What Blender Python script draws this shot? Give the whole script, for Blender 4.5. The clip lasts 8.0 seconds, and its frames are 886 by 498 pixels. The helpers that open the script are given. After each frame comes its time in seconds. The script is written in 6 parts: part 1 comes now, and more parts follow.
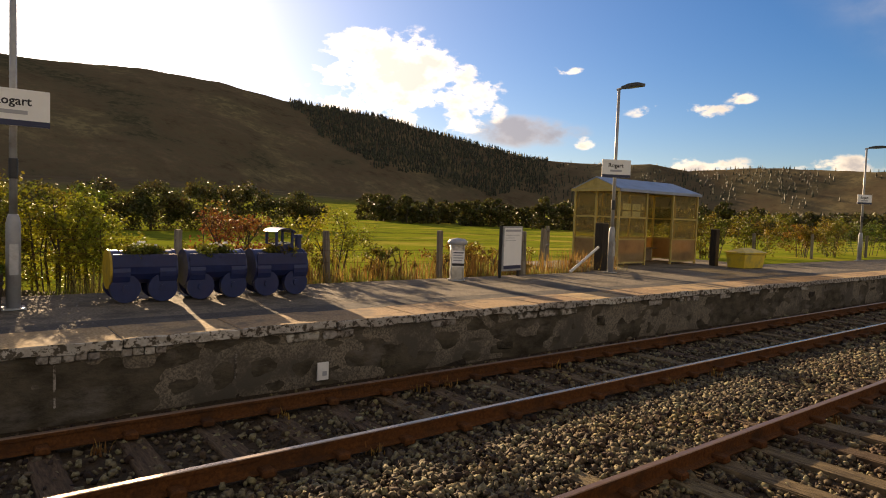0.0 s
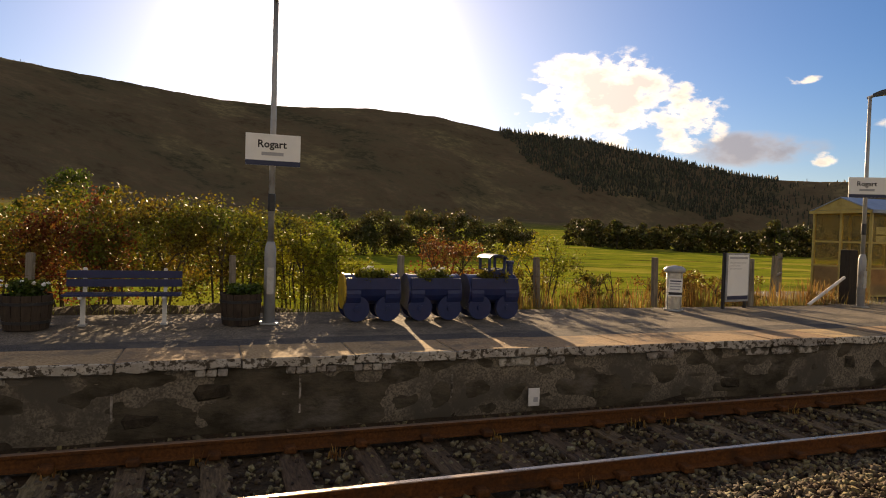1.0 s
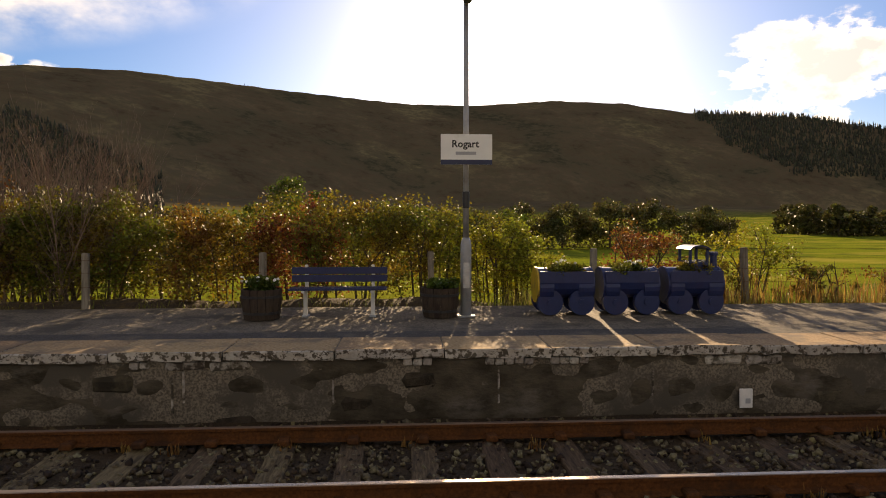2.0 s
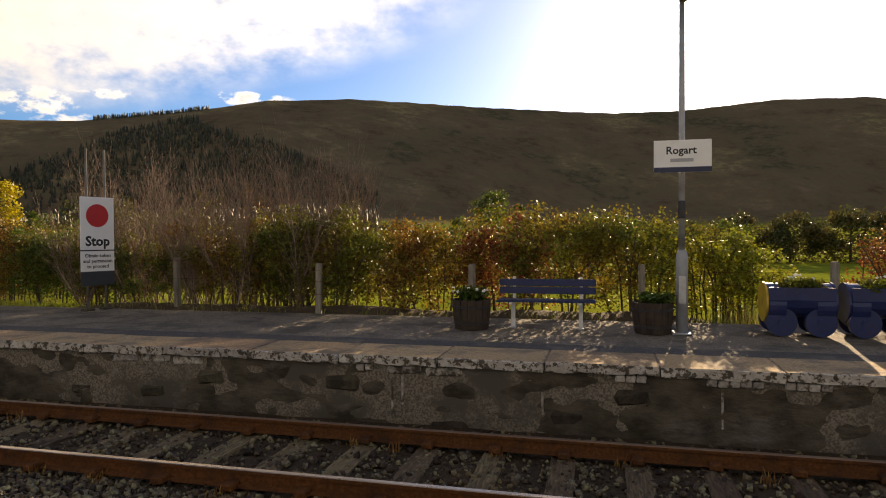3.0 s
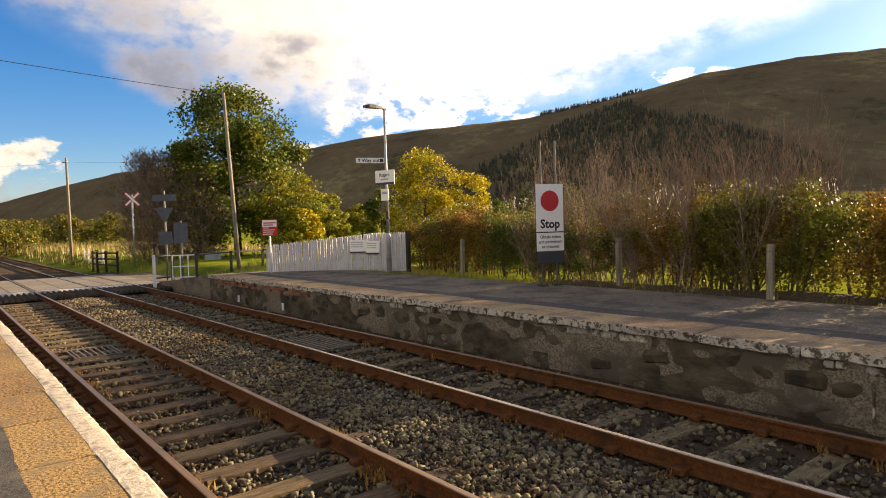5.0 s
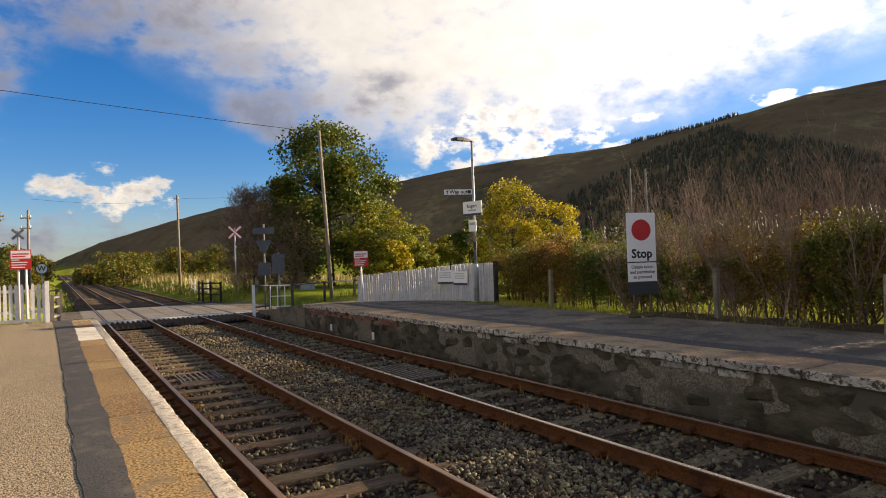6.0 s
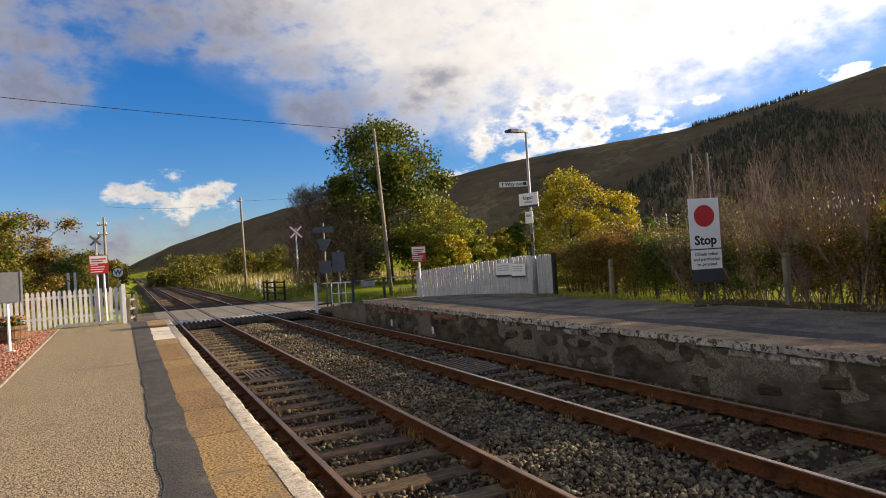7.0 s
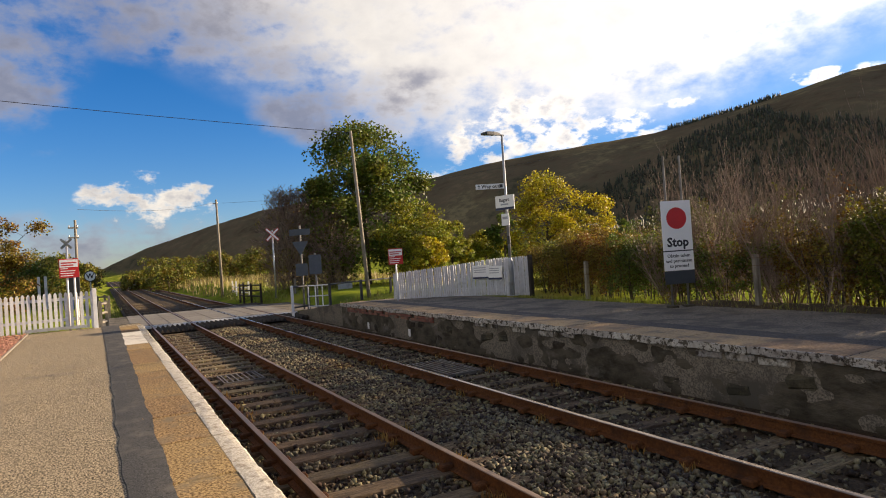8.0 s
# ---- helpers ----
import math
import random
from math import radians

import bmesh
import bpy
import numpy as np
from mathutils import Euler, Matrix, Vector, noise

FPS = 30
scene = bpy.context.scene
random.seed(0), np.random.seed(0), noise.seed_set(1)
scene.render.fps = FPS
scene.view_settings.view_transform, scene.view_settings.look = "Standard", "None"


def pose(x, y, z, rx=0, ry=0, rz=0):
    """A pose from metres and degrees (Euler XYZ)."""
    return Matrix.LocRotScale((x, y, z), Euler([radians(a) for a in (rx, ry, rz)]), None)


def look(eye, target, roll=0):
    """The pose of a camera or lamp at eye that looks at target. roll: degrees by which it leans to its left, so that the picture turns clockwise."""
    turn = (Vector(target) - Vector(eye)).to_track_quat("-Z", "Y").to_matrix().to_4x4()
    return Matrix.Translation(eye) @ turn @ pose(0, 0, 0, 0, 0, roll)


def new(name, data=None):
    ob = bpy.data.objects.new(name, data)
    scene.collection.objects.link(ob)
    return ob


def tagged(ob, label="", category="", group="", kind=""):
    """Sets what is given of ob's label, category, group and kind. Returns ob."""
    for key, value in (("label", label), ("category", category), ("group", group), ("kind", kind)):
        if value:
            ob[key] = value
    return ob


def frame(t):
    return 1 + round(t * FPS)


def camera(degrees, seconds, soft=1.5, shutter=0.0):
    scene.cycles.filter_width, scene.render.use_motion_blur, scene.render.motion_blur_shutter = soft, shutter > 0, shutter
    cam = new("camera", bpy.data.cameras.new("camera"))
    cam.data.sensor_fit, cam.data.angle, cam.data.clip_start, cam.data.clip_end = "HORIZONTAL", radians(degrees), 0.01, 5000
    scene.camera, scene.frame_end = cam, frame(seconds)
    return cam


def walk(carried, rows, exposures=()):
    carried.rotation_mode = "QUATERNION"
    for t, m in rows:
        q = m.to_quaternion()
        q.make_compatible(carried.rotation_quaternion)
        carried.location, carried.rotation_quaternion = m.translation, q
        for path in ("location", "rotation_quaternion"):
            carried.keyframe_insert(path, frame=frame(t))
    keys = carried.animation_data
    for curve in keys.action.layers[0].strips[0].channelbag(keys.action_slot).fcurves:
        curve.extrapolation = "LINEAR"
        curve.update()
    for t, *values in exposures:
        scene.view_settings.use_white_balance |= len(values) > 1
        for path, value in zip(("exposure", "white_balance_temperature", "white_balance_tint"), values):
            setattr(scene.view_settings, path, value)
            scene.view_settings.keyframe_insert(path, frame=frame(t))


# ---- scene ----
EXPOSURES = [(0.0, 1.1, 9400, 16), (1.0, 0.95, 9400, 16), (2.5, 1.15, 9000, 15), (3.5, 1.4, 8500, 13), (4.5, 1.85, 9200, 14), (5.2, 1.65, 8700, 13), (6.5, 1.25, 7250, 12), (8.0, 1.3, 7250, 12)]
cam = camera(68.82, 8.0, soft=1.0)
PATH = [
    (0.0, look((0.295, 0.052, 1.448), (6.458, 7.907, 0.896), 2.03)),
    (0.5, look((0.268, 0.048, 1.459), (4.915, 8.893, 1.048), 0.86)),
    (1.0, look((0.216, 0.035, 1.465), (3.607, 9.438, 1.201), 1.75)),
    (1.2, look((0.158, 0.013, 1.463), (3.088, 9.572, 1.241), 1.55)),
    (2.3, look((0.088, -0.012, 1.465), (-0.205, 9.975, 1.053), -0.33)),
    (2.5, look((0.058, -0.010, 1.475), (-0.790, 9.947, 1.110), -0.30)),
    (3.0, look((0.010, -0.011, 1.451), (-2.450, 9.680, 1.263), -0.37)),
    (3.5, look((-0.077, 0.012, 1.445), (-4.371, 9.041, 1.224), -1.47)),
    (4.0, look((-0.147, -0.009, 1.436), (-6.197, 7.947, 1.092), -2.30)),
    (4.5, look((-0.164, -0.028, 1.433), (-6.997, 7.243, 0.758), -1.49)),
    (5.0, look((-0.155, -0.002, 1.451), (-7.960, 6.239, 1.082), -1.71)),
    (5.2, look((-0.128, -0.013, 1.446), (-8.110, 6.010, 1.298), -1.43)),
    (6.3, look((-0.099, -0.024, 1.446), (-8.862, 4.789, 1.633), -2.25)),
    (6.5, look((-0.069, -0.029, 1.438), (-8.937, 4.588, 1.636), -2.47)),
    (7.0, look((-0.087, -0.019, 1.439), (-9.085, 4.342, 1.537), -3.63)),
    (7.5, look((-0.070, 0.004, 1.447), (-8.957, 4.587, 1.429), -4.92)),
    (8.0, look((-0.045, 0.043, 1.452), (-8.896, 4.695, 1.556), -3.83)),
]
walk(cam, PATH, EXPOSURES)

# ---- world, sun ----
SUN_AZ, SUN_EL = 8.5, 15.0          # degrees from the y axis towards x, and above the horizon


def sky_world():
    w = bpy.data.worlds.new("sky")
    scene.world = w
    w.use_nodes = True
    nt = w.node_tree
    nt.nodes.clear()
    N, L = nt.nodes.new, nt.links.new

    def math_(op, a, b=None, clamp=False):
        n = N("ShaderNodeMath")
        n.operation, n.use_clamp = op, clamp
        for i, v in enumerate((a, b)):
            if v is None:
                continue
            if isinstance(v, (int, float)):
                n.inputs[i].default_value = v
            else:
                L(v, n.inputs[i])
        return n.outputs[0]

    def mix(fac, a, b):
        n = N("ShaderNodeMix")
        n.data_type = "RGBA"
        for sock, v in ((n.inputs[0], fac), (n.inputs[6], a), (n.inputs[7], b)):
            if isinstance(v, (int, float)):
                sock.default_value = v
            elif isinstance(v, tuple):
                sock.default_value = (*v, 1)
            else:
                L(v, sock)
        return n.outputs[2]

    sky = N("ShaderNodeTexSky")
    sky.sky_type, sky.sun_disc = "NISHITA", False
    sky.sun_elevation, sky.sun_rotation = radians(SUN_EL), radians(SUN_AZ)
    sky.air_density, sky.dust_density, sky.ozone_density = 1.0, 0.35, 4.0
    co = N("ShaderNodeTexCoord").outputs["Generated"]
    sep = N("ShaderNodeSeparateXYZ")
    L(co, sep.inputs[0])
    az = math_("ARCTAN2", sep.outputs[0], sep.outputs[1])
    el = math_("ARCSINE", sep.outputs[2])
    # clouds by kind: azimuth, height, half width, half height (degrees), weight
    veil = [(-50, 19.5, 19, 7, 1.2), (-41, 18.5, 17, 4.5, 0.9), (-61, 16, 9, 5, 1.0), (-56, 25, 24, 10, 1.2), (-32, 21, 15, 5, 0.7),
            # unseen banks behind and overhead, added to lift and neutralise the ambient light
            (130, 25, 45, 17, 1.1), (-145, 28, 40, 20, 1.1), (178, 30, 40, 20, 1.1), (-178, 30, 30, 20, 1.1), (0, 82, 190, 22, 0.5)]
    heaped = [(-54.5, 11.2, 5, 2.2, 1.1), (-58.5, 9.8, 3.2, 1.8, 0.9), (-46.3, 10.0, 2.4, 1.1, 0.95), (-50, 9.4, 2.6, 1.3, 0.8), (-31.5, 11.6, 3.6, 0.5, 0.9),
              (-41, 11.2, 2.2, 0.4, 0.7), (-86, 6.0, 4.6, 2.0, 1.25), (-83.3, 5.2, 2.6, 1.5, 1.0), (-63, 7.1, 2.2, 1.0, 0.95), (-77, 6.6, 2.2, 0.9, 0.7),
              (33, 11.2, 6.5, 3.6, 1.25), (29, 9.6, 4, 2.2, 1.0), (39.5, 10.2, 3.0, 2.8, 1.1), (58, 9.0, 4.0, 0.6, 0.95), (62, 9.9, 1.2, 0.5, 0.8),
              (47.5, 12.4, 2.0, 0.35, 0.9), (60, 4.6, 3.0, 0.8, 1.2), (69, 4.6, 3.0, 0.8, 0.9), (50, 6.4, 0.9, 0.5, 0.9), (-45, 9.2, 3.0, 0.7, 0.8)]
    grey = [(-83, 20.3, 9, 3.0, 1.0), (-76, 17.2, 4.6, 1.5, 0.85), (-96, 16.8, 4.6, 4.6, 1.1), (-72.3, 13.2, 4.6, 2.6, 1.0), (-66, 13.5, 6, 2.6, 0.8),
            (-90, 2.8, 10, 2.2, 0.95), (45, 7.3, 4.2, 1.1, 1.1), (-94.5, 10, 1.8, 0.6, 0.6)]

    def cloud_noise(scale, detail, stretch):
        mp = N("ShaderNodeMapping")
        mp.inputs["Scale"].default_value = (scale, scale, scale * stretch)
        L(co, mp.inputs[0])
        n = N("ShaderNodeTexNoise")
        n.inputs["Scale"].default_value, n.inputs["Detail"].default_value, n.inputs["Roughness"].default_value = 1.0, detail, 0.58
        L(mp.outputs[0], n.inputs["Vector"])
        return math_("SUBTRACT", n.outputs["Fac"], 0.5)

    fine, broad, lumps = cloud_noise(17, 10, 1.7), cloud_noise(6.5, 7, 2.0), cloud_noise(22, 6, 1.4)

    def bank(heaps, amount, lo, hi):
        """Density of one kind of cloud, and the raw value behind it."""
        mask = None
        for a, e, wd, ht, k in heaps:
            u = math_("MULTIPLY", math_("SUBTRACT", az, radians(a)), 1 / radians(wd))
            v = math_("MULTIPLY", math_("SUBTRACT", el, radians(e)), 1 / radians(ht))
            q = math_("ADD", math_("MULTIPLY", u, u), math_("MULTIPLY", v, v))
            m = math_("MULTIPLY", math_("SUBTRACT", 1.0, math_("MULTIPLY", q, 0.42), True), k)
            mask = m if mask is None else math_("MAXIMUM", mask, m)
        edge = math_("MULTIPLY", mask, 1.4, True)
        ragged = math_("ADD", math_("MULTIPLY", fine, amount), math_("MULTIPLY", broad, amount * 0.8))
        d = math_("ADD", math_("MULTIPLY", mask, 0.9), math_("MULTIPLY", ragged, edge))
        r = N("ShaderNodeMapRange")
        r.interpolation_type = "SMOOTHSTEP"
        r.inputs[1].default_value, r.inputs[2].default_value = lo, hi
        L(d, r.inputs[0])
        return r.outputs[0], d

    veil_d, veil_raw = bank(veil, 1.5, -0.02, 1.0)
    heap_d, heap_raw = bank(heaped, 4.2, 0.40, 0.95)
    grey_d, grey_raw = bank(grey, 2.4, 0.15, 1.15)

    def tone_of(raw_value, k, lo, hi, thin, deep):
        """Thick cloud is greyer than its thin, lit rim."""
        r = N("ShaderNodeMapRange")
        r.inputs[1].default_value, r.inputs[2].default_value = lo, hi
        L(math_("ADD", raw_value, math_("MULTIPLY", lumps, k)), r.inputs[0])
        return mix(r.outputs[0], thin, deep)

    veil_c = tone_of(veil_raw, 1.2, 0.5, 1.6, (6.4, 6.4, 6.4), (4.8, 4.9, 5.2))
    heap_c = tone_of(heap_raw, 2.0, 0.6, 1.5, (7.4, 7.3, 7.1), (3.7, 3.9, 4.5))
    grey_c = tone_of(grey_raw, 1.2, 0.3, 1.2, (3.6, 3.7, 4.4), (2.0, 2.2, 3.0))
    # bright sky round the sun: the aureole of thin high cloud
    s = Vector((math.sin(radians(SUN_AZ)) * math.cos(radians(SUN_EL)), math.cos(radians(SUN_AZ)) * math.cos(radians(SUN_EL)), math.sin(radians(SUN_EL))))
    dot = N("ShaderNodeVectorMath")
    dot.operation = "DOT_PRODUCT"
    dot.inputs[1].default_value = s
    L(co, dot.inputs[0])
    c = math_("MAXIMUM", dot.outputs["Value"], 0.0)
    aur = math_("ADD", math_("MULTIPLY", math_("POWER", c, 4.0), 1.7), math_("ADD", math_("MULTIPLY", math_("POWER", c, 24.0), 4.0), math_("MULTIPLY", math_("POWER", c, 160.0), 34.0)))
    lit = N("ShaderNodeVectorMath")
    lit.operation = "SCALE"
    lit.inputs[0].default_value = (1.0, 0.98, 0.94)
    L(aur, lit.inputs["Scale"])
    tone = N("ShaderNodeHueSaturation")
    tone.inputs["Saturation"].default_value = 1.32
    tone.inputs["Value"].default_value = 1.15
    L(sky.outputs[0], tone.inputs["Color"])
    warm = N("ShaderNodeVectorMath")
    warm.operation = "MULTIPLY"
    warm.inputs[1].default_value = (0.92, 0.96, 1.26)
    L(tone.outputs[0], warm.inputs[0])
    # cloud towards the sun is lit through
    def lit_through(colour, by):
        n = N("ShaderNodeVectorMath")
        n.operation = "SCALE"
        L(colour, n.inputs[0])
        L(math_("ADD", 1.0, math_("MULTIPLY", math_("POWER", c, 1.6), by)), n.inputs["Scale"])
        return n.outputs[0]

    base = mix(veil_d, warm.outputs[0], lit_through(veil_c, 1.3))
    base = mix(math_("MULTIPLY", grey_d, 0.85), base, lit_through(grey_c, 0.8))
    base = mix(heap_d, base, lit_through(heap_c, 1.2))
    add = N("ShaderNodeVectorMath")
    add.operation = "ADD"
    L(base, add.inputs[0])
    L(lit.outputs[0], add.inputs[1])
    bg = N("ShaderNodeBackground")
    bg.inputs["Strength"].default_value = 0.05
    L(add.outputs[0], bg.inputs["Color"])
    L(bg.outputs[0], N("ShaderNodeOutputWorld").inputs[0])
    sun = new("sun", bpy.data.lights.new("sun", "SUN"))
    sun.data.energy, sun.data.angle, sun.data.color = 5.0, radians(0.53), (1.0, 0.84, 0.64)
    sun.matrix_world = look(s * 100, (0, 0, 0))


sky_world()

# ---- materials ----
MATS = {}


def mat(name, a, b=None, rough=0.7, metal=0.0, scale=8.0, detail=6.0, c=None, c_scale=1.2, c_at=(0.5, 0.7), bump=0.3, bump_scale=None,
        bump_dist=0.01, vary=0.0, trans=0.0, stretch=(1, 1, 1), island=0.0, spec=0.5, grain=(0.32, 0.68)):
    """Procedural surface: grain between colours a and b, large stains of colour c, relief, and a shift from piece to piece."""
    if name in MATS:
        return MATS[name]
    m = bpy.data.materials.new(name)
    m.use_nodes = True
    nt = m.node_tree
    N, L = nt.nodes.new, nt.links.new
    bs = nt.nodes["Principled BSDF"]
    co = N("ShaderNodeTexCoord")
    mp = N("ShaderNodeMapping")
    mp.inputs["Scale"].default_value = stretch
    geo = N("ShaderNodeNewGeometry")
    L(geo.outputs["Position"], mp.inputs[0])

    def noise_(s, d, r=0.6):
        n = N("ShaderNodeTexNoise")
        n.inputs["Scale"].default_value, n.inputs["Detail"].default_value, n.inputs["Roughness"].default_value = s, d, r
        L(mp.outputs[0], n.inputs["Vector"])
        return n.outputs["Fac"]

    def mixc(fac, x, y):
        n = N("ShaderNodeMix")
        n.data_type = "RGBA"
        L(fac, n.inputs[0])
        for sock, v in ((n.inputs[6], x), (n.inputs[7], y)):
            if isinstance(v, tuple):
                sock.default_value = (*v, 1)
            else:
                L(v, sock)
        return n.outputs[2]

    def span(x, lo, hi):
        n = N("ShaderNodeMapRange")
        n.inputs[1].default_value, n.inputs[2].default_value = lo, hi
        L(x, n.inputs[0])
        return n.outputs[0]

    b = b or tuple(v * 0.8 for v in a)
    col = mixc(span(noise_(scale, detail), *grain), a, b)
    if c:
        col = mixc(span(noise_(c_scale, 5, 0.65), *c_at), col, c)
    if vary or island:
        hs = N("ShaderNodeHueSaturation")
        rnd = N("ShaderNodeObjectInfo").outputs["Random"] if vary else geo.outputs["Random Per Island"]
        k = vary or island
        v = N("ShaderNodeMapRange")
        v.inputs[3].default_value, v.inputs[4].default_value = 1 - k, 1 + k
        L(rnd, v.inputs[0])
        L(v.outputs[0], hs.inputs["Value"])
        h = N("ShaderNodeMapRange")
        h.inputs[3].default_value, h.inputs[4].default_value = 0.5 - k * 0.05, 0.5 + k * 0.05
        L(rnd, h.inputs[0])
        L(h.outputs[0], hs.inputs["Hue"])
        L(col, hs.inputs["Color"])
        col = hs.outputs[0]
    L(col, bs.inputs["Base Color"])
    rr = span(noise_(scale * 0.6, 4), 0.2, 0.8)
    rm = N("ShaderNodeMapRange")
    rm.inputs[3].default_value, rm.inputs[4].default_value = max(rough - 0.1, 0.02), min(rough + 0.1, 1)
    L(rr, rm.inputs[0])
    L(rm.outputs[0], bs.inputs["Roughness"])
    bs.inputs["Metallic"].default_value = metal
    bs.inputs["Specular IOR Level"].default_value = spec if rough < 0.7 else spec * 0.3
    if bump:
        bp = N("ShaderNodeBump")
        bp.inputs["Strength"].default_value, bp.inputs["Distance"].default_value = bump, bump_dist
        L(noise_(bump_scale or scale * 2.5, 6), bp.inputs["Height"])
        L(bp.outputs[0], bs.inputs["Normal"])
    if trans:
        tr = N("ShaderNodeBsdfTranslucent")
        L(col, tr.inputs[0])
        ms = N("ShaderNodeMixShader")
        ms.inputs[0].default_value = trans
        L(bs.outputs[0], ms.inputs[1])
        L(tr.outputs[0], ms.inputs[2])
        L(ms.outputs[0], nt.nodes["Material Output"].inputs[0])
    MATS[name] = m
    return m


def ground_material():
    """Grass near by, moor and forest on the hills, by patches of their own."""
    m = bpy.data.materials.new("grass_and_moor")
    m.use_nodes = True
    nt = m.node_tree
    N, L = nt.nodes.new, nt.links.new
    bs = nt.nodes["Principled BSDF"]
    geo = N("ShaderNodeNewGeometry")
    sep = N("ShaderNodeSeparateXYZ")
    L(geo.outputs["Position"], sep.inputs[0])

    def noise_(s, d, r=0.6):
        n = N("ShaderNodeTexNoise")
        n.inputs["Scale"].default_value, n.inputs["Detail"].default_value, n.inputs["Roughness"].default_value = s, d, r
        L(geo.outputs["Position"], n.inputs["Vector"])
        return n.outputs["Fac"]

    def span(x, lo, hi, smooth=False):
        n = N("ShaderNodeMapRange")
        n.interpolation_type = "SMOOTHSTEP" if smooth else "LINEAR"
        n.inputs[1].default_value, n.inputs[2].default_value = lo, hi
        L(x, n.inputs[0])
        return n.outputs[0]

    def mixc(fac, x, y):
        n = N("ShaderNodeMix")
        n.data_type = "RGBA"
        L(fac, n.inputs[0])
        for sock, v in ((n.inputs[6], x), (n.inputs[7], y)):
            if isinstance(v, tuple):
                sock.default_value = (*v, 1)
            else:
                L(v, sock)
        return n.outputs[2]

    grass = mixc(span(noise_(6, 8), 0.3, 0.7), (0.115, 0.155, 0.016), (0.20, 0.22, 0.03))
    grass = mixc(span(noise_(0.35, 6), 0.48, 0.62), grass, (0.085, 0.115, 0.02))
    grass = mixc(span(noise_(0.12, 5), 0.53, 0.66), grass, (0.28, 0.25, 0.05))
    moor = mixc(span(noise_(0.012, 8, 0.7), 0.38, 0.62), (0.085, 0.062, 0.038), (0.17, 0.125, 0.075))
    moor = mixc(span(noise_(0.0045, 7, 0.68), 0.52, 0.62), moor, (0.20, 0.16, 0.085))
    moor = mixc(span(noise_(0.006, 9, 0.72), 0.52, 0.62), moor, (0.065, 0.06, 0.036))
    moor = mixc(span(noise_(0.06, 6, 0.7), 0.44, 0.60), moor, (0.115, 0.094, 0.056))
    high = N("ShaderNodeMath")
    high.operation = "ADD"
    L(sep.outputs[2], high.inputs[0])
    jit = N("ShaderNodeMath")
    jit.operation = "MULTIPLY"
    L(noise_(0.02, 3), jit.inputs[0])
    jit.inputs[1].default_value = 22
    L(jit.outputs[0], high.inputs[1])
    L(mixc(span(high.outputs[0], 12, 30, True), grass, moor), bs.inputs["Base Color"])
    bs.inputs["Roughness"].default_value = 1.0
    bs.inputs["Specular IOR Level"].default_value = 0.0
    bp = N("ShaderNodeBump")
    bp.inputs["Strength"].default_value, bp.inputs["Distance"].default_value = 0.6, 0.05
    L(noise_(9, 6), bp.inputs["Height"])
    L(bp.outputs[0], bs.inputs["Normal"])
    return m


# ---- mesh helpers ----
def part(name, bm, material, parent=None, label="", smooth=False):
    me = bpy.data.meshes.new(name)
    bm.to_mesh(me)
    bm.free()
    me.materials.append(material)
    if smooth:
        me.polygons.foreach_set("use_smooth", [True] * len(me.polygons))
    ob = new(name, me)
    if parent:
        ob.parent = parent
    return tagged(ob, label)


def raw(name, verts, faces, material, parent=None, label="", smooth=False):
    me = bpy.data.meshes.new(name)
    me.from_pydata(verts, [], faces)
    me.materials.append(material)
    if smooth:
        me.polygons.foreach_set("use_smooth", [True] * len(me.polygons))
    me.update()
    ob = new(name, me)
    if parent:
        ob.parent = parent
    return tagged(ob, label)


def thing(name, m, label, category, group="", kind=""):
    e = new(name)
    e.empty_display_size = 0.1
    e.matrix_basis = m
    return tagged(e, label, category, group, kind)


def shared(name, mesh, m, parent=None):
    ob = new(name, mesh)
    if parent:
        ob.parent = parent
    ob.matrix_basis = m
    return ob


def box(bm, x0, x1, y0, y1, z0, z1, bevel=0.0, m=None):
    r = bmesh.ops.create_cube(bm, size=1)["verts"]
    k = Matrix.Translation(((x0 + x1) / 2, (y0 + y1) / 2, (z0 + z1) / 2)) @ Matrix.Diagonal((x1 - x0, y1 - y0, z1 - z0, 1))
    bmesh.ops.transform(bm, matrix=(m @ k) if m else k, verts=r)
    if bevel:
        es = list({e for v in r for e in v.link_edges})
        bmesh.ops.bevel(bm, geom=es, offset=bevel, segments=2, affect="EDGES")
    return bm


def tube(bm, p, q, r0, r1=None, n=12, caps=True):
    p, q = Vector(p), Vector(q)
    d = q - p
    k = Matrix.Translation((p + q) / 2) @ d.to_track_quat("Z", "Y").to_matrix().to_4x4()
    bmesh.ops.create_cone(bm, cap_ends=caps, segments=n, radius1=r0, radius2=r0 if r1 is None else r1, depth=d.length, matrix=k)
    return bm


def B():
    return bmesh.new()


def lathe(bm, profile, n=20, centre=(0, 0, 0)):
    rings = []
    for r, z in profile:
        rings.append([bm.verts.new((centre[0] + r * math.cos(2 * math.pi * i / n), centre[1] + r * math.sin(2 * math.pi * i / n), centre[2] + z)) for i in range(n)])
    for a, b in zip(rings, rings[1:]):
        for i in range(n):
            bm.faces.new((a[i], a[(i + 1) % n], b[(i + 1) % n], b[i]))
    if profile[0][0] > 0.001:
        bm.faces.new(list(reversed(rings[0])))
    if profile[-1][0] > 0.001:
        bm.faces.new(rings[-1])
    return bm


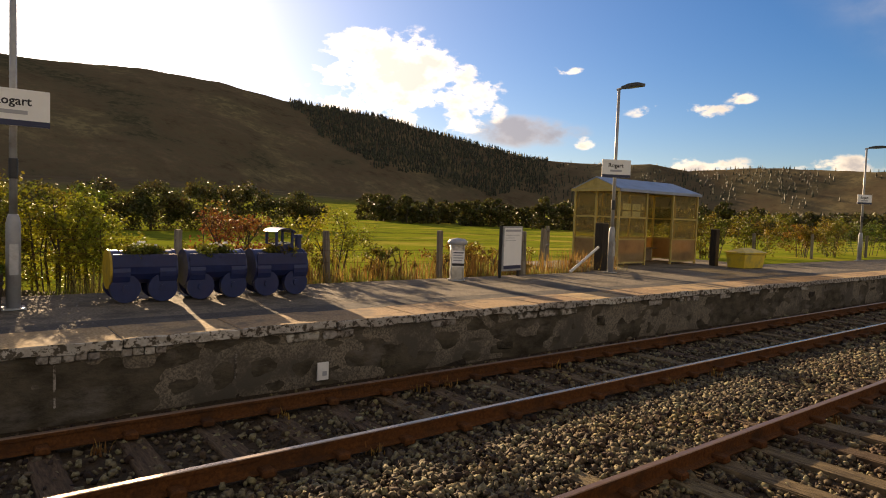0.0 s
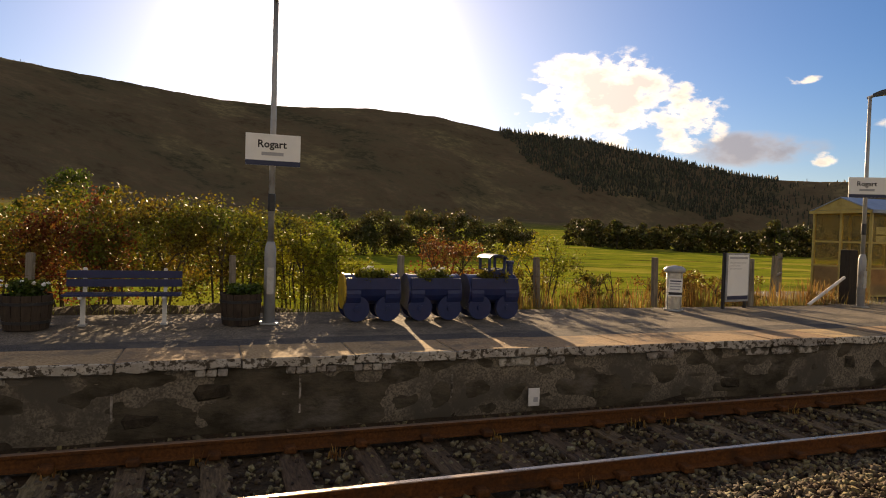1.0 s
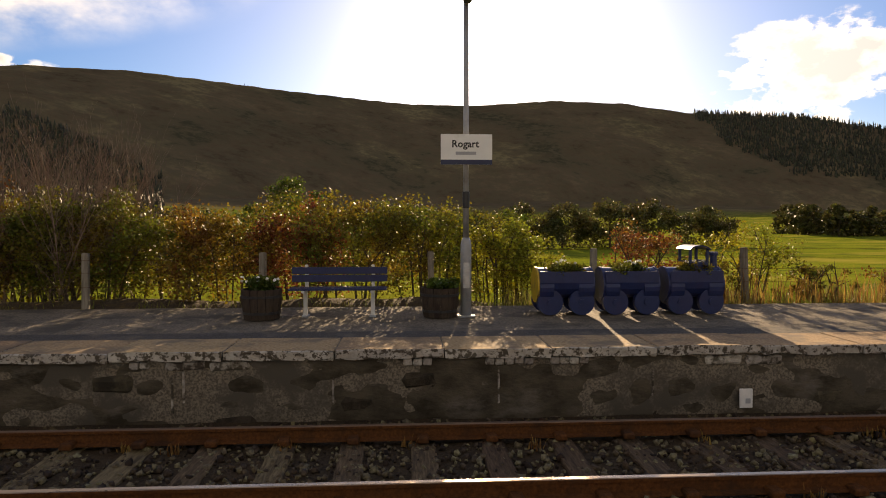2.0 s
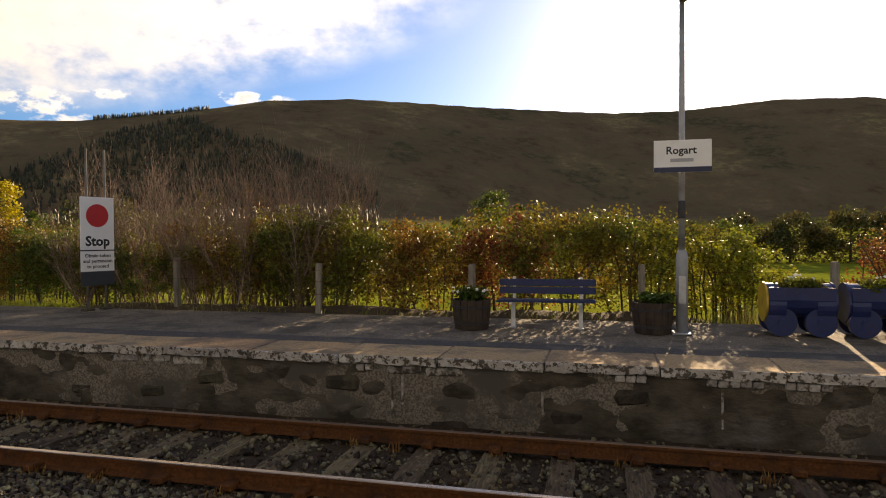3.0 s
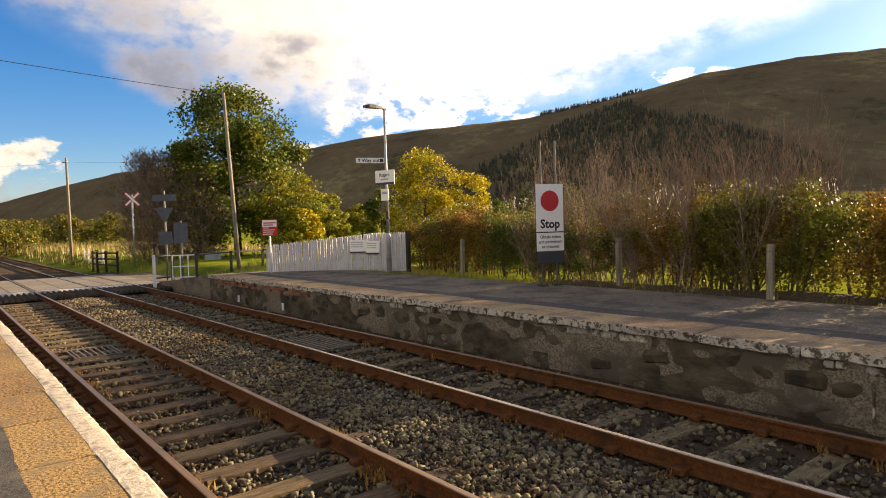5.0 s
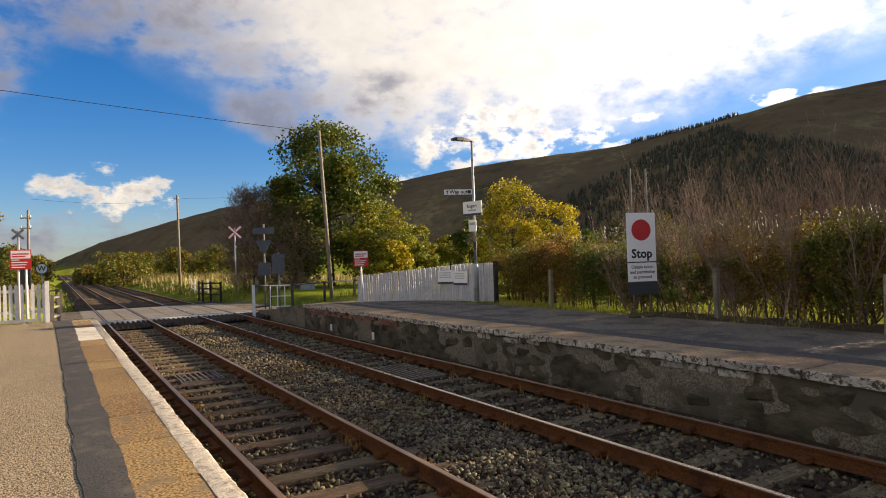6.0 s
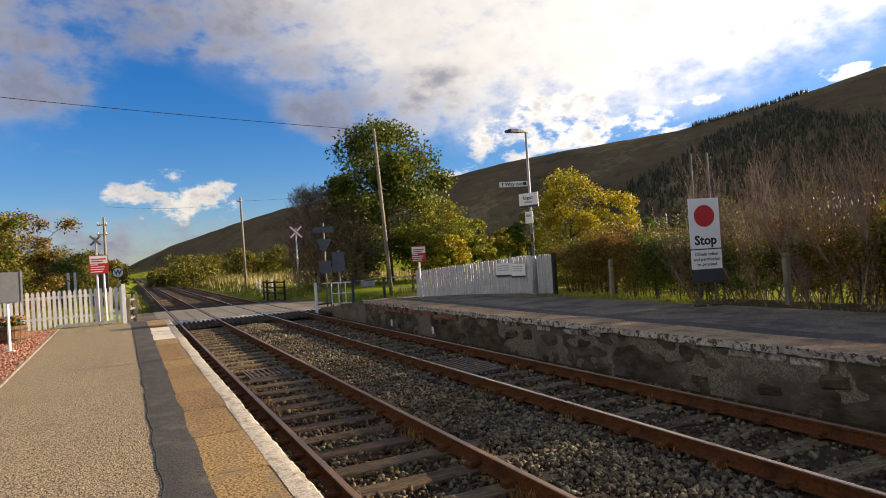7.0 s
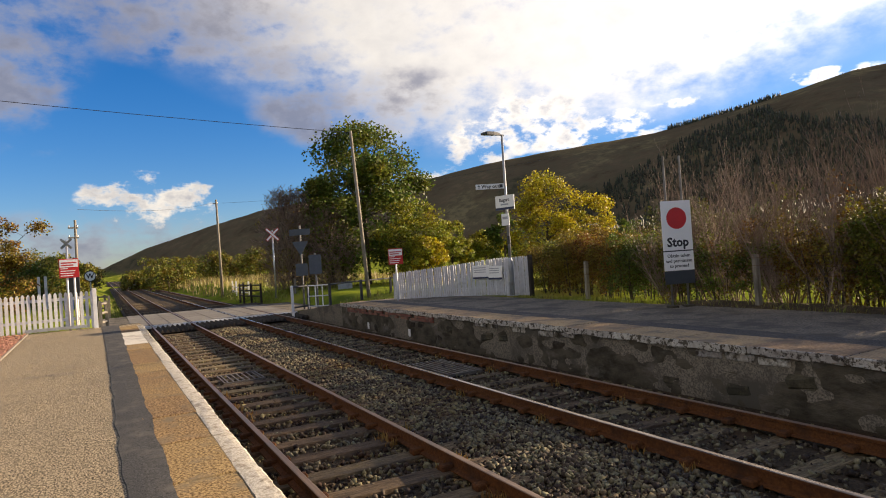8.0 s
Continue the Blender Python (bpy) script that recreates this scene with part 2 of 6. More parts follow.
def extrude_x(profile, x0, x1):
    """Verts and faces of a section (y, z), counter-clockwise, drawn along x."""
    n = len(profile)
    v = [(x0, y, z) for y, z in profile] + [(x1, y, z) for y, z in profile]
    f = [(i, (i + 1) % n, n + (i + 1) % n, n + i) for i in range(n)] + [tuple(range(n - 1, -1, -1)), tuple(range(n, 2 * n))]
    return v, f


def text(parent, body, size, m, material, name="lettering", extrude=0.001, bold=1.0):
    cu = bpy.data.curves.new(name, "FONT")
    cu.offset = 0.022 * size * bold
    cu.body, cu.size, cu.align_x, cu.align_y, cu.extrude, cu.resolution_u = body, size, "CENTER", "CENTER", extrude, 2
    tmp = bpy.data.objects.new("tmp", cu)
    me = bpy.data.meshes.new_from_object(tmp)
    bpy.data.objects.remove(tmp)
    me.materials.append(material)
    ob = new(name, me)
    ob.parent = parent
    ob.matrix_basis = m
    return ob


# ---- the land ----
RAIL_Z = -0.62
RAILS = (1.66, 3.165, 5.14, 6.645)
NEAR_EDGE, FAR_EDGE = 0.98, 7.44
SKYLINE = [(-180, 2.12), (-130, 1.62), (-100, 0.92), (-90, 0.72), (-87, 2.12), (-82, 3.72), (-77.5, 4.92), (-62.8, 6.92), (-57.8, 7.82), (-52, 8.42), (-43.5, 9.02), (-36, 10.22), (-29.3, 11.52), (-22, 11.92), (-16, 11.62), (-6.5, 10.92), (0, 10.37), (6, 10.22), (12.8, 10.52), (19, 10.02), (24, 9.02), (31.6, 8.22), (36, 7.22), (41.6, 5.92), (45.6, 4.92), (52, 4.62), (55.5, 4.72), (58.6, 4.17), (64, 4.47), (72, 4.12), (90, 3.32), (130, 3.12), (180, 2.12)]
SKY_A = [a for a, e in SKYLINE]
SKY_E = [e for a, e in SKYLINE]


def step(x, a, b):
    t = min(max((x - a) / (b - a), 0), 1)
    return t * t * (3 - 2 * t)


def land(x, y):
    r = math.hypot(x, y)
    az = math.degrees(math.atan2(x, y))
    z = -0.98 + 0.83 * step(y, 8.2, 11.2) - 0.7 * step(y, 14, 40) + 0.86 * step(-y, -0.3, 1.6)
    if r > 30:
        z += step(r, 30, 200) * 0.8 * noise.noise((x * 0.02, y * 0.02, 0))
    e = math.tan(radians(np.interp(az, SKY_A, SKY_E)))
    far = 1500 + 250 * math.sin(radians(az * 2.3))
    top = e * far
    foot = far - top / 0.47                      # one even, steep face below the crest
    t = min(max((r - foot) / (far - foot), 0), 1)
    ease = 0.42 * (1 - step(az, -34, -20)) + 0.10      # the western shoulder rounds off towards its crest
    lift = (top + 3) * (0.10 * step(r, 260, max(foot, 300)) + 0.90 * (t + ease * t * (1 - t)))
    z += lift * (1 - 0.3 * step(r, far * 1.02, far * 2.2))
    if r > 300:
        z += step(r, 300, 700) * (1 - step(r, far * 0.8, far * 0.97)) * 5.0 * noise.fractal((x * 0.007, y * 0.007, 3), 0.8, 2.0, 5)
        z += 0.5 * noise.noise((x * 0.03, y * 0.03, 9))
    return z


def build_ground():
    radii = [0.0] + [1.0 * i for i in range(1, 48)]
    while radii[-1] < 4300:
        radii.append(radii[-1] * (1.045 if radii[-1] < 500 or radii[-1] > 1900 else 1.014))
    n = 480
    verts, faces = [(0, 0, land(0, 0))], []
    for r in radii[1:]:
        for i in range(n):
            a = 2 * math.pi * i / n
            x, y = r * math.sin(a), r * math.cos(a)
            verts.append((x, y, land(x, y)))
    for i in range(n):
        faces.append((0, 1 + (i + 1) % n, 1 + i))
    for k in range(len(radii) - 2):
        a, b = 1 + k * n, 1 + (k + 1) * n
        for i in range(n):
            j = (i + 1) % n
            faces.append((a + i, a + j, b + j, b + i))
    tagged(raw("ground", verts, faces, ground_material(), None, "green meadow rising to brown heather hills", True), "", "ground", "", "structure")


build_ground()

# ---- surfaces ----
ASPHALT_OLD = mat("worn_grey_asphalt", (0.09, 0.077, 0.06), (0.23, 0.195, 0.15), 0.9, scale=42, detail=7, grain=(0.40, 0.60), c=(0.085, 0.075, 0.06), c_scale=1.1, c_at=(0.48, 0.60), bump=0.7, bump_scale=110, bump_dist=0.008)
ASPHALT_TAN = mat("sandy_chip_asphalt", (0.03, 0.022, 0.012), (0.56, 0.44, 0.28), 0.92, scale=68, detail=4, grain=(0.42, 0.60), c=(0.20, 0.16, 0.105), c_scale=0.9, c_at=(0.5, 0.95), bump=1.0, bump_scale=95, bump_dist=0.012)
TARMAC = mat("dark_new_tarmac", (0.045, 0.042, 0.038), (0.105, 0.098, 0.088), 0.88, scale=70, grain=(0.40, 0.60), c=(0.125, 0.11, 0.09), c_scale=2.2, c_at=(0.52, 0.66), bump=0.8, bump_scale=120, bump_dist=0.008)
SLAB_TAN = mat("ochre_paving_slab", (0.12, 0.068, 0.028), (0.40, 0.26, 0.12), 0.88, scale=45, detail=5, grain=(0.42, 0.58), c=(0.19, 0.14, 0.085), c_scale=3.0, bump=0.9, bump_scale=95, bump_dist=0.008, vary=0.14)
SLAB_PALE = mat("pale_concrete_slab", (0.50, 0.45, 0.37), (0.60, 0.55, 0.46), 0.85, scale=40, c=(0.33, 0.29, 0.24), c_scale=2.5, bump=0.3, vary=0.08)
WHITE_WORN = mat("worn_white_edge_paint", (0.62, 0.56, 0.46), (0.40, 0.35, 0.27), 0.85, scale=55, detail=3, grain=(0.4, 0.6), c=(0.24, 0.19, 0.14), c_scale=11, c_at=(0.5, 0.66), bump=0.9, bump_scale=90, bump_dist=0.01)
COPE_FACE = mat("peeling_white_cope", (0.46, 0.43, 0.38), (0.30, 0.27, 0.235), 0.85, scale=12, c=(0.075, 0.062, 0.048), c_scale=17, c_at=(0.50, 0.56), bump=0.8, bump_scale=30, bump_dist=0.012, vary=0.2)
COPE_TOP = mat("sandstone_cope", (0.24, 0.155, 0.085), (0.40, 0.285, 0.165), 0.9, scale=30, grain=(0.38, 0.62), c=(0.17, 0.13, 0.09), c_scale=1.9, c_at=(0.48, 0.62), bump=0.6, bump_scale=70, bump_dist=0.006, vary=0.16)
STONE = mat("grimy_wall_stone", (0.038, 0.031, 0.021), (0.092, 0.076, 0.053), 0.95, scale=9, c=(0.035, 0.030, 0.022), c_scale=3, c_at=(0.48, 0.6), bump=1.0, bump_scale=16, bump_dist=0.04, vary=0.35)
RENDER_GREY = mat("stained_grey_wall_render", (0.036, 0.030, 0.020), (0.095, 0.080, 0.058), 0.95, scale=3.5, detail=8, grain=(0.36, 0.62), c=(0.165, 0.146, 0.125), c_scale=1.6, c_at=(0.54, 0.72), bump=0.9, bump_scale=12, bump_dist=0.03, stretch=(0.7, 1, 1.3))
WHITE_BRICK = mat("whitewashed_brick", (0.44, 0.41, 0.37), (0.22, 0.195, 0.165), 0.9, scale=16, c=(0.07, 0.058, 0.044), c_scale=7, c_at=(0.48, 0.58), bump=0.8, vary=0.3)
RED_BRICK = mat("faded_red_brick", (0.26, 0.11, 0.075), (0.18, 0.09, 0.07), 0.95, scale=20, c=(0.15, 0.12, 0.10), c_scale=7, bump=0.6, vary=0.25)
RUST = mat("rusty_rail_side", (0.065, 0.024, 0.009), (0.14, 0.055, 0.018), 0.8, scale=35, c=(0.045, 0.022, 0.012), c_scale=3, bump=0.4, bump_scale=80)
STEEL = mat("worn_rail_head", (0.20, 0.12, 0.07), (0.28, 0.18, 0.11), 0.42, 0.6, scale=25, c=(0.20, 0.10, 0.05), c_scale=2, bump=0.1, stretch=(0.08, 1, 1))
# paler, smoother copy of STEEL: one rail's sun glint put into its colour
STEEL_GLINT = mat("glinting_rail_head", (0.46, 0.33, 0.22), (0.38, 0.26, 0.16), 0.27, 0.9, scale=25, c=(0.35, 0.25, 0.18), c_scale=2, bump=0.05, stretch=(0.08, 1, 1))
SLEEPER = mat("weathered_sleeper_timber", (0.07, 0.048, 0.028), (0.20, 0.145, 0.085), 0.9, scale=14, c=(0.055, 0.04, 0.028), c_scale=3, bump=1.0, bump_scale=24, bump_dist=0.016, vary=0.3, stretch=(4, 0.5, 1))
BALLAST_DIRT = mat("dirty_ballast_bed", (0.030, 0.021, 0.012), (0.075, 0.055, 0.034), 1.0, scale=28, c=(0.07, 0.043, 0.022), c_scale=1.2, bump=1.0, bump_scale=40, bump_dist=0.03)
BALLAST = mat("granite_ballast_stone", (0.055, 0.042, 0.027), (0.165, 0.135, 0.09), 0.8, scale=30, c=(0.105, 0.063, 0.03), c_scale=0.7, bump=0.4, island=0.85)
RED_CHIP = mat("red_gravel_chips", (0.30, 0.13, 0.085), (0.44, 0.23, 0.16), 0.9, scale=45, c=(0.26, 0.16, 0.11), c_scale=2, bump=0.9, bump_scale=60, bump_dist=0.015, island=0.35)
WOOD_GREY = mat("silvered_timber", (0.17, 0.145, 0.115), (0.28, 0.245, 0.20), 0.92, scale=12, c=(0.09, 0.08, 0.06), c_scale=4, bump=0.6, stretch=(3, 3, 0.3), vary=0.2)
WOOD_DARK = mat("black_stained_timber", (0.025, 0.021, 0.018), (0.05, 0.042, 0.035), 0.85, scale=14, bump=0.5, stretch=(3, 3, 0.3))
PAINT_WHITE = mat("weathered_white_paint", (0.72, 0.71, 0.69), (0.62, 0.61, 0.59), 0.6, scale=10, c=(0.42, 0.40, 0.36), c_scale=3, c_at=(0.6, 0.8), bump=0.15, vary=0.08)
PAINT_LILAC = mat("pale_grey_palisade_paint", (0.50, 0.50, 0.53), (0.42, 0.42, 0.45), 0.55, scale=10, c=(0.28, 0.27, 0.27), c_scale=4, c_at=(0.58, 0.8), bump=0.15, vary=0.1)
GALV = mat("galvanised_steel", (0.40, 0.41, 0.42), (0.52, 0.53, 0.54), 0.42, 0.75, scale=18, c=(0.30, 0.29, 0.28), c_scale=3, bump=0.08)
DULL_STEEL = mat("weathered_steel_post", (0.16, 0.155, 0.15), (0.22, 0.21, 0.20), 0.8, 0.0, scale=18, c=(0.12, 0.10, 0.08), c_scale=3, bump=0.1)
GREY_PAINT = mat("grey_lamp_post_paint", (0.30, 0.31, 0.32), (0.38, 0.39, 0.40), 0.45, 0.2, scale=12, c=(0.22, 0.21, 0.20), c_scale=3, bump=0.06)
BLACK_PAINT = mat("black_metal_paint", (0.018, 0.018, 0.02), (0.03, 0.03, 0.032), 0.45, scale=12, bump=0.1)
SIGN_WHITE = mat("white_sign_face", (0.82, 0.82, 0.80), (0.77, 0.77, 0.75), 0.4, scale=4, c=(0.60, 0.59, 0.56), c_scale=3, c_at=(0.6, 0.85), bump=0)
SIGN_NAVY = mat("navy_sign_band", (0.012, 0.018, 0.06), (0.018, 0.025, 0.07), 0.4, scale=5, bump=0)
SIGN_SLATE = mat("slate_sign_panel", (0.03, 0.037, 0.045), (0.04, 0.047, 0.055), 0.45, scale=5, bump=0)
SIGN_RED = mat("red_sign_face", (0.55, 0.02, 0.02), (0.47, 0.02, 0.02), 0.4, scale=5, bump=0)
SIGN_INK = mat("black_lettering", (0.015, 0.015, 0.018), (0.02, 0.02, 0.025), 0.5, scale=5, bump=0)
SIGN_DARK_BACK = mat("dark_blue_grey_sign_back", (0.05, 0.065, 0.085), (0.08, 0.095, 0.12), 0.6, scale=8, bump=0.05)
# casing grey taken down: the shade of the silhouetted head is in the colour
LAMP_SHADED = mat("shaded_lamp_casing", (0.045, 0.045, 0.047), (0.07, 0.07, 0.072), 0.55, scale=12, bump=0.05)
SIGN_GREY = mat("grey_lettering", (0.33, 0.34, 0.36), (0.38, 0.39, 0.41), 0.5, scale=5, bump=0)
SIGN_BACK = mat("dull_sign_back", (0.17, 0.18, 0.19), (0.22, 0.23, 0.24), 0.55, 0.3, scale=8, bump=0.05)
BLUE_PAINT = mat("royal_blue_paint", (0.006, 0.015, 0.07), (0.010, 0.024, 0.10), 0.4, scale=10, c=(0.02, 0.02, 0.08), c_scale=3, bump=0.1)
YELLOW_PAINT = mat("yellow_paint", (0.55, 0.36, 0.03), (0.48, 0.30, 0.03), 0.45, scale=10, c=(0.30, 0.2, 0.05), c_scale=4, bump=0.1)
SOIL = mat("dark_potting_soil", (0.03, 0.022, 0.015), (0.05, 0.038, 0.026), 1.0, scale=40, bump=0.9)
BARREL = mat("oak_barrel_stave", (0.13, 0.065, 0.035), (0.20, 0.11, 0.06), 0.8, scale=14, c=(0.07, 0.04, 0.025), c_scale=3, bump=0.5, stretch=(3, 3, 0.4), vary=0.15)
BARREL_DARK = mat("tarred_barrel_stave", (0.045, 0.032, 0.024), (0.075, 0.055, 0.04), 0.85, scale=14, c=(0.03, 0.02, 0.018), c_scale=3, bump=0.5, stretch=(3, 3, 0.4))
DEAD_LEAF = mat("dry_brown_weed", (0.22, 0.11, 0.03), (0.33, 0.20, 0.07), 0.9, scale=20, bump=0, island=0.4, trans=0.4)


def leaf_mat(name, a, b, c, at=(0.45, 0.65), trans=0.34):
    return mat(name, a, b, 0.55, scale=1.6, detail=4, c=c, c_scale=0.9, c_at=at, bump=0, island=0.5, trans=trans, spec=0.3)


LEAF_GREEN = leaf_mat("dark_green_leaf", (0.05, 0.085, 0.012), (0.085, 0.12, 0.018), (0.16, 0.15, 0.02))
LEAF_AUTUMN = leaf_mat("green_and_gold_leaf", (0.070, 0.095, 0.012), (0.145, 0.145, 0.018), (0.20, 0.125, 0.018))
LEAF_OCHRE = leaf_mat("orange_brown_leaf", (0.13, 0.105, 0.016), (0.20, 0.145, 0.02), (0.21, 0.085, 0.018))
LEAF_YELLOW = leaf_mat("bright_yellow_leaf", (0.34, 0.26, 0.015), (0.42, 0.32, 0.02), (0.20, 0.20, 0.02))
LEAF_LIME = leaf_mat("yellow_green_leaf", (0.14, 0.175, 0.02), (0.23, 0.225, 0.025), (0.28, 0.22, 0.02))
LEAF_RED = leaf_mat("crimson_leaf", (0.17, 0.03, 0.02), (0.20, 0.07, 0.02), (0.16, 0.10, 0.02))
CONIFER = leaf_mat("spruce_needle", (0.026, 0.034, 0.016), (0.040, 0.047, 0.022), (0.05, 0.042, 0.02), trans=0.1)
DIM_FOLIAGE = leaf_mat("distant_tree_leaf", (0.045, 0.055, 0.016), (0.075, 0.08, 0.02), (0.12, 0.085, 0.022), trans=0.25)
BARK = mat("grey_brown_bark", (0.055, 0.043, 0.032), (0.095, 0.076, 0.058), 0.95, scale=20, bump=0.8, bump_scale=30, stretch=(2, 2, 0.4))
TWIG = mat("reddish_bare_twig", (0.15, 0.10, 0.078), (0.26, 0.19, 0.15), 0.85, scale=12, bump=0.2, island=0.35)
GRASS = leaf_mat("rough_grass_blade", (0.13, 0.17, 0.025), (0.20, 0.22, 0.035), (0.30, 0.24, 0.08))
STRAW = leaf_mat("dry_straw_grass", (0.32, 0.25, 0.10), (0.26, 0.19, 0.07), (0.20, 0.17, 0.05))
FLOWER_PURPLE = leaf_mat("purple_petal", (0.16, 0.10, 0.38), (0.25, 0.18, 0.48), (0.5, 0.45, 0.6))
FLOWER_ORANGE = leaf_mat("orange_petal", (0.60, 0.22, 0.02), (0.65, 0.35, 0.03), (0.55, 0.42, 0.05))

# ---- platforms and track ----
R = random.Random(7)
RAMP_N, RAMP_F = -22.3, -22.3


def wedge(name, x0, x1, y0, y1, z_at_x1, material, parent=None):
    """A ramp: level with the platform at x1, down to z_at_x1 at x0."""
    v = [(x0, y0, -1.1), (x1, y0, -1.1), (x1, y1, -1.1), (x0, y1, -1.1), (x0, y0, z_at_x1), (x1, y0, 0), (x1, y1, 0), (x0, y1, z_at_x1)]
    f = [(3, 2, 1, 0), (4, 5, 6, 7), (0, 1, 5, 4), (1, 2, 6, 5), (2, 3, 7, 6), (3, 0, 4, 7)]
    return raw(name, v, f, material, parent)


near = tagged(part("platform_near", box(B(), RAMP_N, 40, -5.5, NEAR_EDGE - 0.03, -1.1, -0.012), ASPHALT_TAN), "sandy chip-surfaced station platform", "platform", "", "structure")
sv, sf = [], []
for i in range(250):
    x = RAMP_N + 0.12 * i
    y = -0.14 + 0.31 * (i / 250) ** 0.6 + 0.03 * noise.noise((x * 1.7, 0, 0)) + R.uniform(-0.008, 0.008)
    sv += [(x, y, -0.0125), (x, y + 0.008, -0.005), (x, 0.22, 0.004), (x, 0.355 + 0.03 * noise.noise((x * 1.3, 5, 0)) + 0.06 * i / 250 + R.uniform(-0.006, 0.006), 0.0075)]
    if i:
        sf += [(4 * i - 4 + k, 4 * i + k, 4 * i + k + 1, 4 * i - 3 + k) for k in range(3)]
raw("tarmac_strip", sv, sf, TARMAC, near, "dark tarmac patch strip")
wedge("ramp", -28.2, RAMP_N, -0.3, NEAR_EDGE - 0.03, -0.6, TARMAC, near)

far = tagged(part("platform_far", box(B(), RAMP_F, 60, FAR_EDGE + 0.07, 11.45, -1.1, -0.012), ASPHALT_OLD), "worn grey asphalt station platform", "platform", "", "structure")
part("shelter_apron", box(B(), 14.5, 24, 11.45, 14.9, -0.6, -0.016), ASPHALT_OLD, far)
raw("tarmac_strip", [(RAMP_F, 8.30, -0.008), (60, 8.30, -0.008), (60, 8.80, -0.008), (RAMP_F, 8.80, -0.008)], [(0, 1, 2, 3)], TARMAC, far, "darker tarmac strip behind the cope")
wedge("ramp", -28.2, RAMP_F, FAR_EDGE + 0.07, 10.5, -0.55, ASPHALT_OLD, far)

# bed of the track
bm = B()
XB = [-60 + 0.4 * i for i in range(251)]
YB = [0.9 + 0.19 * i for i in range(36)]
rows = []
for x in XB:
    row = []
    for y in YB:
        z = -0.835 + 0.03 * noise.noise((x * 2.1, y * 2.1, 0)) + 0.05 * math.exp(-((y - 4.15) / 0.7) ** 2)
        row.append(bm.verts.new((x, y, z)))
    rows.append(row)
for a, b in zip(rows, rows[1:]):
    for i in range(len(YB) - 1):
        bm.faces.new((a[i], b[i], b[i + 1], a[i + 1]))
bed = tagged(part("ballast_bed", bm, BALLAST_DIRT, None, "dirty earth and ballast bed under the rails", True), "", "track bed", "", "structure")
far_bed = tagged(raw("ballast_bed", [(-900, 0.2, -0.84), (-60, 0.9, -0.84), (-60, 7.55, -0.84), (-900, 8.0, -0.84)], [(0, 1, 2, 3)], BALLAST_DIRT), "long stretch of ballast bed beyond the crossing", "track bed", "", "structure")

# rails, each with a head and a foot
track = thing("railway_track", pose(0, 0, 0), "two parallel rusty railway tracks on timber sleepers", "railway track", "", "structure")
for k, y in enumerate(RAILS):
    foot = [(-0.068, -0.155), (0.068, -0.155), (0.068, -0.143), (0.012, -0.125), (0.010, -0.045), (0.032, -0.036), (0.034, -0.006), (-0.034, -0.006), (-0.032, -0.036), (-0.010, -0.045),
            (-0.012, -0.125), (-0.068, -0.143)]
    v, f = extrude_x([(y + a, RAIL_Z + b) for a, b in foot], -900, 60)
    rail = raw("rail", v, f, RUST, track, "rusty steel rail")
    v, f = extrude_x([(y + a, RAIL_Z + b) for a, b in ((-0.034, -0.006), (0.034, -0.006), (0.026, 0), (-0.026, 0))], -900, 60)
    raw("running_surface", v, f, STEEL_GLINT if k == 2 else STEEL, rail, "rail head with the sun's glint in its paler surface" if k == 2 else "dull worn rail head")


def stone_mesh(name, w, d, h, jitter, material, bev, seed):
    rr = random.Random(seed)
    bm = box(B(), -w / 2, w / 2, -d / 2, d / 2, -h / 2, h / 2)
    bmesh.ops.bevel(bm, geom=list(bm.edges), offset=bev, segments=1, affect="EDGES")
    for q in bm.verts:
        q.co += Vector([rr.uniform(-jitter, jitter) for _ in range(3)])
    me = bpy.data.meshes.new(name)
    bm.to_mesh(me)
    bm.free()
    me.materials.append(material)
    return me


SLEEPER_MESH = [stone_mesh("sleeper", 0.25, 2.6, 0.13, 0.008, SLEEPER, 0.012, i) for i in range(4)]
CHAIR = stone_mesh("rail_chair", 0.12, 0.30, 0.07, 0.002, RUST, 0.015, 5)
for y in (2.4125, 5.8925):
    x = -60.0
    while x < 26:
        x += 0.71 + R.uniform(-0.02, 0.02)
        if -38.6 < x < -26.0:
            continue
        m = pose(x, y + R.uniform(-0.05, 0.05), (-0.842 if y < 4 else -0.872) + R.uniform(-0.008, 0.006), 0, 0, R.uniform(-0.9, 0.9))
        shared("sleeper", SLEEPER_MESH[R.randrange(4)], m, track)
        if x > -24:
            for dy in (-0.7525, 0.7525):
                shared("rail_chair", CHAIR, pose(x, y + dy, -0.752), track)


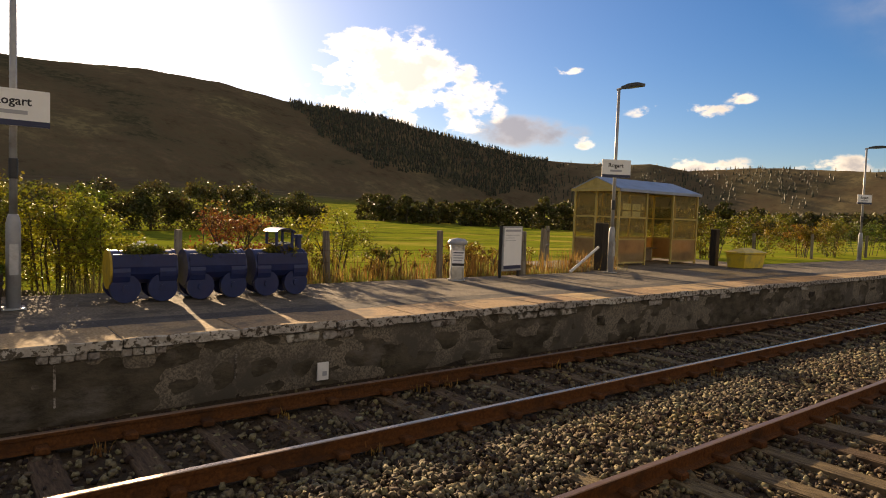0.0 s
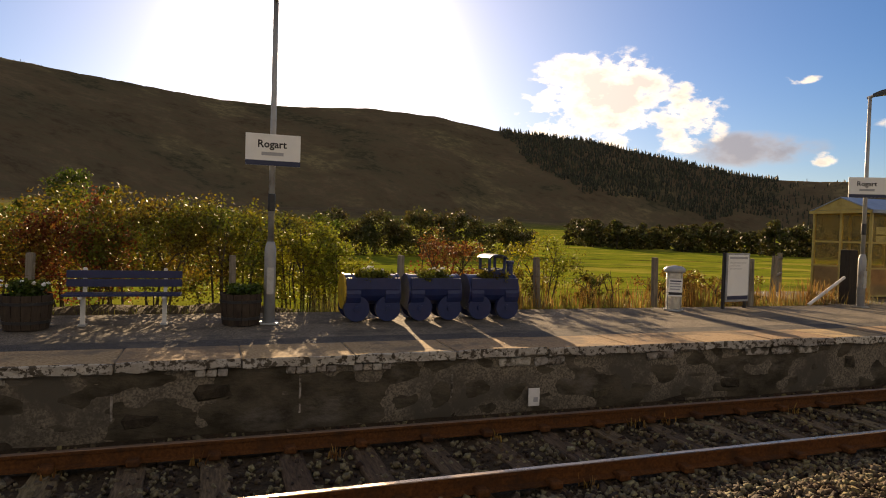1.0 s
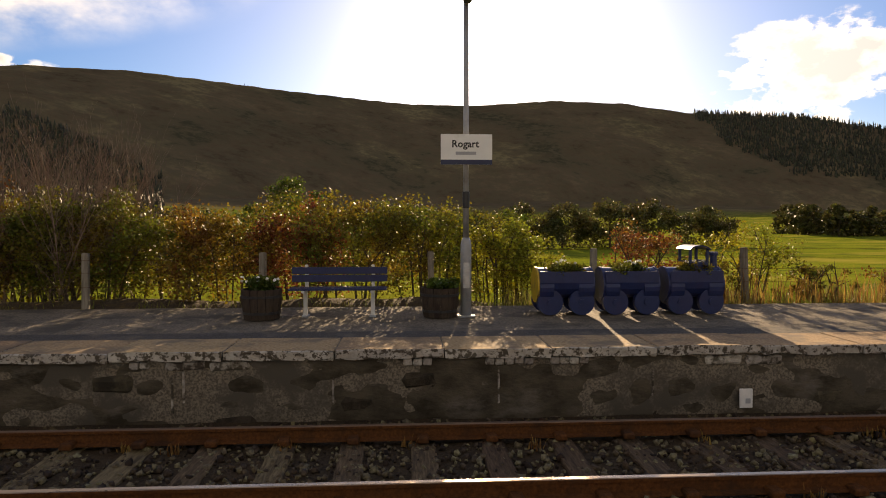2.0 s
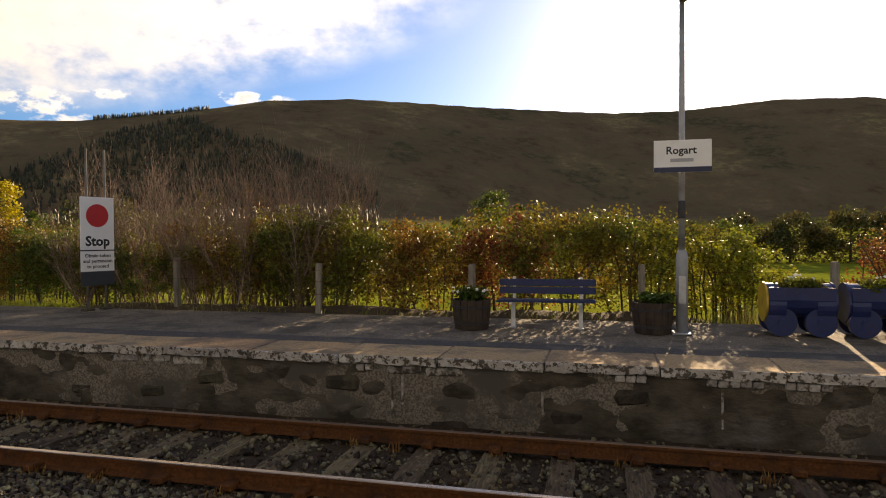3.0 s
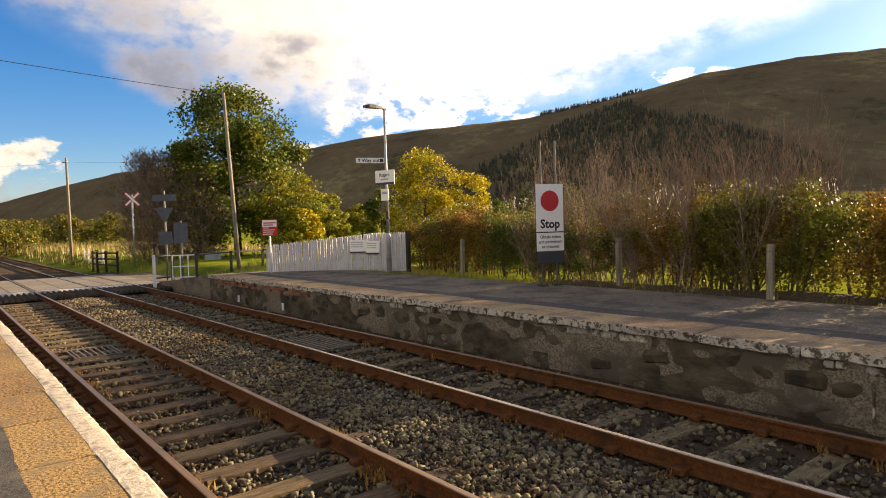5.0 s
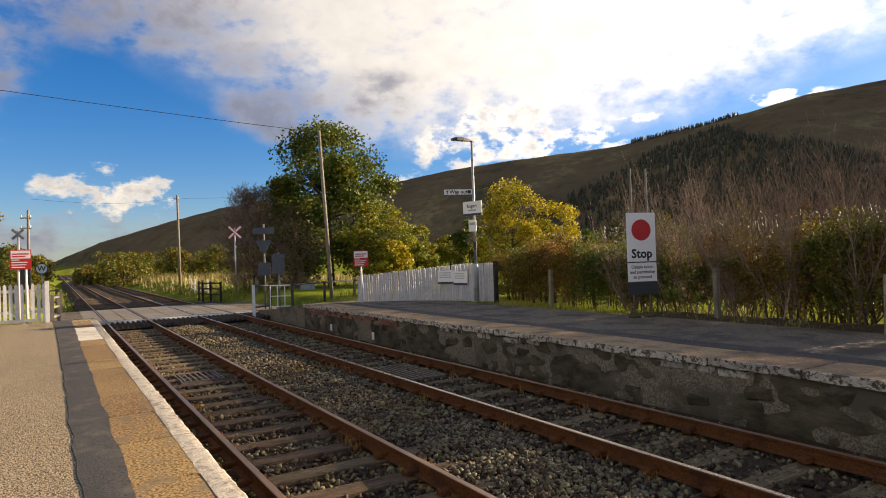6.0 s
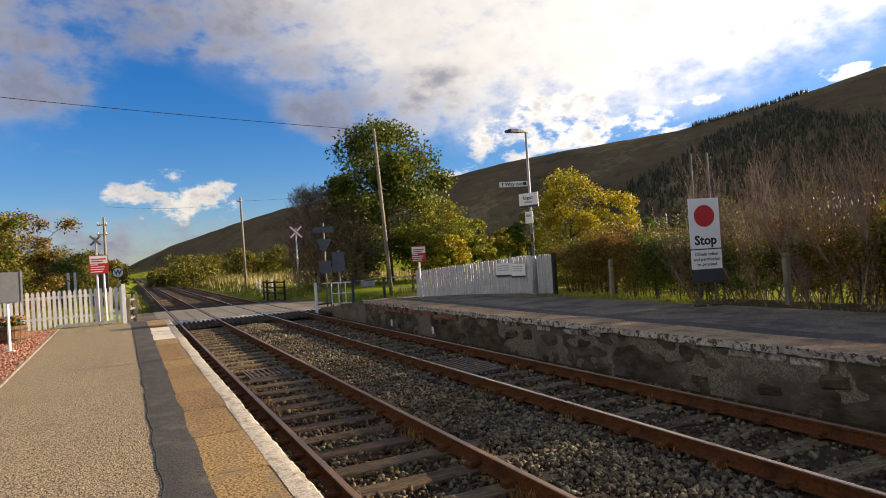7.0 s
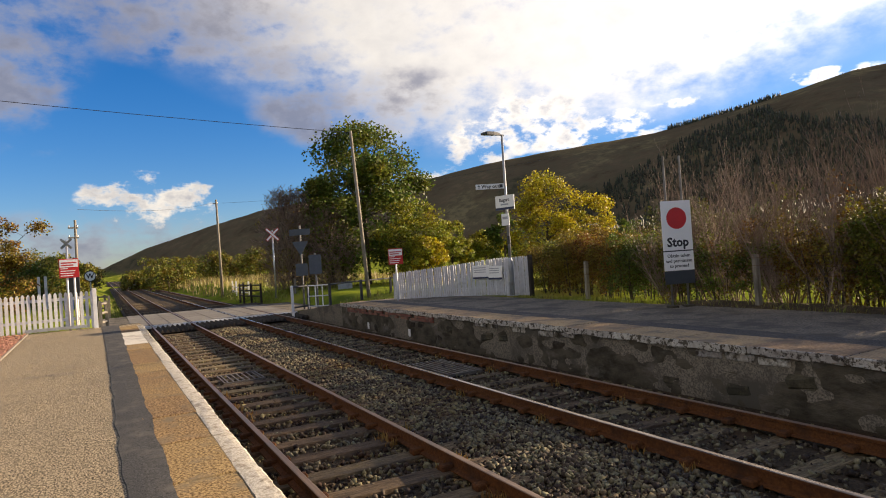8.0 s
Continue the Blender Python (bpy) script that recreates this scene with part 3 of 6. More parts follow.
def scatter(name, n, place, size, material, parent, label, seed, flat=0.7):
    """Loose stones as one mesh: each an uneven twelve-sided lump."""
    rg = np.random.default_rng(seed)
    base = np.array([(-1, -1, -1), (1, -1, -1), (1, 1, -1), (-1, 1, -1), (-1, -1, 1), (1, -1, 1), (1, 1, 1), (-1, 1, 1)], float) * 0.5
    tri = np.array([(0, 2, 1), (0, 3, 2), (4, 5, 6), (4, 6, 7), (0, 1, 5), (0, 5, 4), (1, 2, 6), (1, 6, 5), (2, 3, 7), (2, 7, 6), (3, 0, 4), (3, 4, 7)])
    pos = place(rg, n)
    n = len(pos)
    s = size[0] + (size[1] - size[0]) * rg.random((n, 1, 1)) ** 2
    pts = base[None] * (1 + 0.75 * (rg.random((n, 8, 3)) - 0.5)) * (0.7 + 0.6 * rg.random((n, 1, 3))) * s
    pts[:, :, 2] *= flat
    q = rg.normal(size=(n, 4))
    q[:, 1:3] *= 0.6
    q /= np.linalg.norm(q, axis=1)[:, None]
    w, x, y, z = q.T
    rot = np.stack([np.stack([1 - 2 * (y * y + z * z), 2 * (x * y - z * w), 2 * (x * z + y * w)], -1), np.stack([2 * (x * y + z * w), 1 - 2 * (x * x + z * z), 2 * (y * z - x * w)], -1),
                    np.stack([2 * (x * z - y * w), 2 * (y * z + x * w), 1 - 2 * (x * x + y * y)], -1)], 1)
    pts = np.einsum("nij,nkj->nki", rot, pts) + pos[:, None]
    faces = (tri[None] + 8 * np.arange(n)[:, None, None]).reshape(-1, 3)
    me = bpy.data.meshes.new(name)
    me.vertices.add(8 * n)
    me.vertices.foreach_set("co", pts.reshape(-1).astype(np.float32))
    me.loops.add(faces.size)
    me.loops.foreach_set("vertex_index", faces.reshape(-1).astype(np.int32))
    me.polygons.add(len(faces))
    me.polygons.foreach_set("loop_start", np.arange(0, faces.size, 3, dtype=np.int32))
    me.update(calc_edges=True)
    me.materials.append(material)
    ob = new(name, me)
    ob.parent = parent
    return tagged(ob, label, "" if parent else "gravel", "", "stuff")


def on_bed(x0, x1, dense):
    def place(rg, n):
        y = np.where(rg.random(n) < dense, rg.normal(4.15, 0.55, n), rg.uniform(1.05, 7.35, n))
        x = rg.uniform(x0, x1, n)
        y = np.clip(y, 1.05, 7.35)
        keep = np.ones(n, bool)
        for r in RAILS:
            keep &= np.abs(y - r) > 0.06
        # fewer loose stones on the worn far track
        keep &= ~((y > 4.9) & (rg.random(n) < 0.45))
        y, x = y[keep], x[keep]
        z = -0.825 + 0.05 * np.exp(-((y - 4.15) / 0.7) ** 2) + rg.uniform(-0.01, 0.022, len(x))
        return np.stack([x, y, z], 1)
    return place


scatter("ballast", 72000, on_bed(-16, 13, 0.34), (0.022, 0.062), BALLAST, bed, "loose grey granite ballast stones", 3)
scatter("ballast", 17000, on_bed(-26, -16, 0.3), (0.026, 0.065), BALLAST, bed, "loose grey granite ballast stones", 4)
scatter("ballast", 8000, on_bed(13, 26, 0.3), (0.035, 0.08), BALLAST, bed, "loose grey granite ballast stones", 5)


def tufts(name, spots, n, height, spread, material, seed, label, parent=None, width=0.006, lean=0.5, kind="stuff", category="weeds"):
    """Blades in tufts, one mesh."""
    rr = random.Random(seed)
    v, f = [], []
    for (x, y, z) in spots:
        for _ in range(n):
            a, h = rr.uniform(0, 6.283), height * rr.uniform(0.4, 1.1)
            px, py = x + rr.gauss(0, spread), y + rr.gauss(0, spread)
            lx, ly = math.cos(a) * lean * h * rr.random(), math.sin(a) * lean * h * rr.random()
            w = width * rr.uniform(0.6, 1.4)
            c, s = math.cos(a + 1.57) * w, math.sin(a + 1.57) * w
            k = len(v)
            v += [(px - c, py - s, z), (px + c, py + s, z), (px + lx * 0.5 + c * 0.7, py + ly * 0.5 + s * 0.7, z + h * 0.65), (px + lx * 0.5 - c * 0.7, py + ly * 0.5 - s * 0.7, z + h * 0.65), (px + lx * 1.2, py + ly * 1.2, z + h)]
            f += [(k, k + 1, k + 2, k + 3), (k + 3, k + 2, k + 4)]
    return tagged(raw(name, v, f, material, parent, label), "", "" if parent else category, "", kind)


spots = []
for _ in range(90):
    y = R.choice(RAILS) + R.choice((-0.14, 0.14)) + R.gauss(0, 0.05)
    spots.append((R.uniform(-13, 10), y, -0.82))
for x, y in ((-16.5, 5.0), (-13.2, 5.0), (-12.6, 5.05), (-9.5, 3.3), (-7.5, 3.02), (-6.2, 3.3), (-5.0, 3.02), (-3.8, 3.3), (-3.2, 1.5)):
    spots += [(x + R.gauss(0, 0.12), y, -0.80) for _ in range(4)]
tufts("track_weeds", spots, 16, 0.12, 0.05, DEAD_LEAF, 12, "dry brown weeds growing along the rails", bed, width=0.010)

# far platform face: backing wall, courses of stone, cope slabs
def wall_face(x0, x1, dx, z0, z1, nz):
    """The old wall: patches of render left standing over rounded rubble, some of it fallen out."""
    nx = int((x1 - x0) / dx)
    v, f = [], []
    for i in range(nx + 1):
        x = x0 + (x1 - x0) * i / nx
        for k in range(nz + 1):
            z = z0 + (z1 - z0) * k / nz
            p = Vector((x * 2.1, z * 3.4, 0.7))
            dist, pts = noise.voronoi(p)
            rubble = 0.015 + 0.036 * min(1.0, (dist[1] - dist[0]) * 2.2) + 0.012 * noise.noise(p * 4)
            coat = noise.fractal((x * 0.55, z * 1.1, 5), 0.9, 2.0, 4)
            keep = step(coat, -0.25, 0.25)
            d = rubble * (1 - keep) + keep * (0.052 + 0.010 * noise.noise(p * 2.3))
            hole = step(noise.noise((x * 0.9, z * 2.0, 11)), 0.38, 0.5)
            v.append((x, FAR_EDGE + 0.115 - d + 0.02 * hole, z))
    m = nz + 1
    for i in range(nx):
        for k in range(nz):
            a = i * m + k
            f.append((a, a + m, a + m + 1, a + 1))
    return v, f


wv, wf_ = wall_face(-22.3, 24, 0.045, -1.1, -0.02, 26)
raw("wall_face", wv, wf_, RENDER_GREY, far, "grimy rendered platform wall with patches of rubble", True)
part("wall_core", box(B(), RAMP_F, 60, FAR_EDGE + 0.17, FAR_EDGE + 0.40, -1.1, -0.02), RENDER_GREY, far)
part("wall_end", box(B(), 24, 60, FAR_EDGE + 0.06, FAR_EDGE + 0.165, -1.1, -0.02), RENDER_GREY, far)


def cope(name, w, seed):
    rr = random.Random(seed)
    bm = box(B(), -w / 2, w / 2, 0, 0.86, -0.108, 0.0)
    bmesh.ops.bevel(bm, geom=list(bm.edges), offset=0.012, segments=1, affect="EDGES")
    bmesh.ops.subdivide_edges(bm, edges=[e for e in bm.edges if abs(e.verts[0].co.x - e.verts[1].co.x) > w * 0.7], cuts=5)
    for q in bm.verts:
        if q.co.y < 0.1:
            q.co.y += rr.uniform(-0.016, 0.012)
            q.co.z += rr.uniform(-0.008, 0.005) if q.co.z > -0.05 else rr.uniform(-0.016, 0.02)
    me = bpy.data.meshes.new(name)
    bm.to_mesh(me)
    bm.free()
    me.materials.append(COPE_TOP)
    me.materials.append(COPE_FACE)
    for p in me.polygons:
        p.material_index = 0 if p.center.z > -0.012 and p.center.y > 0.03 else 1
    return me


COPES = [cope("cope_slab", 1.255, i) for i in range(5)]
x = -21.65
while x < 46:
    shared("cope_slab", COPES[R.randrange(5)], pose(x, FAR_EDGE, 0.004 + R.uniform(-0.006, 0.006), R.uniform(-0.5, 0.5), R.uniform(-0.3, 0.3), 0), far)
    x += 1.27

BLOCKS = [stone_mesh("wall_stone", w * 0.72, 0.13, h * 0.85, 0.026, STONE, 0.045, 20 + i) for i, (w, h) in enumerate(((0.42, 0.21), (0.58, 0.23), (0.75, 0.22), (0.36, 0.25), (0.52, 0.19), (0.66, 0.24)))]
WIDTHS = (0.42, 0.58, 0.75, 0.36, 0.52, 0.66)
for row, z in enumerate((-0.40, -0.65, -0.89)):
    x = -22.2 + 0.2 * row
    while x < 19 - 4 * row:
        k = R.randrange(6)
        x += WIDTHS[k] / 2 + 0.012
        if R.random() < 0.13 + 0.12 * (x < -12):
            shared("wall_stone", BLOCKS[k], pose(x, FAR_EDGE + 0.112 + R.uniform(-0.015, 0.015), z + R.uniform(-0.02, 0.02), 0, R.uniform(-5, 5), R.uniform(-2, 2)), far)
        x += WIDTHS[k] / 2 + 0.012
BRICK_W = stone_mesh("white_brick", 0.10, 0.10, 0.075, 0.005, WHITE_BRICK, 0.010, 40)
STONE_W = stone_mesh("white_stone", 0.44, 0.10, 0.10, 0.014, WHITE_BRICK, 0.018, 41)
BRICK_R = stone_mesh("red_brick", 0.215, 0.10, 0.065, 0.003, RED_BRICK, 0.006, 42)
x = -21.5
while x < 20:
    k = noise.noise((x * 0.55, 3.1, 0)) + R.uniform(-0.35, 0.35)
    if x < -15:
        for z in (-0.155, -0.232):
            if R.random() < 0.8:
                shared("red_brick", BRICK_R, pose(x, FAR_EDGE + 0.075, z), far)
        x += 0.228
    elif k > 0.26:
        shared("white_stone", STONE_W, pose(x + 0.13, FAR_EDGE + 0.085 + R.uniform(-0.01, 0.015), -0.165 + R.uniform(-0.01, 0.01), 0, R.uniform(-1.5, 1.5), 0), far)
        x += 0.50
    elif k > 0.10:
        for _ in range(R.randrange(2, 6)):
            shared("white_brick", BRICK_W, pose(x, FAR_EDGE + 0.075 + R.uniform(-0.012, 0.012), -0.155 + R.uniform(-0.008, 0.008), 0, R.uniform(-4, 4), 0), far)
            x += 0.115
        x += 0.2
    else:
        x += 0.42
plaque = thing("wall_plaque", pose(4.20, FAR_EDGE + 0.005, -0.635), "small white marker plate fixed to the platform wall", "plaque")
part("plate", box(B(), -0.08, 0.08, -0.012, 0.01, -0.115, 0.115, 0.004), PAINT_WHITE, plaque)
part("marking_bar", box(B(), -0.01, 0.05, -0.016, -0.011, -0.06, 0.0), SIGN_GREY, plaque)
for x in (-16.45, -19.6):
    t_ = thing("wall_plaque", pose(x, FAR_EDGE + 0.005, -0.62), "small white marker plate on the platform wall", "plaque")
    part("plate", box(B(), -0.06, 0.06, -0.012, 0.01, -0.10, 0.10, 0.004), PAINT_WHITE, t_)

for x, z0, z1 in ((-0.72, -0.62, -0.33), (1.22, -0.66, -0.22), (3.08, -0.60, -0.30), (-2.55, -0.72, -0.30), (-2.42, -0.60, -0.22)):
    part("lime_streak", box(B(), x - 0.012, x + 0.012, FAR_EDGE + 0.05, FAR_EDGE + 0.075, z0, z1, 0.006), WHITE_BRICK, far, "pale lime run down the wall")

# near platform edge slabs with ribbed white noses
def edge_slab(name, w, material):
    bm = box(B(), -w / 2, w / 2, 0.30, NEAR_EDGE - 0.165, -0.08, 0.0)
    bmesh.ops.bevel(bm, geom=list(bm.edges), offset=0.006, segments=1, affect="EDGES")
    me = bpy.data.meshes.new(name)
    bm.to_mesh(me)
    bm.free()
    me.materials.append(material)
    return me


def nose(w, ribbed, seed):
    """The edge course: a worn painted strip, ribbed where the paving is pale."""
    rr = random.Random(seed)
    y0, y1 = NEAR_EDGE - 0.165, NEAR_EDGE
    prof = [(y0, -0.14), (y1, -0.14), (y1 + 0.004, -0.014), (y1 - 0.012, -0.001)]
    if ribbed:
        for i in range(4, -1, -1):
            y = y0 + 0.012 + 0.13 * i / 4
            prof += [(y + 0.009, -0.005), (y + 0.004, 0.003), (y - 0.006, 0.003), (y - 0.010, -0.005)]
    else:
        prof += [(y1 - 0.06, 0.003), (y0 + 0.03, 0.003), (y0 + 0.004, 0.001)]
    n, cuts = len(prof), 14
    v, f = [], []
    for k in range(cuts + 1):
        x = -w / 2 + w * k / cuts
        for j, (y, z) in enumerate(prof):
            v.append((x, y + (rr.uniform(-0.007, 0.007) if j in (1, 2, 3) else rr.uniform(-0.003, 0.003) if j > 3 else 0), z + (rr.uniform(-0.003, 0.003) if j > 1 else 0)))
    for k in range(cuts):
        for j in range(n):
            a, b = k * n + j, k * n + (j + 1) % n
            f.append((a, b, b + n, a + n))
    f += [tuple(range(n - 1, -1, -1)), tuple(range(cuts * n, cuts * n + n))]
    me = bpy.data.meshes.new("white_nosing")
    me.from_pydata(v, [], f)
    me.materials.append(WHITE_WORN)
    me.update()
    return me


SLAB_T, SLAB_P, NOSE = edge_slab("edge_slab", 1.155, SLAB_TAN), edge_slab("edge_slab", 1.155, SLAB_PALE), [nose(1.16, False, i) for i in range(4)] + [nose(1.16, True, 9)]
x = -4.94 + 0.585
for k in range(-16, 12):
    xx = x + 1.17 * k
    if xx < RAMP_N + 0.4:
        continue
    pale = -19.4 < xx < -15.0
    dz = R.uniform(-0.004, 0.004)
    shared("edge_slab", SLAB_P if pale else SLAB_T, pose(xx, 0, dz, R.uniform(-0.3, 0.3), R.uniform(-0.2, 0.2), 0), near)
    shared("white_nosing", NOSE[4 if xx < -15 else R.randrange(4)], pose(xx, R.uniform(-0.006, 0.006), dz), near)
part("platform_wall", box(B(), RAMP_N, 40, NEAR_EDGE - 0.12, NEAR_EDGE - 0.03, -1.1, -0.14), STONE, near)

# low earth bank under the hedge
bm = B()
rows = []
for i in range(80):
    x = -12 + 0.18 * i
    hgt = 0.30 * (0.5 + 0.5 * noise.noise((x * 0.5, 1, 0))) * step(i, 0, 8) * (1 - step(i, 68, 79)) + 0.04
    rows.append([bm.verts.new((x, 11.47 + 0.2 * j + 0.04 * noise.noise((x * 2, j, 4)), -0.16 + hgt * math.sin(math.pi * j / 8) + 0.03 * noise.noise((x * 3, j, 0)))) for j in range(9)])
for a, b in zip(rows, rows[1:]):
    for j in range(8):
        bm.faces.new((a[j], b[j], b[j + 1], a[j + 1]))
EARTH = mat("leaf_littered_earth", (0.045, 0.033, 0.022), (0.085, 0.063, 0.04), 1.0, scale=22, c=(0.11, 0.075, 0.03), c_scale=5, bump=1.0, bump_scale=30, bump_dist=0.03)
tagged(part("earth_bank", bm, EARTH, None, "low dark bank of earth and leaf litter", True), "", "bank", "", "structure")

# the crossing
deck_z = RAIL_Z - 0.012
road = tagged(raw("road", [(-30, -70, -0.55), (-30, 0.9, deck_z - 0.01), (-30, 7.6, deck_z - 0.01), (-29.5, 60, -0.9), (-37.5, 60, -0.9), (-38, 7.6, deck_z - 0.01), (-38, 0.9, deck_z - 0.01), (-38, -70, -0.55)],
                  [(7, 6, 1, 0), (6, 5, 2, 1), (5, 4, 3, 2)], ASPHALT_OLD), "narrow grey asphalt lane over the railway", "road", "", "structure")
deck = thing("level_crossing", pose(0, 0, 0), "level crossing deck of pale concrete panels", "level crossing", "", "structure")
PANEL = mat("pale_crossing_panel", (0.15, 0.135, 0.115), (0.22, 0.20, 0.17), 0.85, scale=20, c=(0.17, 0.155, 0.135), c_scale=1.2, bump=0.4, vary=0.12)
for y0, y1 in ((0.95, 1.60), (1.73, 2.40), (2.42, 3.09), (3.24, 4.14), (4.16, 5.07), (5.21, 5.88), (5.90, 6.57), (6.72, 7.7)):
    for i in range(5):
        x0 = -38.2 + 1.78 * i
        part("deck_panel", box(B(), x0, x0 + 1.76, y0, y1, deck_z - 0.16, deck_z, 0.012), PANEL, deck)
part("white_edge", box(B(), -29.29, -29.17, 0.95, 7.7, deck_z - 0.1, deck_z + 0.012, 0.006), PAINT_WHITE, deck, "white painted deck edge")
GUARD = mat("dark_guard_timber", (0.035, 0.028, 0.022), (0.06, 0.05, 0.04), 0.9, scale=14, bump=0.5, vary=0.2)


def guard_slat(length):
    v, f = extrude_x([(-0.085, 0), (0.085, 0), (0.012, 0.12), (-0.012, 0.12)], -length / 2, length / 2)
    me = bpy.data.meshes.new("guard_slat")
    me.from_pydata(v, [], f)
    me.materials.append(GUARD)
    me.update()
    return me


SLAT = guard_slat(2.5)
for cx, nm in ((-27.85, "near"), (-39.6, "far")):
    cg = thing("cattle_guard", pose(cx, 0, -0.76), "dark timber cattle-cum-trespass guard beside the crossing", "cattle guard", "cattle guards")
    for y0, y1 in ((1.78, 3.05), (3.3, 5.0), (5.26, 6.53), (6.78, 8.2)):
        y = y0 + 0.1
        while y < y1:
            shared("guard_slat", SLAT, pose(0, y, 0), cg)
            y += 0.185

# steel drain covers between the rails
GRATE = mat("dull_dark_steel", (0.10, 0.085, 0.07), (0.16, 0.14, 0.12), 0.6, 0.4, scale=20, c=(0.10, 0.05, 0.03), c_scale=3, bump=0.2)
def drain_cover(x, y, w, d, bars, label):
    t = thing("drain_grate", pose(x, y, -0.775), label, "drain grate", "track drain grates")
    part("rim", box(box(box(box(B(), -w / 2, w / 2, -d / 2, -d / 2 + 0.03, -0.05, 0.01), -w / 2, w / 2, d / 2 - 0.03, d / 2, -0.05, 0.01), -w / 2, -w / 2 + 0.03, -d / 2 + 0.03, d / 2 - 0.03, -0.05, 0.01),
                    w / 2 - 0.03, w / 2, -d / 2 + 0.03, d / 2 - 0.03, -0.05, 0.01), GRATE, t)
    # black sheet under the bars: the dark of the hole as colour
    part("pit_shade_sheet", box(B(), -w / 2 + 0.03, w / 2 - 0.03, -d / 2 + 0.03, d / 2 - 0.03, -0.08, -0.05), BLACK_PAINT, t)
    for i in range(bars):
        y_ = -d / 2 + 0.03 + (i + 0.5) * (d - 0.06) / bars
        part("bar", box(B(), -w / 2 + 0.03, w / 2 - 0.03, y_ - 0.014, y_ + 0.014, -0.03, 0.008), GRATE, t)


drain_cover(-13.95, 2.42, 1.05, 0.8, 7, "grey steel drain grate between the rails")
drain_cover(-11.6, 5.9, 1.7, 0.9, 8, "long grey steel drain grate between the rails")

# gravel bed beside the near platform
bedg = tagged(raw("gravel_bed", [(-22.2, -9, -0.004), (8, -9, -0.004), (8, -1.35, -0.004), (-10.8, -1.73, -0.004), (-22.2, -1.98, -0.004)], [(0, 1, 2, 3, 4)], RED_CHIP), "bed of red stone chippings", "gravel", "", "structure")


def on_gravel(rg, n):
    x = rg.uniform(-22, -9, n)
    y = -1.98 + (x + 22.2) * 0.0219 - 0.03 - rg.random(n) ** 1.5 * 3.5
    return np.stack([x, y, np.full(n, 0.006)], 1)


scatter("chippings", 9000, on_gravel, (0.025, 0.05), RED_CHIP, bedg, "red stone chippings", 8)
d_ = Vector((11.4, 0.25, 0)).normalized()
part("timber_edging", box(B(), 0, 14, -0.03, 0.0, -0.03, 0.028, 0.004, pose(-22.2, -1.97, 0, 0, 0, math.degrees(math.atan2(0.25, 11.4)))), WOOD_GREY, bedg, "weathered timber edging board")

# ---- things on the far platform ----
def post_sign(m, w, h, title, bars, band, back=True, name="name_board", parent=None):
    """A flat sign with a band along its foot, facing -y of m."""
    s = part("sign_panel", box(B(), -w / 2, w / 2, -0.012, 0.012, -h / 2, h / 2, 0.004), SIGN_WHITE, parent, "white sign panel")
    s.matrix_basis = m
    if band:
        part("navy_band", box(B(), -w / 2, w / 2, -0.016, -0.0125, -h / 2, -h / 2 + band), SIGN_NAVY, s)
    if title:
        text(s, title[0], title[1], pose(title[2], -0.0135, title[3], 90), SIGN_INK, bold=1.0)
    for x0, x1, z0, z1, mm in bars:
        part("text_bar", box(B(), x0, x1, -0.0155, -0.0125, z0, z1), mm, s)
    return s


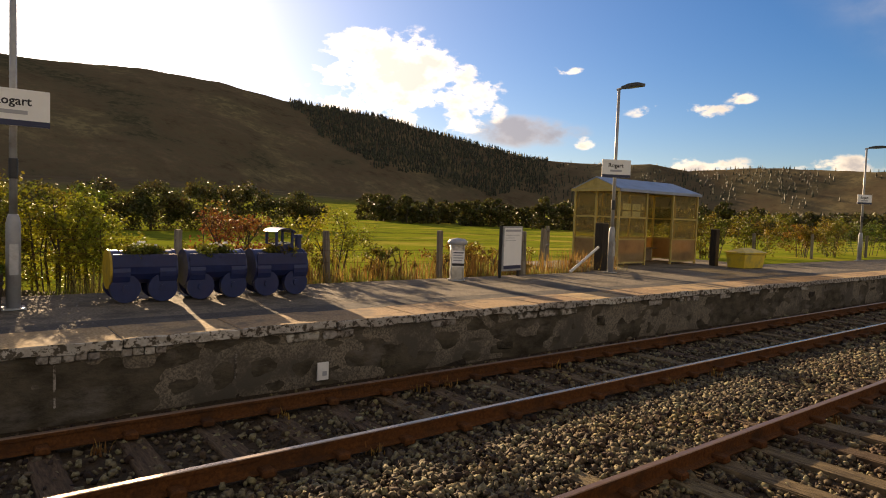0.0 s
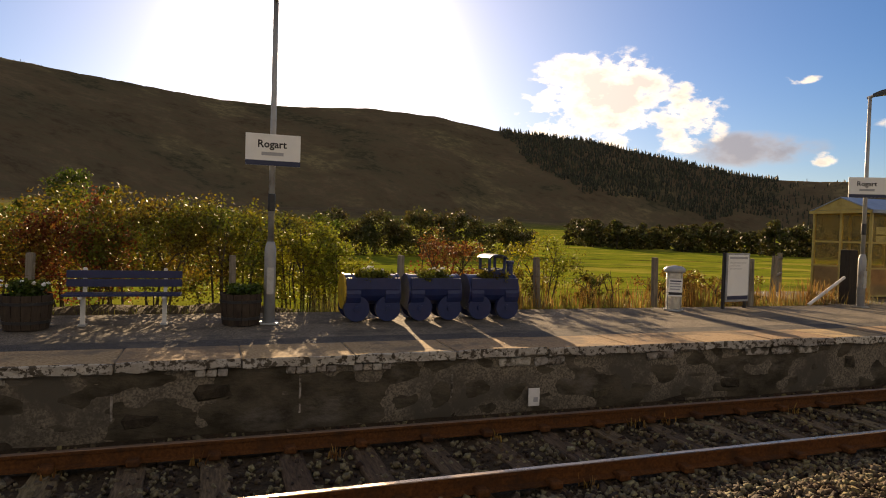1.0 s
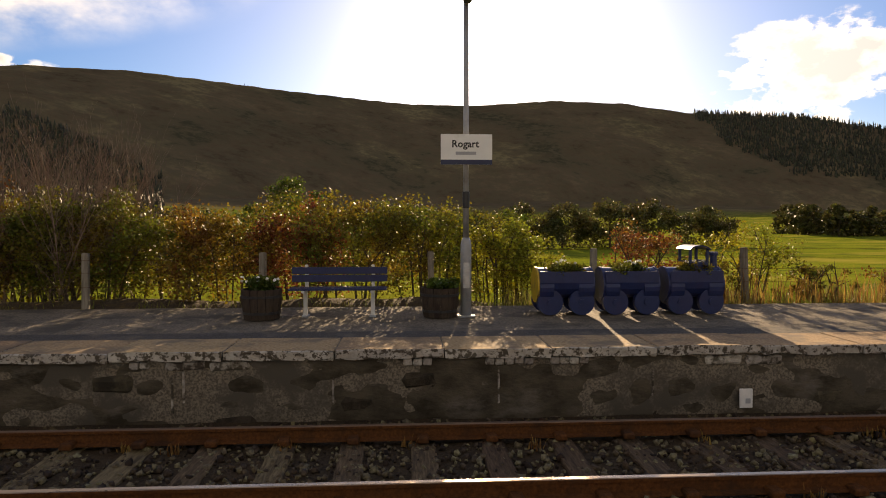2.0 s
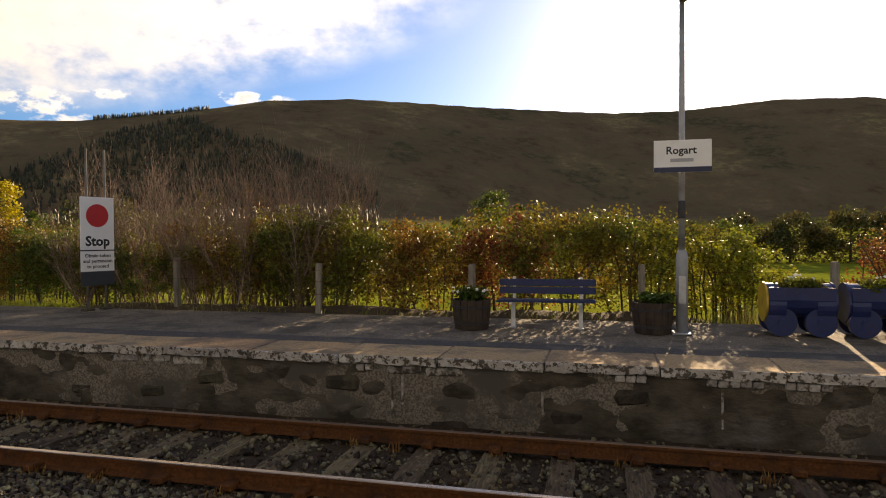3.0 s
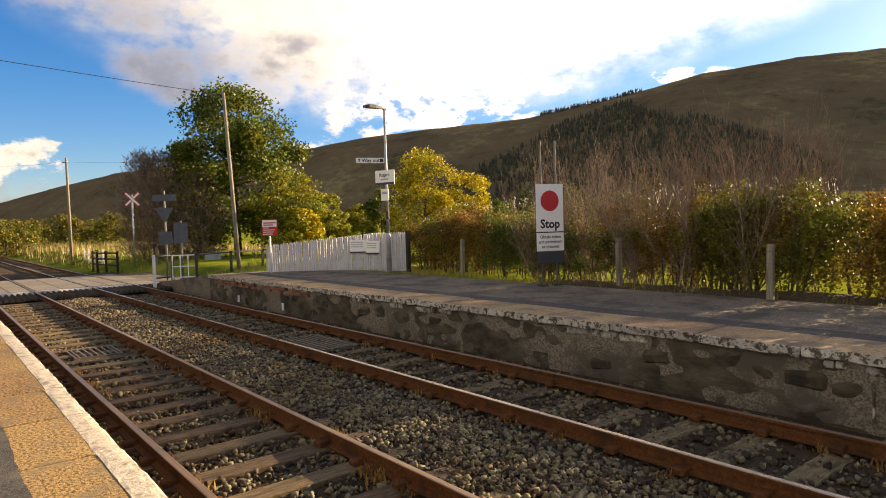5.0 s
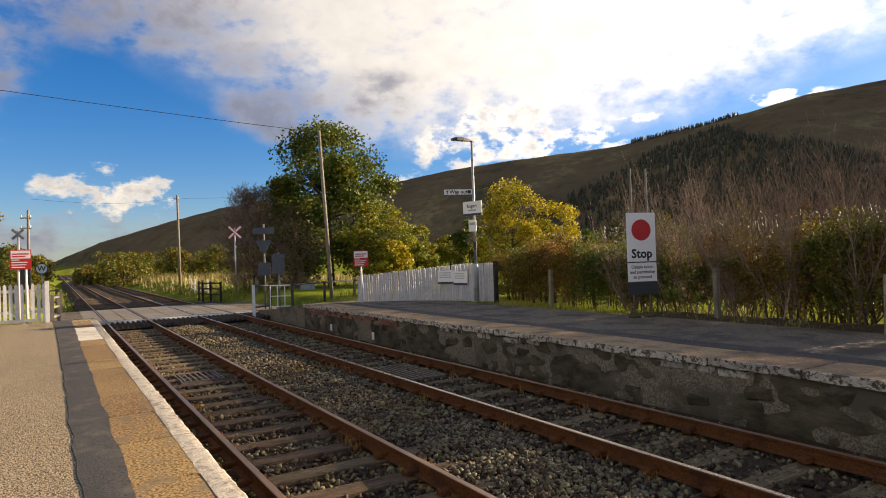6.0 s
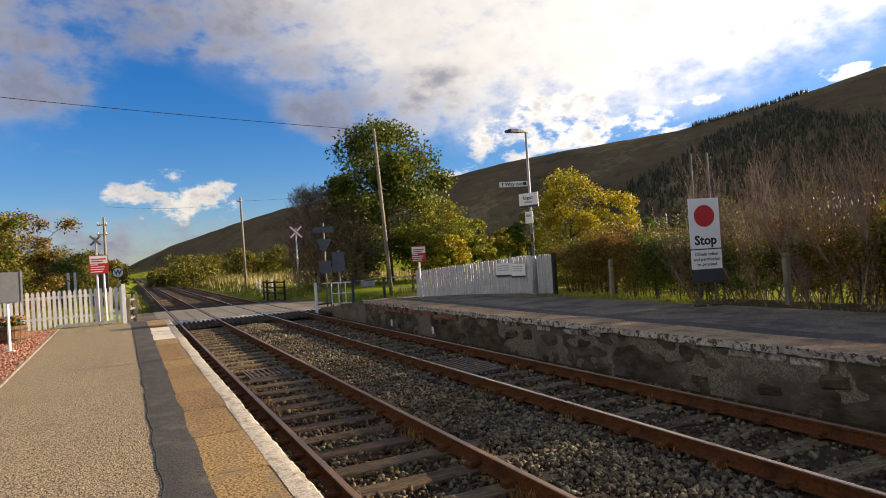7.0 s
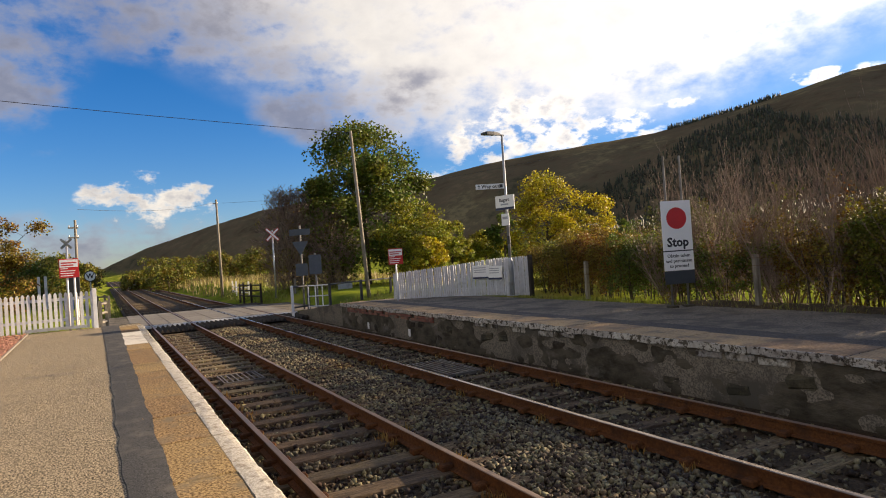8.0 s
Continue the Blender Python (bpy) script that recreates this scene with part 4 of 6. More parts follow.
def lamp_post(x, y, height, sign_z, sign_turn, label, way_out=False, sign=True, extra=False, w=0.8):
    t = thing("lamp_post", pose(x, y, 0), label, "lamp post", "platform lamp posts")
    part("base_plate", box(B(), -0.14, 0.14, -0.14, 0.14, -0.004, 0.02, 0.005), GALV, t)
    part("base_column", lathe(B(), [(0.086, 0.0), (0.086, 1.12), (0.07, 1.2), (0.052, 1.24)], 20), GREY_PAINT, t, "thick grey column base", True)
    part("shaft", lathe(B(), [(0.048, 1.235), (0.044, height * 0.6), (0.038, height)], 16), GREY_PAINT, t, "", True)
    part("door_hatch", box(B(), -0.05, 0.05, -0.094, -0.078, 0.45, 0.85, 0.004), GALV, t)
    part("dark_collar", lathe(B(), [(0.054, 1.7), (0.056, 1.71), (0.056, 1.95), (0.054, 1.96)], 16), BLACK_PAINT, t)
    arm = part("arm", tube(B(), (0, 0.06, height - 0.02), (0, -0.16, height + 0.02), 0.034, 0.034, 12), GREY_PAINT, t)
    head = B()
    prof = [(-0.10, -0.035), (-0.10, 0.02), (-0.35, 0.055), (-0.62, 0.05), (-0.75, 0.02), (-0.75, 0.0)]
    ws = [0.05, 0.05, 0.09, 0.11, 0.09, 0.09]
    top = [[head.verts.new((sx * wd, yy, height + zz + 0.03)) for sx in (-1, 1)] for (yy, zz), wd in zip(prof, ws)]
    bot = [[head.verts.new((sx * wd * 0.95, yy, height - 0.02)) for sx in (-1, 1)] for (yy, zz), wd in zip(prof, ws)]
    for a, b in zip(top[1:], top[2:]):
        head.faces.new((a[0], a[1], b[1], b[0]))
    for a, b in zip(bot[1:], bot[2:]):
        head.faces.new((b[0], b[1], a[1], a[0]))
    for i in range(1, len(top) - 1):
        head.faces.new((top[i][0], top[i + 1][0], bot[i + 1][0], bot[i][0]))
        head.faces.new((top[i + 1][1], top[i][1], bot[i][1], bot[i + 1][1]))
    head.faces.new((top[1][1], top[1][0], bot[1][0], bot[1][1]))
    head.faces.new((top[-1][0], top[-1][1], bot[-1][1], bot[-1][0]))
    for v in (top[0] + bot[0]):
        head.verts.remove(v)
    lantern = part("lantern", head, LAMP_SHADED, t, "flat grey lamp head, its backlit shade in the colour")
    part("lens", box(B(), -0.07, 0.07, -0.66, -0.3, height - 0.028, height - 0.021), SIGN_GREY, lantern, "unlit lens")
    if sign:
        m = pose(0, 0, sign_z, 0, 0, sign_turn) @ pose(0, -0.075, 0)
        s = post_sign(m, w, 0.47 * w / 0.8, ("Rogart", 0.155 * w / 0.8, -0.02, 0.08 * w / 0.8), [(-0.17, 0.15, -0.085, -0.035, SIGN_GREY)], 0.075, parent=t)
        for dz in (-0.1, 0.1):
            part("bracket", lathe(B(), [(0.058, sign_z + dz), (0.058, sign_z + dz + 0.04)], 14), GALV, t)
    if way_out:
        f = part("way_out_sign", box(B(), -0.95, -0.02, -0.015, 0.015, -0.085, 0.085, 0.004), SIGN_WHITE, t, "white direction sign with an arrow")
        f.matrix_basis = pose(0, -0.03, 3.60, 0, 0, 68)
        text(f, "Way out", 0.165, pose(-0.47, -0.0165, 0, 90), SIGN_INK, bold=1.0)
        a = B()
        box(a, -0.855, -0.83, -0.019, -0.0155, -0.055, 0.03)
        vs = [a.verts.new((-0.895, -0.017, 0.015)), a.verts.new((-0.79, -0.017, 0.015)), a.verts.new((-0.8425, -0.017, 0.065))]
        a.faces.new(vs)
        part("arrow", a, SIGN_INK, f)
        part("symbol", box(B(), -0.17, -0.06, -0.019, -0.0155, -0.055, 0.055), SIGN_INK, f)
    if extra:
        e = part("notice", box(B(), -0.16, 0.16, -0.012, 0.012, -0.19, 0.19, 0.003), SIGN_WHITE, t, "small white notice")
        e.matrix_basis = pose(0.0, 0, sign_z - 0.56, 0, 0, sign_turn) @ pose(-0.02, -0.075, 0)
        part("text_bar", box(B(), -0.11, 0.11, -0.016, -0.0125, 0.02, 0.1), SIGN_GREY, e)
    return t


lamp_post(1.08, 10.12, 4.86, 2.61, 0, "grey platform lamp post with a white station name board")
lamp_post(14.64, 10.98, 4.92, 2.80, -30, "grey platform lamp post with a name board near the shelter")
lamp_post(32.26, 11.12, 4.92, 2.70, -30, "grey platform lamp post with a small name board", w=0.7)
lamp_post(-17.74, 11.79, 5.27, 3.05, 16, "grey platform lamp post with name board and way out sign", True, True, True)


def stop_board():
    t = thing("stop_board", pose(-10.14, 11.12, 0, 0, 0, 72), "white railway stop board with a red disc on two steel posts", "sign")
    for x in (-0.19, 0.19):
        p = part("post", lathe(B(), [(0.024, -0.01), (0.024, 3.28), (0.016, 3.3)], 16, (x, 0.043, 0)), DULL_STEEL, t, "weathered steel post", True)
        part("footing", box(B(), x - 0.1, x + 0.1, -0.05, 0.15, -0.012, 0.03, 0.008), RENDER_GREY, p)
    w = 0.35
    a = part("board", box(B(), -w, w, -0.015, 0.005, 1.23, 2.31, 0.004), SIGN_WHITE, t, "white board with red disc")
    d = B()
    bmesh.ops.create_circle(d, cap_ends=True, segments=48, radius=0.235, matrix=pose(0, -0.0165, 1.93, 90))
    part("red_disc", d, SIGN_RED, a)
    text(a, "Stop", 0.275, pose(0, -0.0165, 1.40, 90), SIGN_INK, bold=1.5)
    b = part("text_board", box(B(), -w, w, -0.015, 0.005, 0.79, 1.205, 0.004), SIGN_WHITE, t, "smaller white text board")
    for s, z in (("Obtain token", 1.11), ("and permission", 1.0), ("to proceed", 0.89)):
        text(b, s, 0.100, pose(0, -0.0165, z, 90), SIGN_INK, bold=0.9)
    part("dark_panel", box(B(), -w, w, -0.015, 0.005, 0.50, 0.785, 0.004), SIGN_SLATE, t, "plain dark blue panel")
    part("joint", box(B(), -w, w, -0.012, 0.003, 1.205, 1.23), SIGN_INK, t)


stop_board()


# palisade at the end of the far platform, bending towards the track
def picket_mesh(name, w, h, d, tip, material):
    bm = B()
    pts = [(-w / 2, 0), (w / 2, 0), (w / 2, h - tip), (w * 0.12, h), (-w * 0.12, h), (-w / 2, h - tip)]
    f_ = [bm.verts.new((a, -d / 2, b)) for a, b in pts]
    b_ = [bm.verts.new((a, d / 2, b)) for a, b in pts]
    bm.faces.new(f_)
    bm.faces.new(list(reversed(b_)))
    for i in range(6):
        j = (i + 1) % 6
        bm.faces.new((f_[j], f_[i], b_[i], b_[j]))
    me = bpy.data.meshes.new(name)
    bm.to_mesh(me)
    bm.free()
    me.materials.append(material)
    return me


PAL = picket_mesh("pale", 0.066, 1.22, 0.02, 0.045, PAINT_LILAC)
fence = thing("palisade_fence", pose(0, 0, 0), "pale grey palisade fence closing the platform end", "fence")
path = [Vector((-21.75, 9.35, 0)), Vector((-20.6, 10.75, 0)), Vector((-19.2, 11.75, 0)), Vector((-17.45, 12.3, 0))]
run, acc = [], 0.0
for a, b in zip(path, path[1:]):
    n = int((b - a).length / 0.02)
    run += [(a.lerp(b, i / n), math.degrees(math.atan2(b.y - a.y, b.x - a.x))) for i in range(n)]
for i in range(0, len(run), 4):
    p, ang = run[i]
    k = i / len(run)
    shared("pale", PAL, pose(p.x, p.y, -0.02, 0, R.uniform(-1.2, 1.2), ang + R.uniform(-3, 3)) @ Matrix.Diagonal((1, 1, 0.78 + 0.27 * min(1, 1.3 * k), 1)), fence)
for z in (0.25, 0.72):
    bm = B()
    for a, b in zip(path, path[1:]):
        tube(bm, (a.x, a.y + 0.03, z), (b.x, b.y + 0.03, z), 0.022, None, 8)
    part("rail_bar", bm, PAINT_LILAC, fence)
part("end_post", box(B(), -17.42, -17.3, 12.24, 12.36, -0.05, 1.3, 0.008), WOOD_DARK, fence, "dark timber end post")
for off, w, nm in ((3.35, 0.62, 3), (3.95, 0.60, 2)):
    i = min(int(off / 0.02), len(run) - 1)
    p, ang = run[i]
    s = post_sign(pose(p.x + 0.03, p.y - 0.05, 0.80 - 0.04 * (3 - nm), 0, 0, ang), w, 0.46, None,
                  [(-w / 2 + 0.05, w / 2 - 0.12, 0.13 - 0.075 * j, 0.16 - 0.075 * j, SIGN_GREY) for j in range(3)], 0.06, parent=fence)


def warning_sign(m, label, posts=1):
    t = thing("warning_sign", m, label, "sign", "red warning signs")
    for x in ((0,) if posts == 1 else (-0.06, 0.12)):
        part("post", lathe(B(), [(0.03, -0.05), (0.03, 2.06)], 12, (x, 0.04, 0)), PAINT_WHITE, t, "pale round post", True)
    s = part("panel", box(B(), -0.255, 0.255, -0.012, 0.01, 1.54, 2.1, 0.004), SIGN_RED, t, "red panel with white heading box")
    part("heading_box", box(B(), -0.235, 0.235, -0.016, -0.0125, 1.85, 2.075), SIGN_WHITE, s)
    for z in (1.98, 1.91):
        part("text_bar", box(B(), -0.2, 0.2 if z > 1.95 else 0.12, -0.019, -0.0165, z - 0.018, z + 0.018), SIGN_RED, s)
    for j, w in enumerate((0.12, 0.24, 0.22, 0.2)):
        part("text_bar", box(B(), -0.22, -0.22 + 1.6 * w, -0.016, -0.0125, 1.80 - 0.07 * j, 1.825 - 0.07 * j), SIGN_WHITE, s)


warning_sign(pose(-21.0, 9.15, -0.28, 0, 0, 66), "red and white passenger warning sign on a pale post")
warning_sign(pose(-22.05, -0.86, 0.0, 0, 0, 88), "red and white passenger warning sign at the picket fence", 2)

# bench
bench = thing("platform_bench", pose(-0.92, 10.32, 0), "blue slatted platform bench on pale steel legs", "bench")
for x in (-0.53, 0.53):
    part("leg", box(box(box(B(), x - 0.03, x + 0.03, -0.06, 0.0, -0.01, 0.44, 0.006), x - 0.025, x + 0.025, -0.30, 0.14, 0.385, 0.425, 0.006), x - 0.025, x + 0.025, 0.10, 0.15, 0.40, 0.80, 0.006), PAINT_WHITE, bench, "pale painted steel leg")
    part("foot", box(B(), x - 0.05, x + 0.05, -0.12, 0.06, -0.012, 0.015, 0.004), GALV, bench)
for i in range(4):
    part("seat_slat", box(B(), -0.76, 0.76, -0.31 + 0.105 * i, -0.225 + 0.105 * i, 0.425, 0.455, 0.008), BLUE_PAINT, bench)
for i in range(2):
    part("back_slat", box(B(), -0.76, 0.76, 0.075, 0.105, 0.53 + 0.125 * i, 0.64 + 0.125 * i, 0.008), BLUE_PAINT, bench)


def leaves(bm_v, bm_f, centre, radii, n, size, rr, hollow=0.55):
    """Leaf blades strewn through an ellipsoid's outer part; bm_v gathers arrays of four corners."""
    rg = np.random.default_rng(rr.randrange(1 << 30))
    d = rg.normal(size=(n, 3))
    d /= np.linalg.norm(d, axis=1)[:, None] + 1e-6
    k = hollow + (1 - hollow) * rg.random((n, 1)) ** 0.6
    p = np.array(centre)[None] + d * np.array(radii)[None] * k
    s = size * rg.uniform(0.6, 1.35, (n, 1))
    u = rg.normal(size=(n, 3)) * (1, 1, 0.7)
    u /= np.linalg.norm(u, axis=1)[:, None] + 1e-6
    w = np.cross(u, rg.normal(size=(n, 3)))
    w *= s * 0.34 / (np.linalg.norm(w, axis=1)[:, None] + 1e-6)
    u *= s * 0.5
    bm_v.append(np.stack([p - u, p + w - 0.1 * u, p + u, p - w - 0.1 * u], 1))


def leafage(name, chunks, material, parent, label=""):
    """One mesh of all the gathered leaves."""
    pts = np.concatenate(chunks).reshape(-1, 3).astype(np.float32)
    n = len(pts) // 4
    me = bpy.data.meshes.new(name)
    me.vertices.add(4 * n)
    me.vertices.foreach_set("co", pts.reshape(-1))
    me.loops.add(4 * n)
    me.loops.foreach_set("vertex_index", np.arange(4 * n, dtype=np.int32))
    me.polygons.add(n)
    me.polygons.foreach_set("loop_start", np.arange(0, 4 * n, 4, dtype=np.int32))
    me.update(calc_edges=True)
    me.materials.append(material)
    ob = new(name, me)
    ob.parent = parent
    return tagged(ob, label)


def planter(x, y, r, h, m_stave, label, plant_mat, flowers, seed, plant_h=0.22):
    rr = random.Random(seed)
    t = thing("barrel_planter", pose(x, y, 0), label, "planter", "barrel planters")
    n = 16
    for i in range(n):
        a0, a1 = 2 * math.pi * i / n + 0.012, 2 * math.pi * (i + 1) / n - 0.012
        v, f = [], []
        for z, k in ((0, 0.86), (h * 0.5, 0.97), (h, 1.0)):
            for a in (a0, a1):
                for q in (1.0, 0.93):
                    v.append((math.cos(a) * r * k * q, math.sin(a) * r * k * q, z))
        for lv in (0, 4):
            f += [(lv, lv + 2, lv + 6, lv + 4), (lv + 1, lv + 5, lv + 7, lv + 3), (lv, lv + 4, lv + 5, lv + 1), (lv + 2, lv + 3, lv + 7, lv + 6)]
        f += [(8, 10, 11, 9), (0, 1, 3, 2)]
        raw("stave", v, f, m_stave, t)
    for z, k in ((h * 0.18, 0.905), (h * 0.72, 0.99)):
        part("hoop", lathe(B(), [(r * k, z), (r * k + 0.006, z), (r * (k + 0.012) + 0.006, z + 0.04), (r * (k + 0.012), z + 0.04)], 24), BLACK_PAINT, t, "dark iron hoop")
    part("soil", lathe(B(), [(r * 0.92, h - 0.06), (r * 0.5, h - 0.03), (0.0, h - 0.02)], 20), SOIL, t)
    v, f = [], []
    for _ in range(9):
        a, q = rr.uniform(0, 6.28), r * 0.75 * rr.random()
        leaves(v, f, (math.cos(a) * q, math.sin(a) * q, h + plant_h * 0.35), (r * 0.42, r * 0.42, plant_h * 0.6), 130, 0.055, rr, 0.2)
    leafage("foliage", v, plant_mat, t, "leafy bedding plants")
    for mm, cnt in flowers:
        v, f = [], []
        for _ in range(cnt):
            a, q = rr.uniform(0, 6.28), r * 1.0 * math.sqrt(rr.random())
            c = (math.cos(a) * q, math.sin(a) * q, h + plant_h * rr.uniform(0.45, 0.95))
            leaves(v, f, c, (0.022, 0.022, 0.012), 7, 0.045, rr, 0.3)
        leafage("blossom", v, mm, t, "small bright blossoms")
    return t


planter(-2.08, 10.05, 0.31, 0.46, BARREL_DARK, "dark half-barrel planter with fading plants beside the bench", LEAF_GREEN, [(SIGN_WHITE, 10)], 1)
planter(0.67, 10.12, 0.30, 0.46, BARREL_DARK, "dark half-barrel planter between bench and lamp post", LEAF_GREEN, [], 2, 0.16)
planter(-18.45, -2.66, 0.36, 0.42, BARREL, "oak half-barrel planter with orange and purple pansies", LEAF_GREEN, [(FLOWER_ORANGE, 60), (FLOWER_PURPLE, 34)], 3, 0.24)


# planter in the form of a small train
def wagon(x, first, label):
    rr = random.Random(int(x * 100))
    t = thing("train_planter_wagon", pose(x, 10.36, 0), label, "planter", "train-shaped planters")
    L_, w = 0.92, 0.30
    prof = []
    for i in range(9):
        a = math.pi * (1 + i / 8)
        prof.append((math.cos(a) * w, 0.52 + math.sin(a) * 0.27))
    prof = prof + [(w, 0.70), (w * 0.9, 0.70), (w * 0.82, 0.52), (-w * 0.82, 0.52), (-w * 0.9, 0.70), (-w, 0.70)]
    v, f = extrude_x(prof, -L_ / 2 + 0.03, L_ / 2 - 0.03)
    raw("trough", v, f, BLUE_PAINT, t, "blue half-drum trough")
    for k, e in enumerate((-1, 1)):
        b = B()
        tube(b, (e * (L_ / 2 - 0.03), 0, 0.47), (e * L_ / 2, 0, 0.47), 0.29, None, 24)
        part("end_disc", b, YELLOW_PAINT if (first and e < 0) else BLUE_PAINT, t, "yellow drum end" if (first and e < 0) else "")
        # raised half drums at both ends
        b = B()
        tube(b, (e * (L_ / 2 - 0.26), 0, 0.445), (e * (L_ / 2 - 0.035), 0, 0.445), 0.302, None, 28)
        part("drum", b, BLUE_PAINT, t, "shiny blue drum")
    for e in (-1, 1):
        for s in (-1, 1):
            b = B()
            tube(b, (e * 0.255, s * 0.17, 0.205), (e * 0.255, s * 0.262, 0.205), 0.205, None, 24)
            wh = part("wheel", b, BLUE_PAINT, t, "dark blue disc wheel")
            b = B()
            tube(b, (e * 0.255, s * 0.26, 0.205), (e * 0.255, s * 0.285, 0.205), 0.05, None, 12)
            part("hub", b, BLUE_PAINT, wh)
    part("soil", box(B(), -0.2, 0.2, -0.24, 0.24, 0.60, 0.66), SOIL, t)
    v, f = [], []
    for _ in range(11):
        leaves(v, f, (rr.uniform(-0.2, 0.22), rr.uniform(-0.22, 0.18), 0.72), (0.14, 0.14, 0.12), 130, 0.05, rr, 0.2)
    leafage("foliage", v, LEAF_AUTUMN, t, "trailing bedding plants")
    v, f = [], []
    for _ in range(10):
        leaves(v, f, (rr.uniform(-0.2, 0.22), rr.uniform(-0.2, 0.15), 0.80 + 0.06 * rr.random()), (0.02, 0.02, 0.012), 7, 0.04, rr, 0.3)
    leafage("blossom", v, SIGN_WHITE, t, "small pale blossoms")
    return t


wagon(2.68, True, "blue drum wagon of a train planter with a yellow end")
wagon(3.74, False, "blue drum wagon of a train planter filled with plants")
eng = wagon(4.80, False, "blue train planter engine with a roofed cab")
for x in (-0.08, 0.20):
    for y in (-0.2, 0.2):
        part("cab_post", box(B(), x - 0.02, x + 0.02, y - 0.02, y + 0.02, 0.6, 1.06, 0.004), BLUE_PAINT, eng)
for y in (-0.21, 0.21):
    part("cab_side", box(B(), -0.10, 0.22, y - 0.012, y + 0.012, 0.55, 0.84, 0.006), BLUE_PAINT, eng)
part("cab_back", box(B(), 0.208, 0.232, -0.195, 0.195, 0.55, 0.86, 0.006), BLUE_PAINT, eng)
bm = B()
rows = []
for i in range(9):
    a = math.pi * (0.16 + 0.68 * i / 8)
    rows.append([bm.verts.new((0.06 - math.cos(a) * 0.20, s * 0.27, 0.985 + math.sin(a) * 0.125)) for s in (-1, 1)])
for a, b in zip(rows, rows[1:]):
    bm.faces.new((a[0], b[0], b[1], a[1]))
roof = part("cab_roof", bm, BLUE_PAINT, eng, "curved cab roof")
roof.modifiers.new("thick", "SOLIDIFY").thickness = 0.02
part("chimney", lathe(B(), [(0.06, 0.68), (0.055, 0.93), (0.075, 0.94), (0.075, 0.99), (0.045, 0.99)], 18, (0.40, 0, 0)), BLUE_PAINT, eng, "short round chimney")

# litter bin, notice board
bin_ = thing("litter_bin", pose(9.22, 10.92, 0, 0, 0, -32) @ Matrix.Diagonal((0.78, 0.78, 1, 1)), "grey-lidded litter bin frame holding a clear bag", "litter bin")
CLEAR_BAG = mat("cloudy_bag_plastic", (0.55, 0.54, 0.50), (0.68, 0.67, 0.63), 0.35, scale=9, c=(0.42, 0.41, 0.38), c_scale=6, bump=0.9, bump_scale=14, bump_dist=0.03, trans=0.35)
part("bag", lathe(B(), [(0.17, 0.02), (0.20, 0.15), (0.19, 0.4), (0.21, 0.6), (0.215, 0.78)], 22), CLEAR_BAG, bin_, "clear crumpled plastic bag", True)
for i in range(4):
    a = math.pi / 4 + i * math.pi / 2
    part("upright", tube(B(), (0.235 * math.cos(a), 0.235 * math.sin(a), -0.005), (0.235 * math.cos(a), 0.235 * math.sin(a), 0.82), 0.016, None, 10), GALV, bin_)
part("base", lathe(B(), [(0.25, -0.005), (0.25, 0.03), (0.2, 0.035)], 22), GALV, bin_)
part("lid", lathe(B(), [(0.255, 0.78), (0.275, 0.80), (0.275, 0.85), (0.22, 0.895), (0.0, 0.925)], 24), GREY_PAINT, bin_, "domed grey lid", True)
nt_ = part("notice", box(B(), -0.17, 0.17, -0.275, -0.262, 0.30, 0.66, 0.002), SIGN_WHITE, bin_, "white notice card")
for j in range(4):
    part("text_bar", box(B(), -0.14, 0.14 - 0.03 * (j % 2), -0.279, -0.2755, 0.60 - 0.055 * j, 0.625 - 0.055 * j), SIGN_NAVY if j == 0 else SIGN_GREY, nt_)
part("text_bar", box(B(), -0.17, 0.17, -0.279, -0.2755, 0.33, 0.385), SIGN_INK, nt_)

board = thing("notice_board", pose(11.06, 11.12, 0, 0, 0, 10), "white timetable poster in a dark frame on posts", "notice board")
for x in (-0.40, 0.34):
    part("post", box(B(), x - 0.03, x + 0.03, 0.01, 0.07, -0.02, 1.2, 0.005), BLACK_PAINT, board)
part("frame", box(B(), -0.39, 0.39, -0.02, 0.01, 0.14, 1.2, 0.006), GREY_PAINT, board, "grey metal frame")
ps = part("poster", box(B(), -0.345, 0.345, -0.025, -0.0205, 0.19, 1.16), SIGN_WHITE, board, "white printed poster")
part("heading_bar", box(B(), -0.31, 0.31, -0.029, -0.0255, 1.07, 1.12), SIGN_GREY, ps)
part("foot_bar", box(B(), -0.345, 0.345, -0.029, -0.0255, 0.19, 0.27), SIGN_NAVY, ps)
for j in range(3):
    part("text_bar", box(B(), -0.30, 0.24 - 0.06 * (j * 7 % 4), -0.028, -0.0255, 0.98 - 0.065 * j, 0.992 - 0.065 * j), SIGN_GREY, ps)


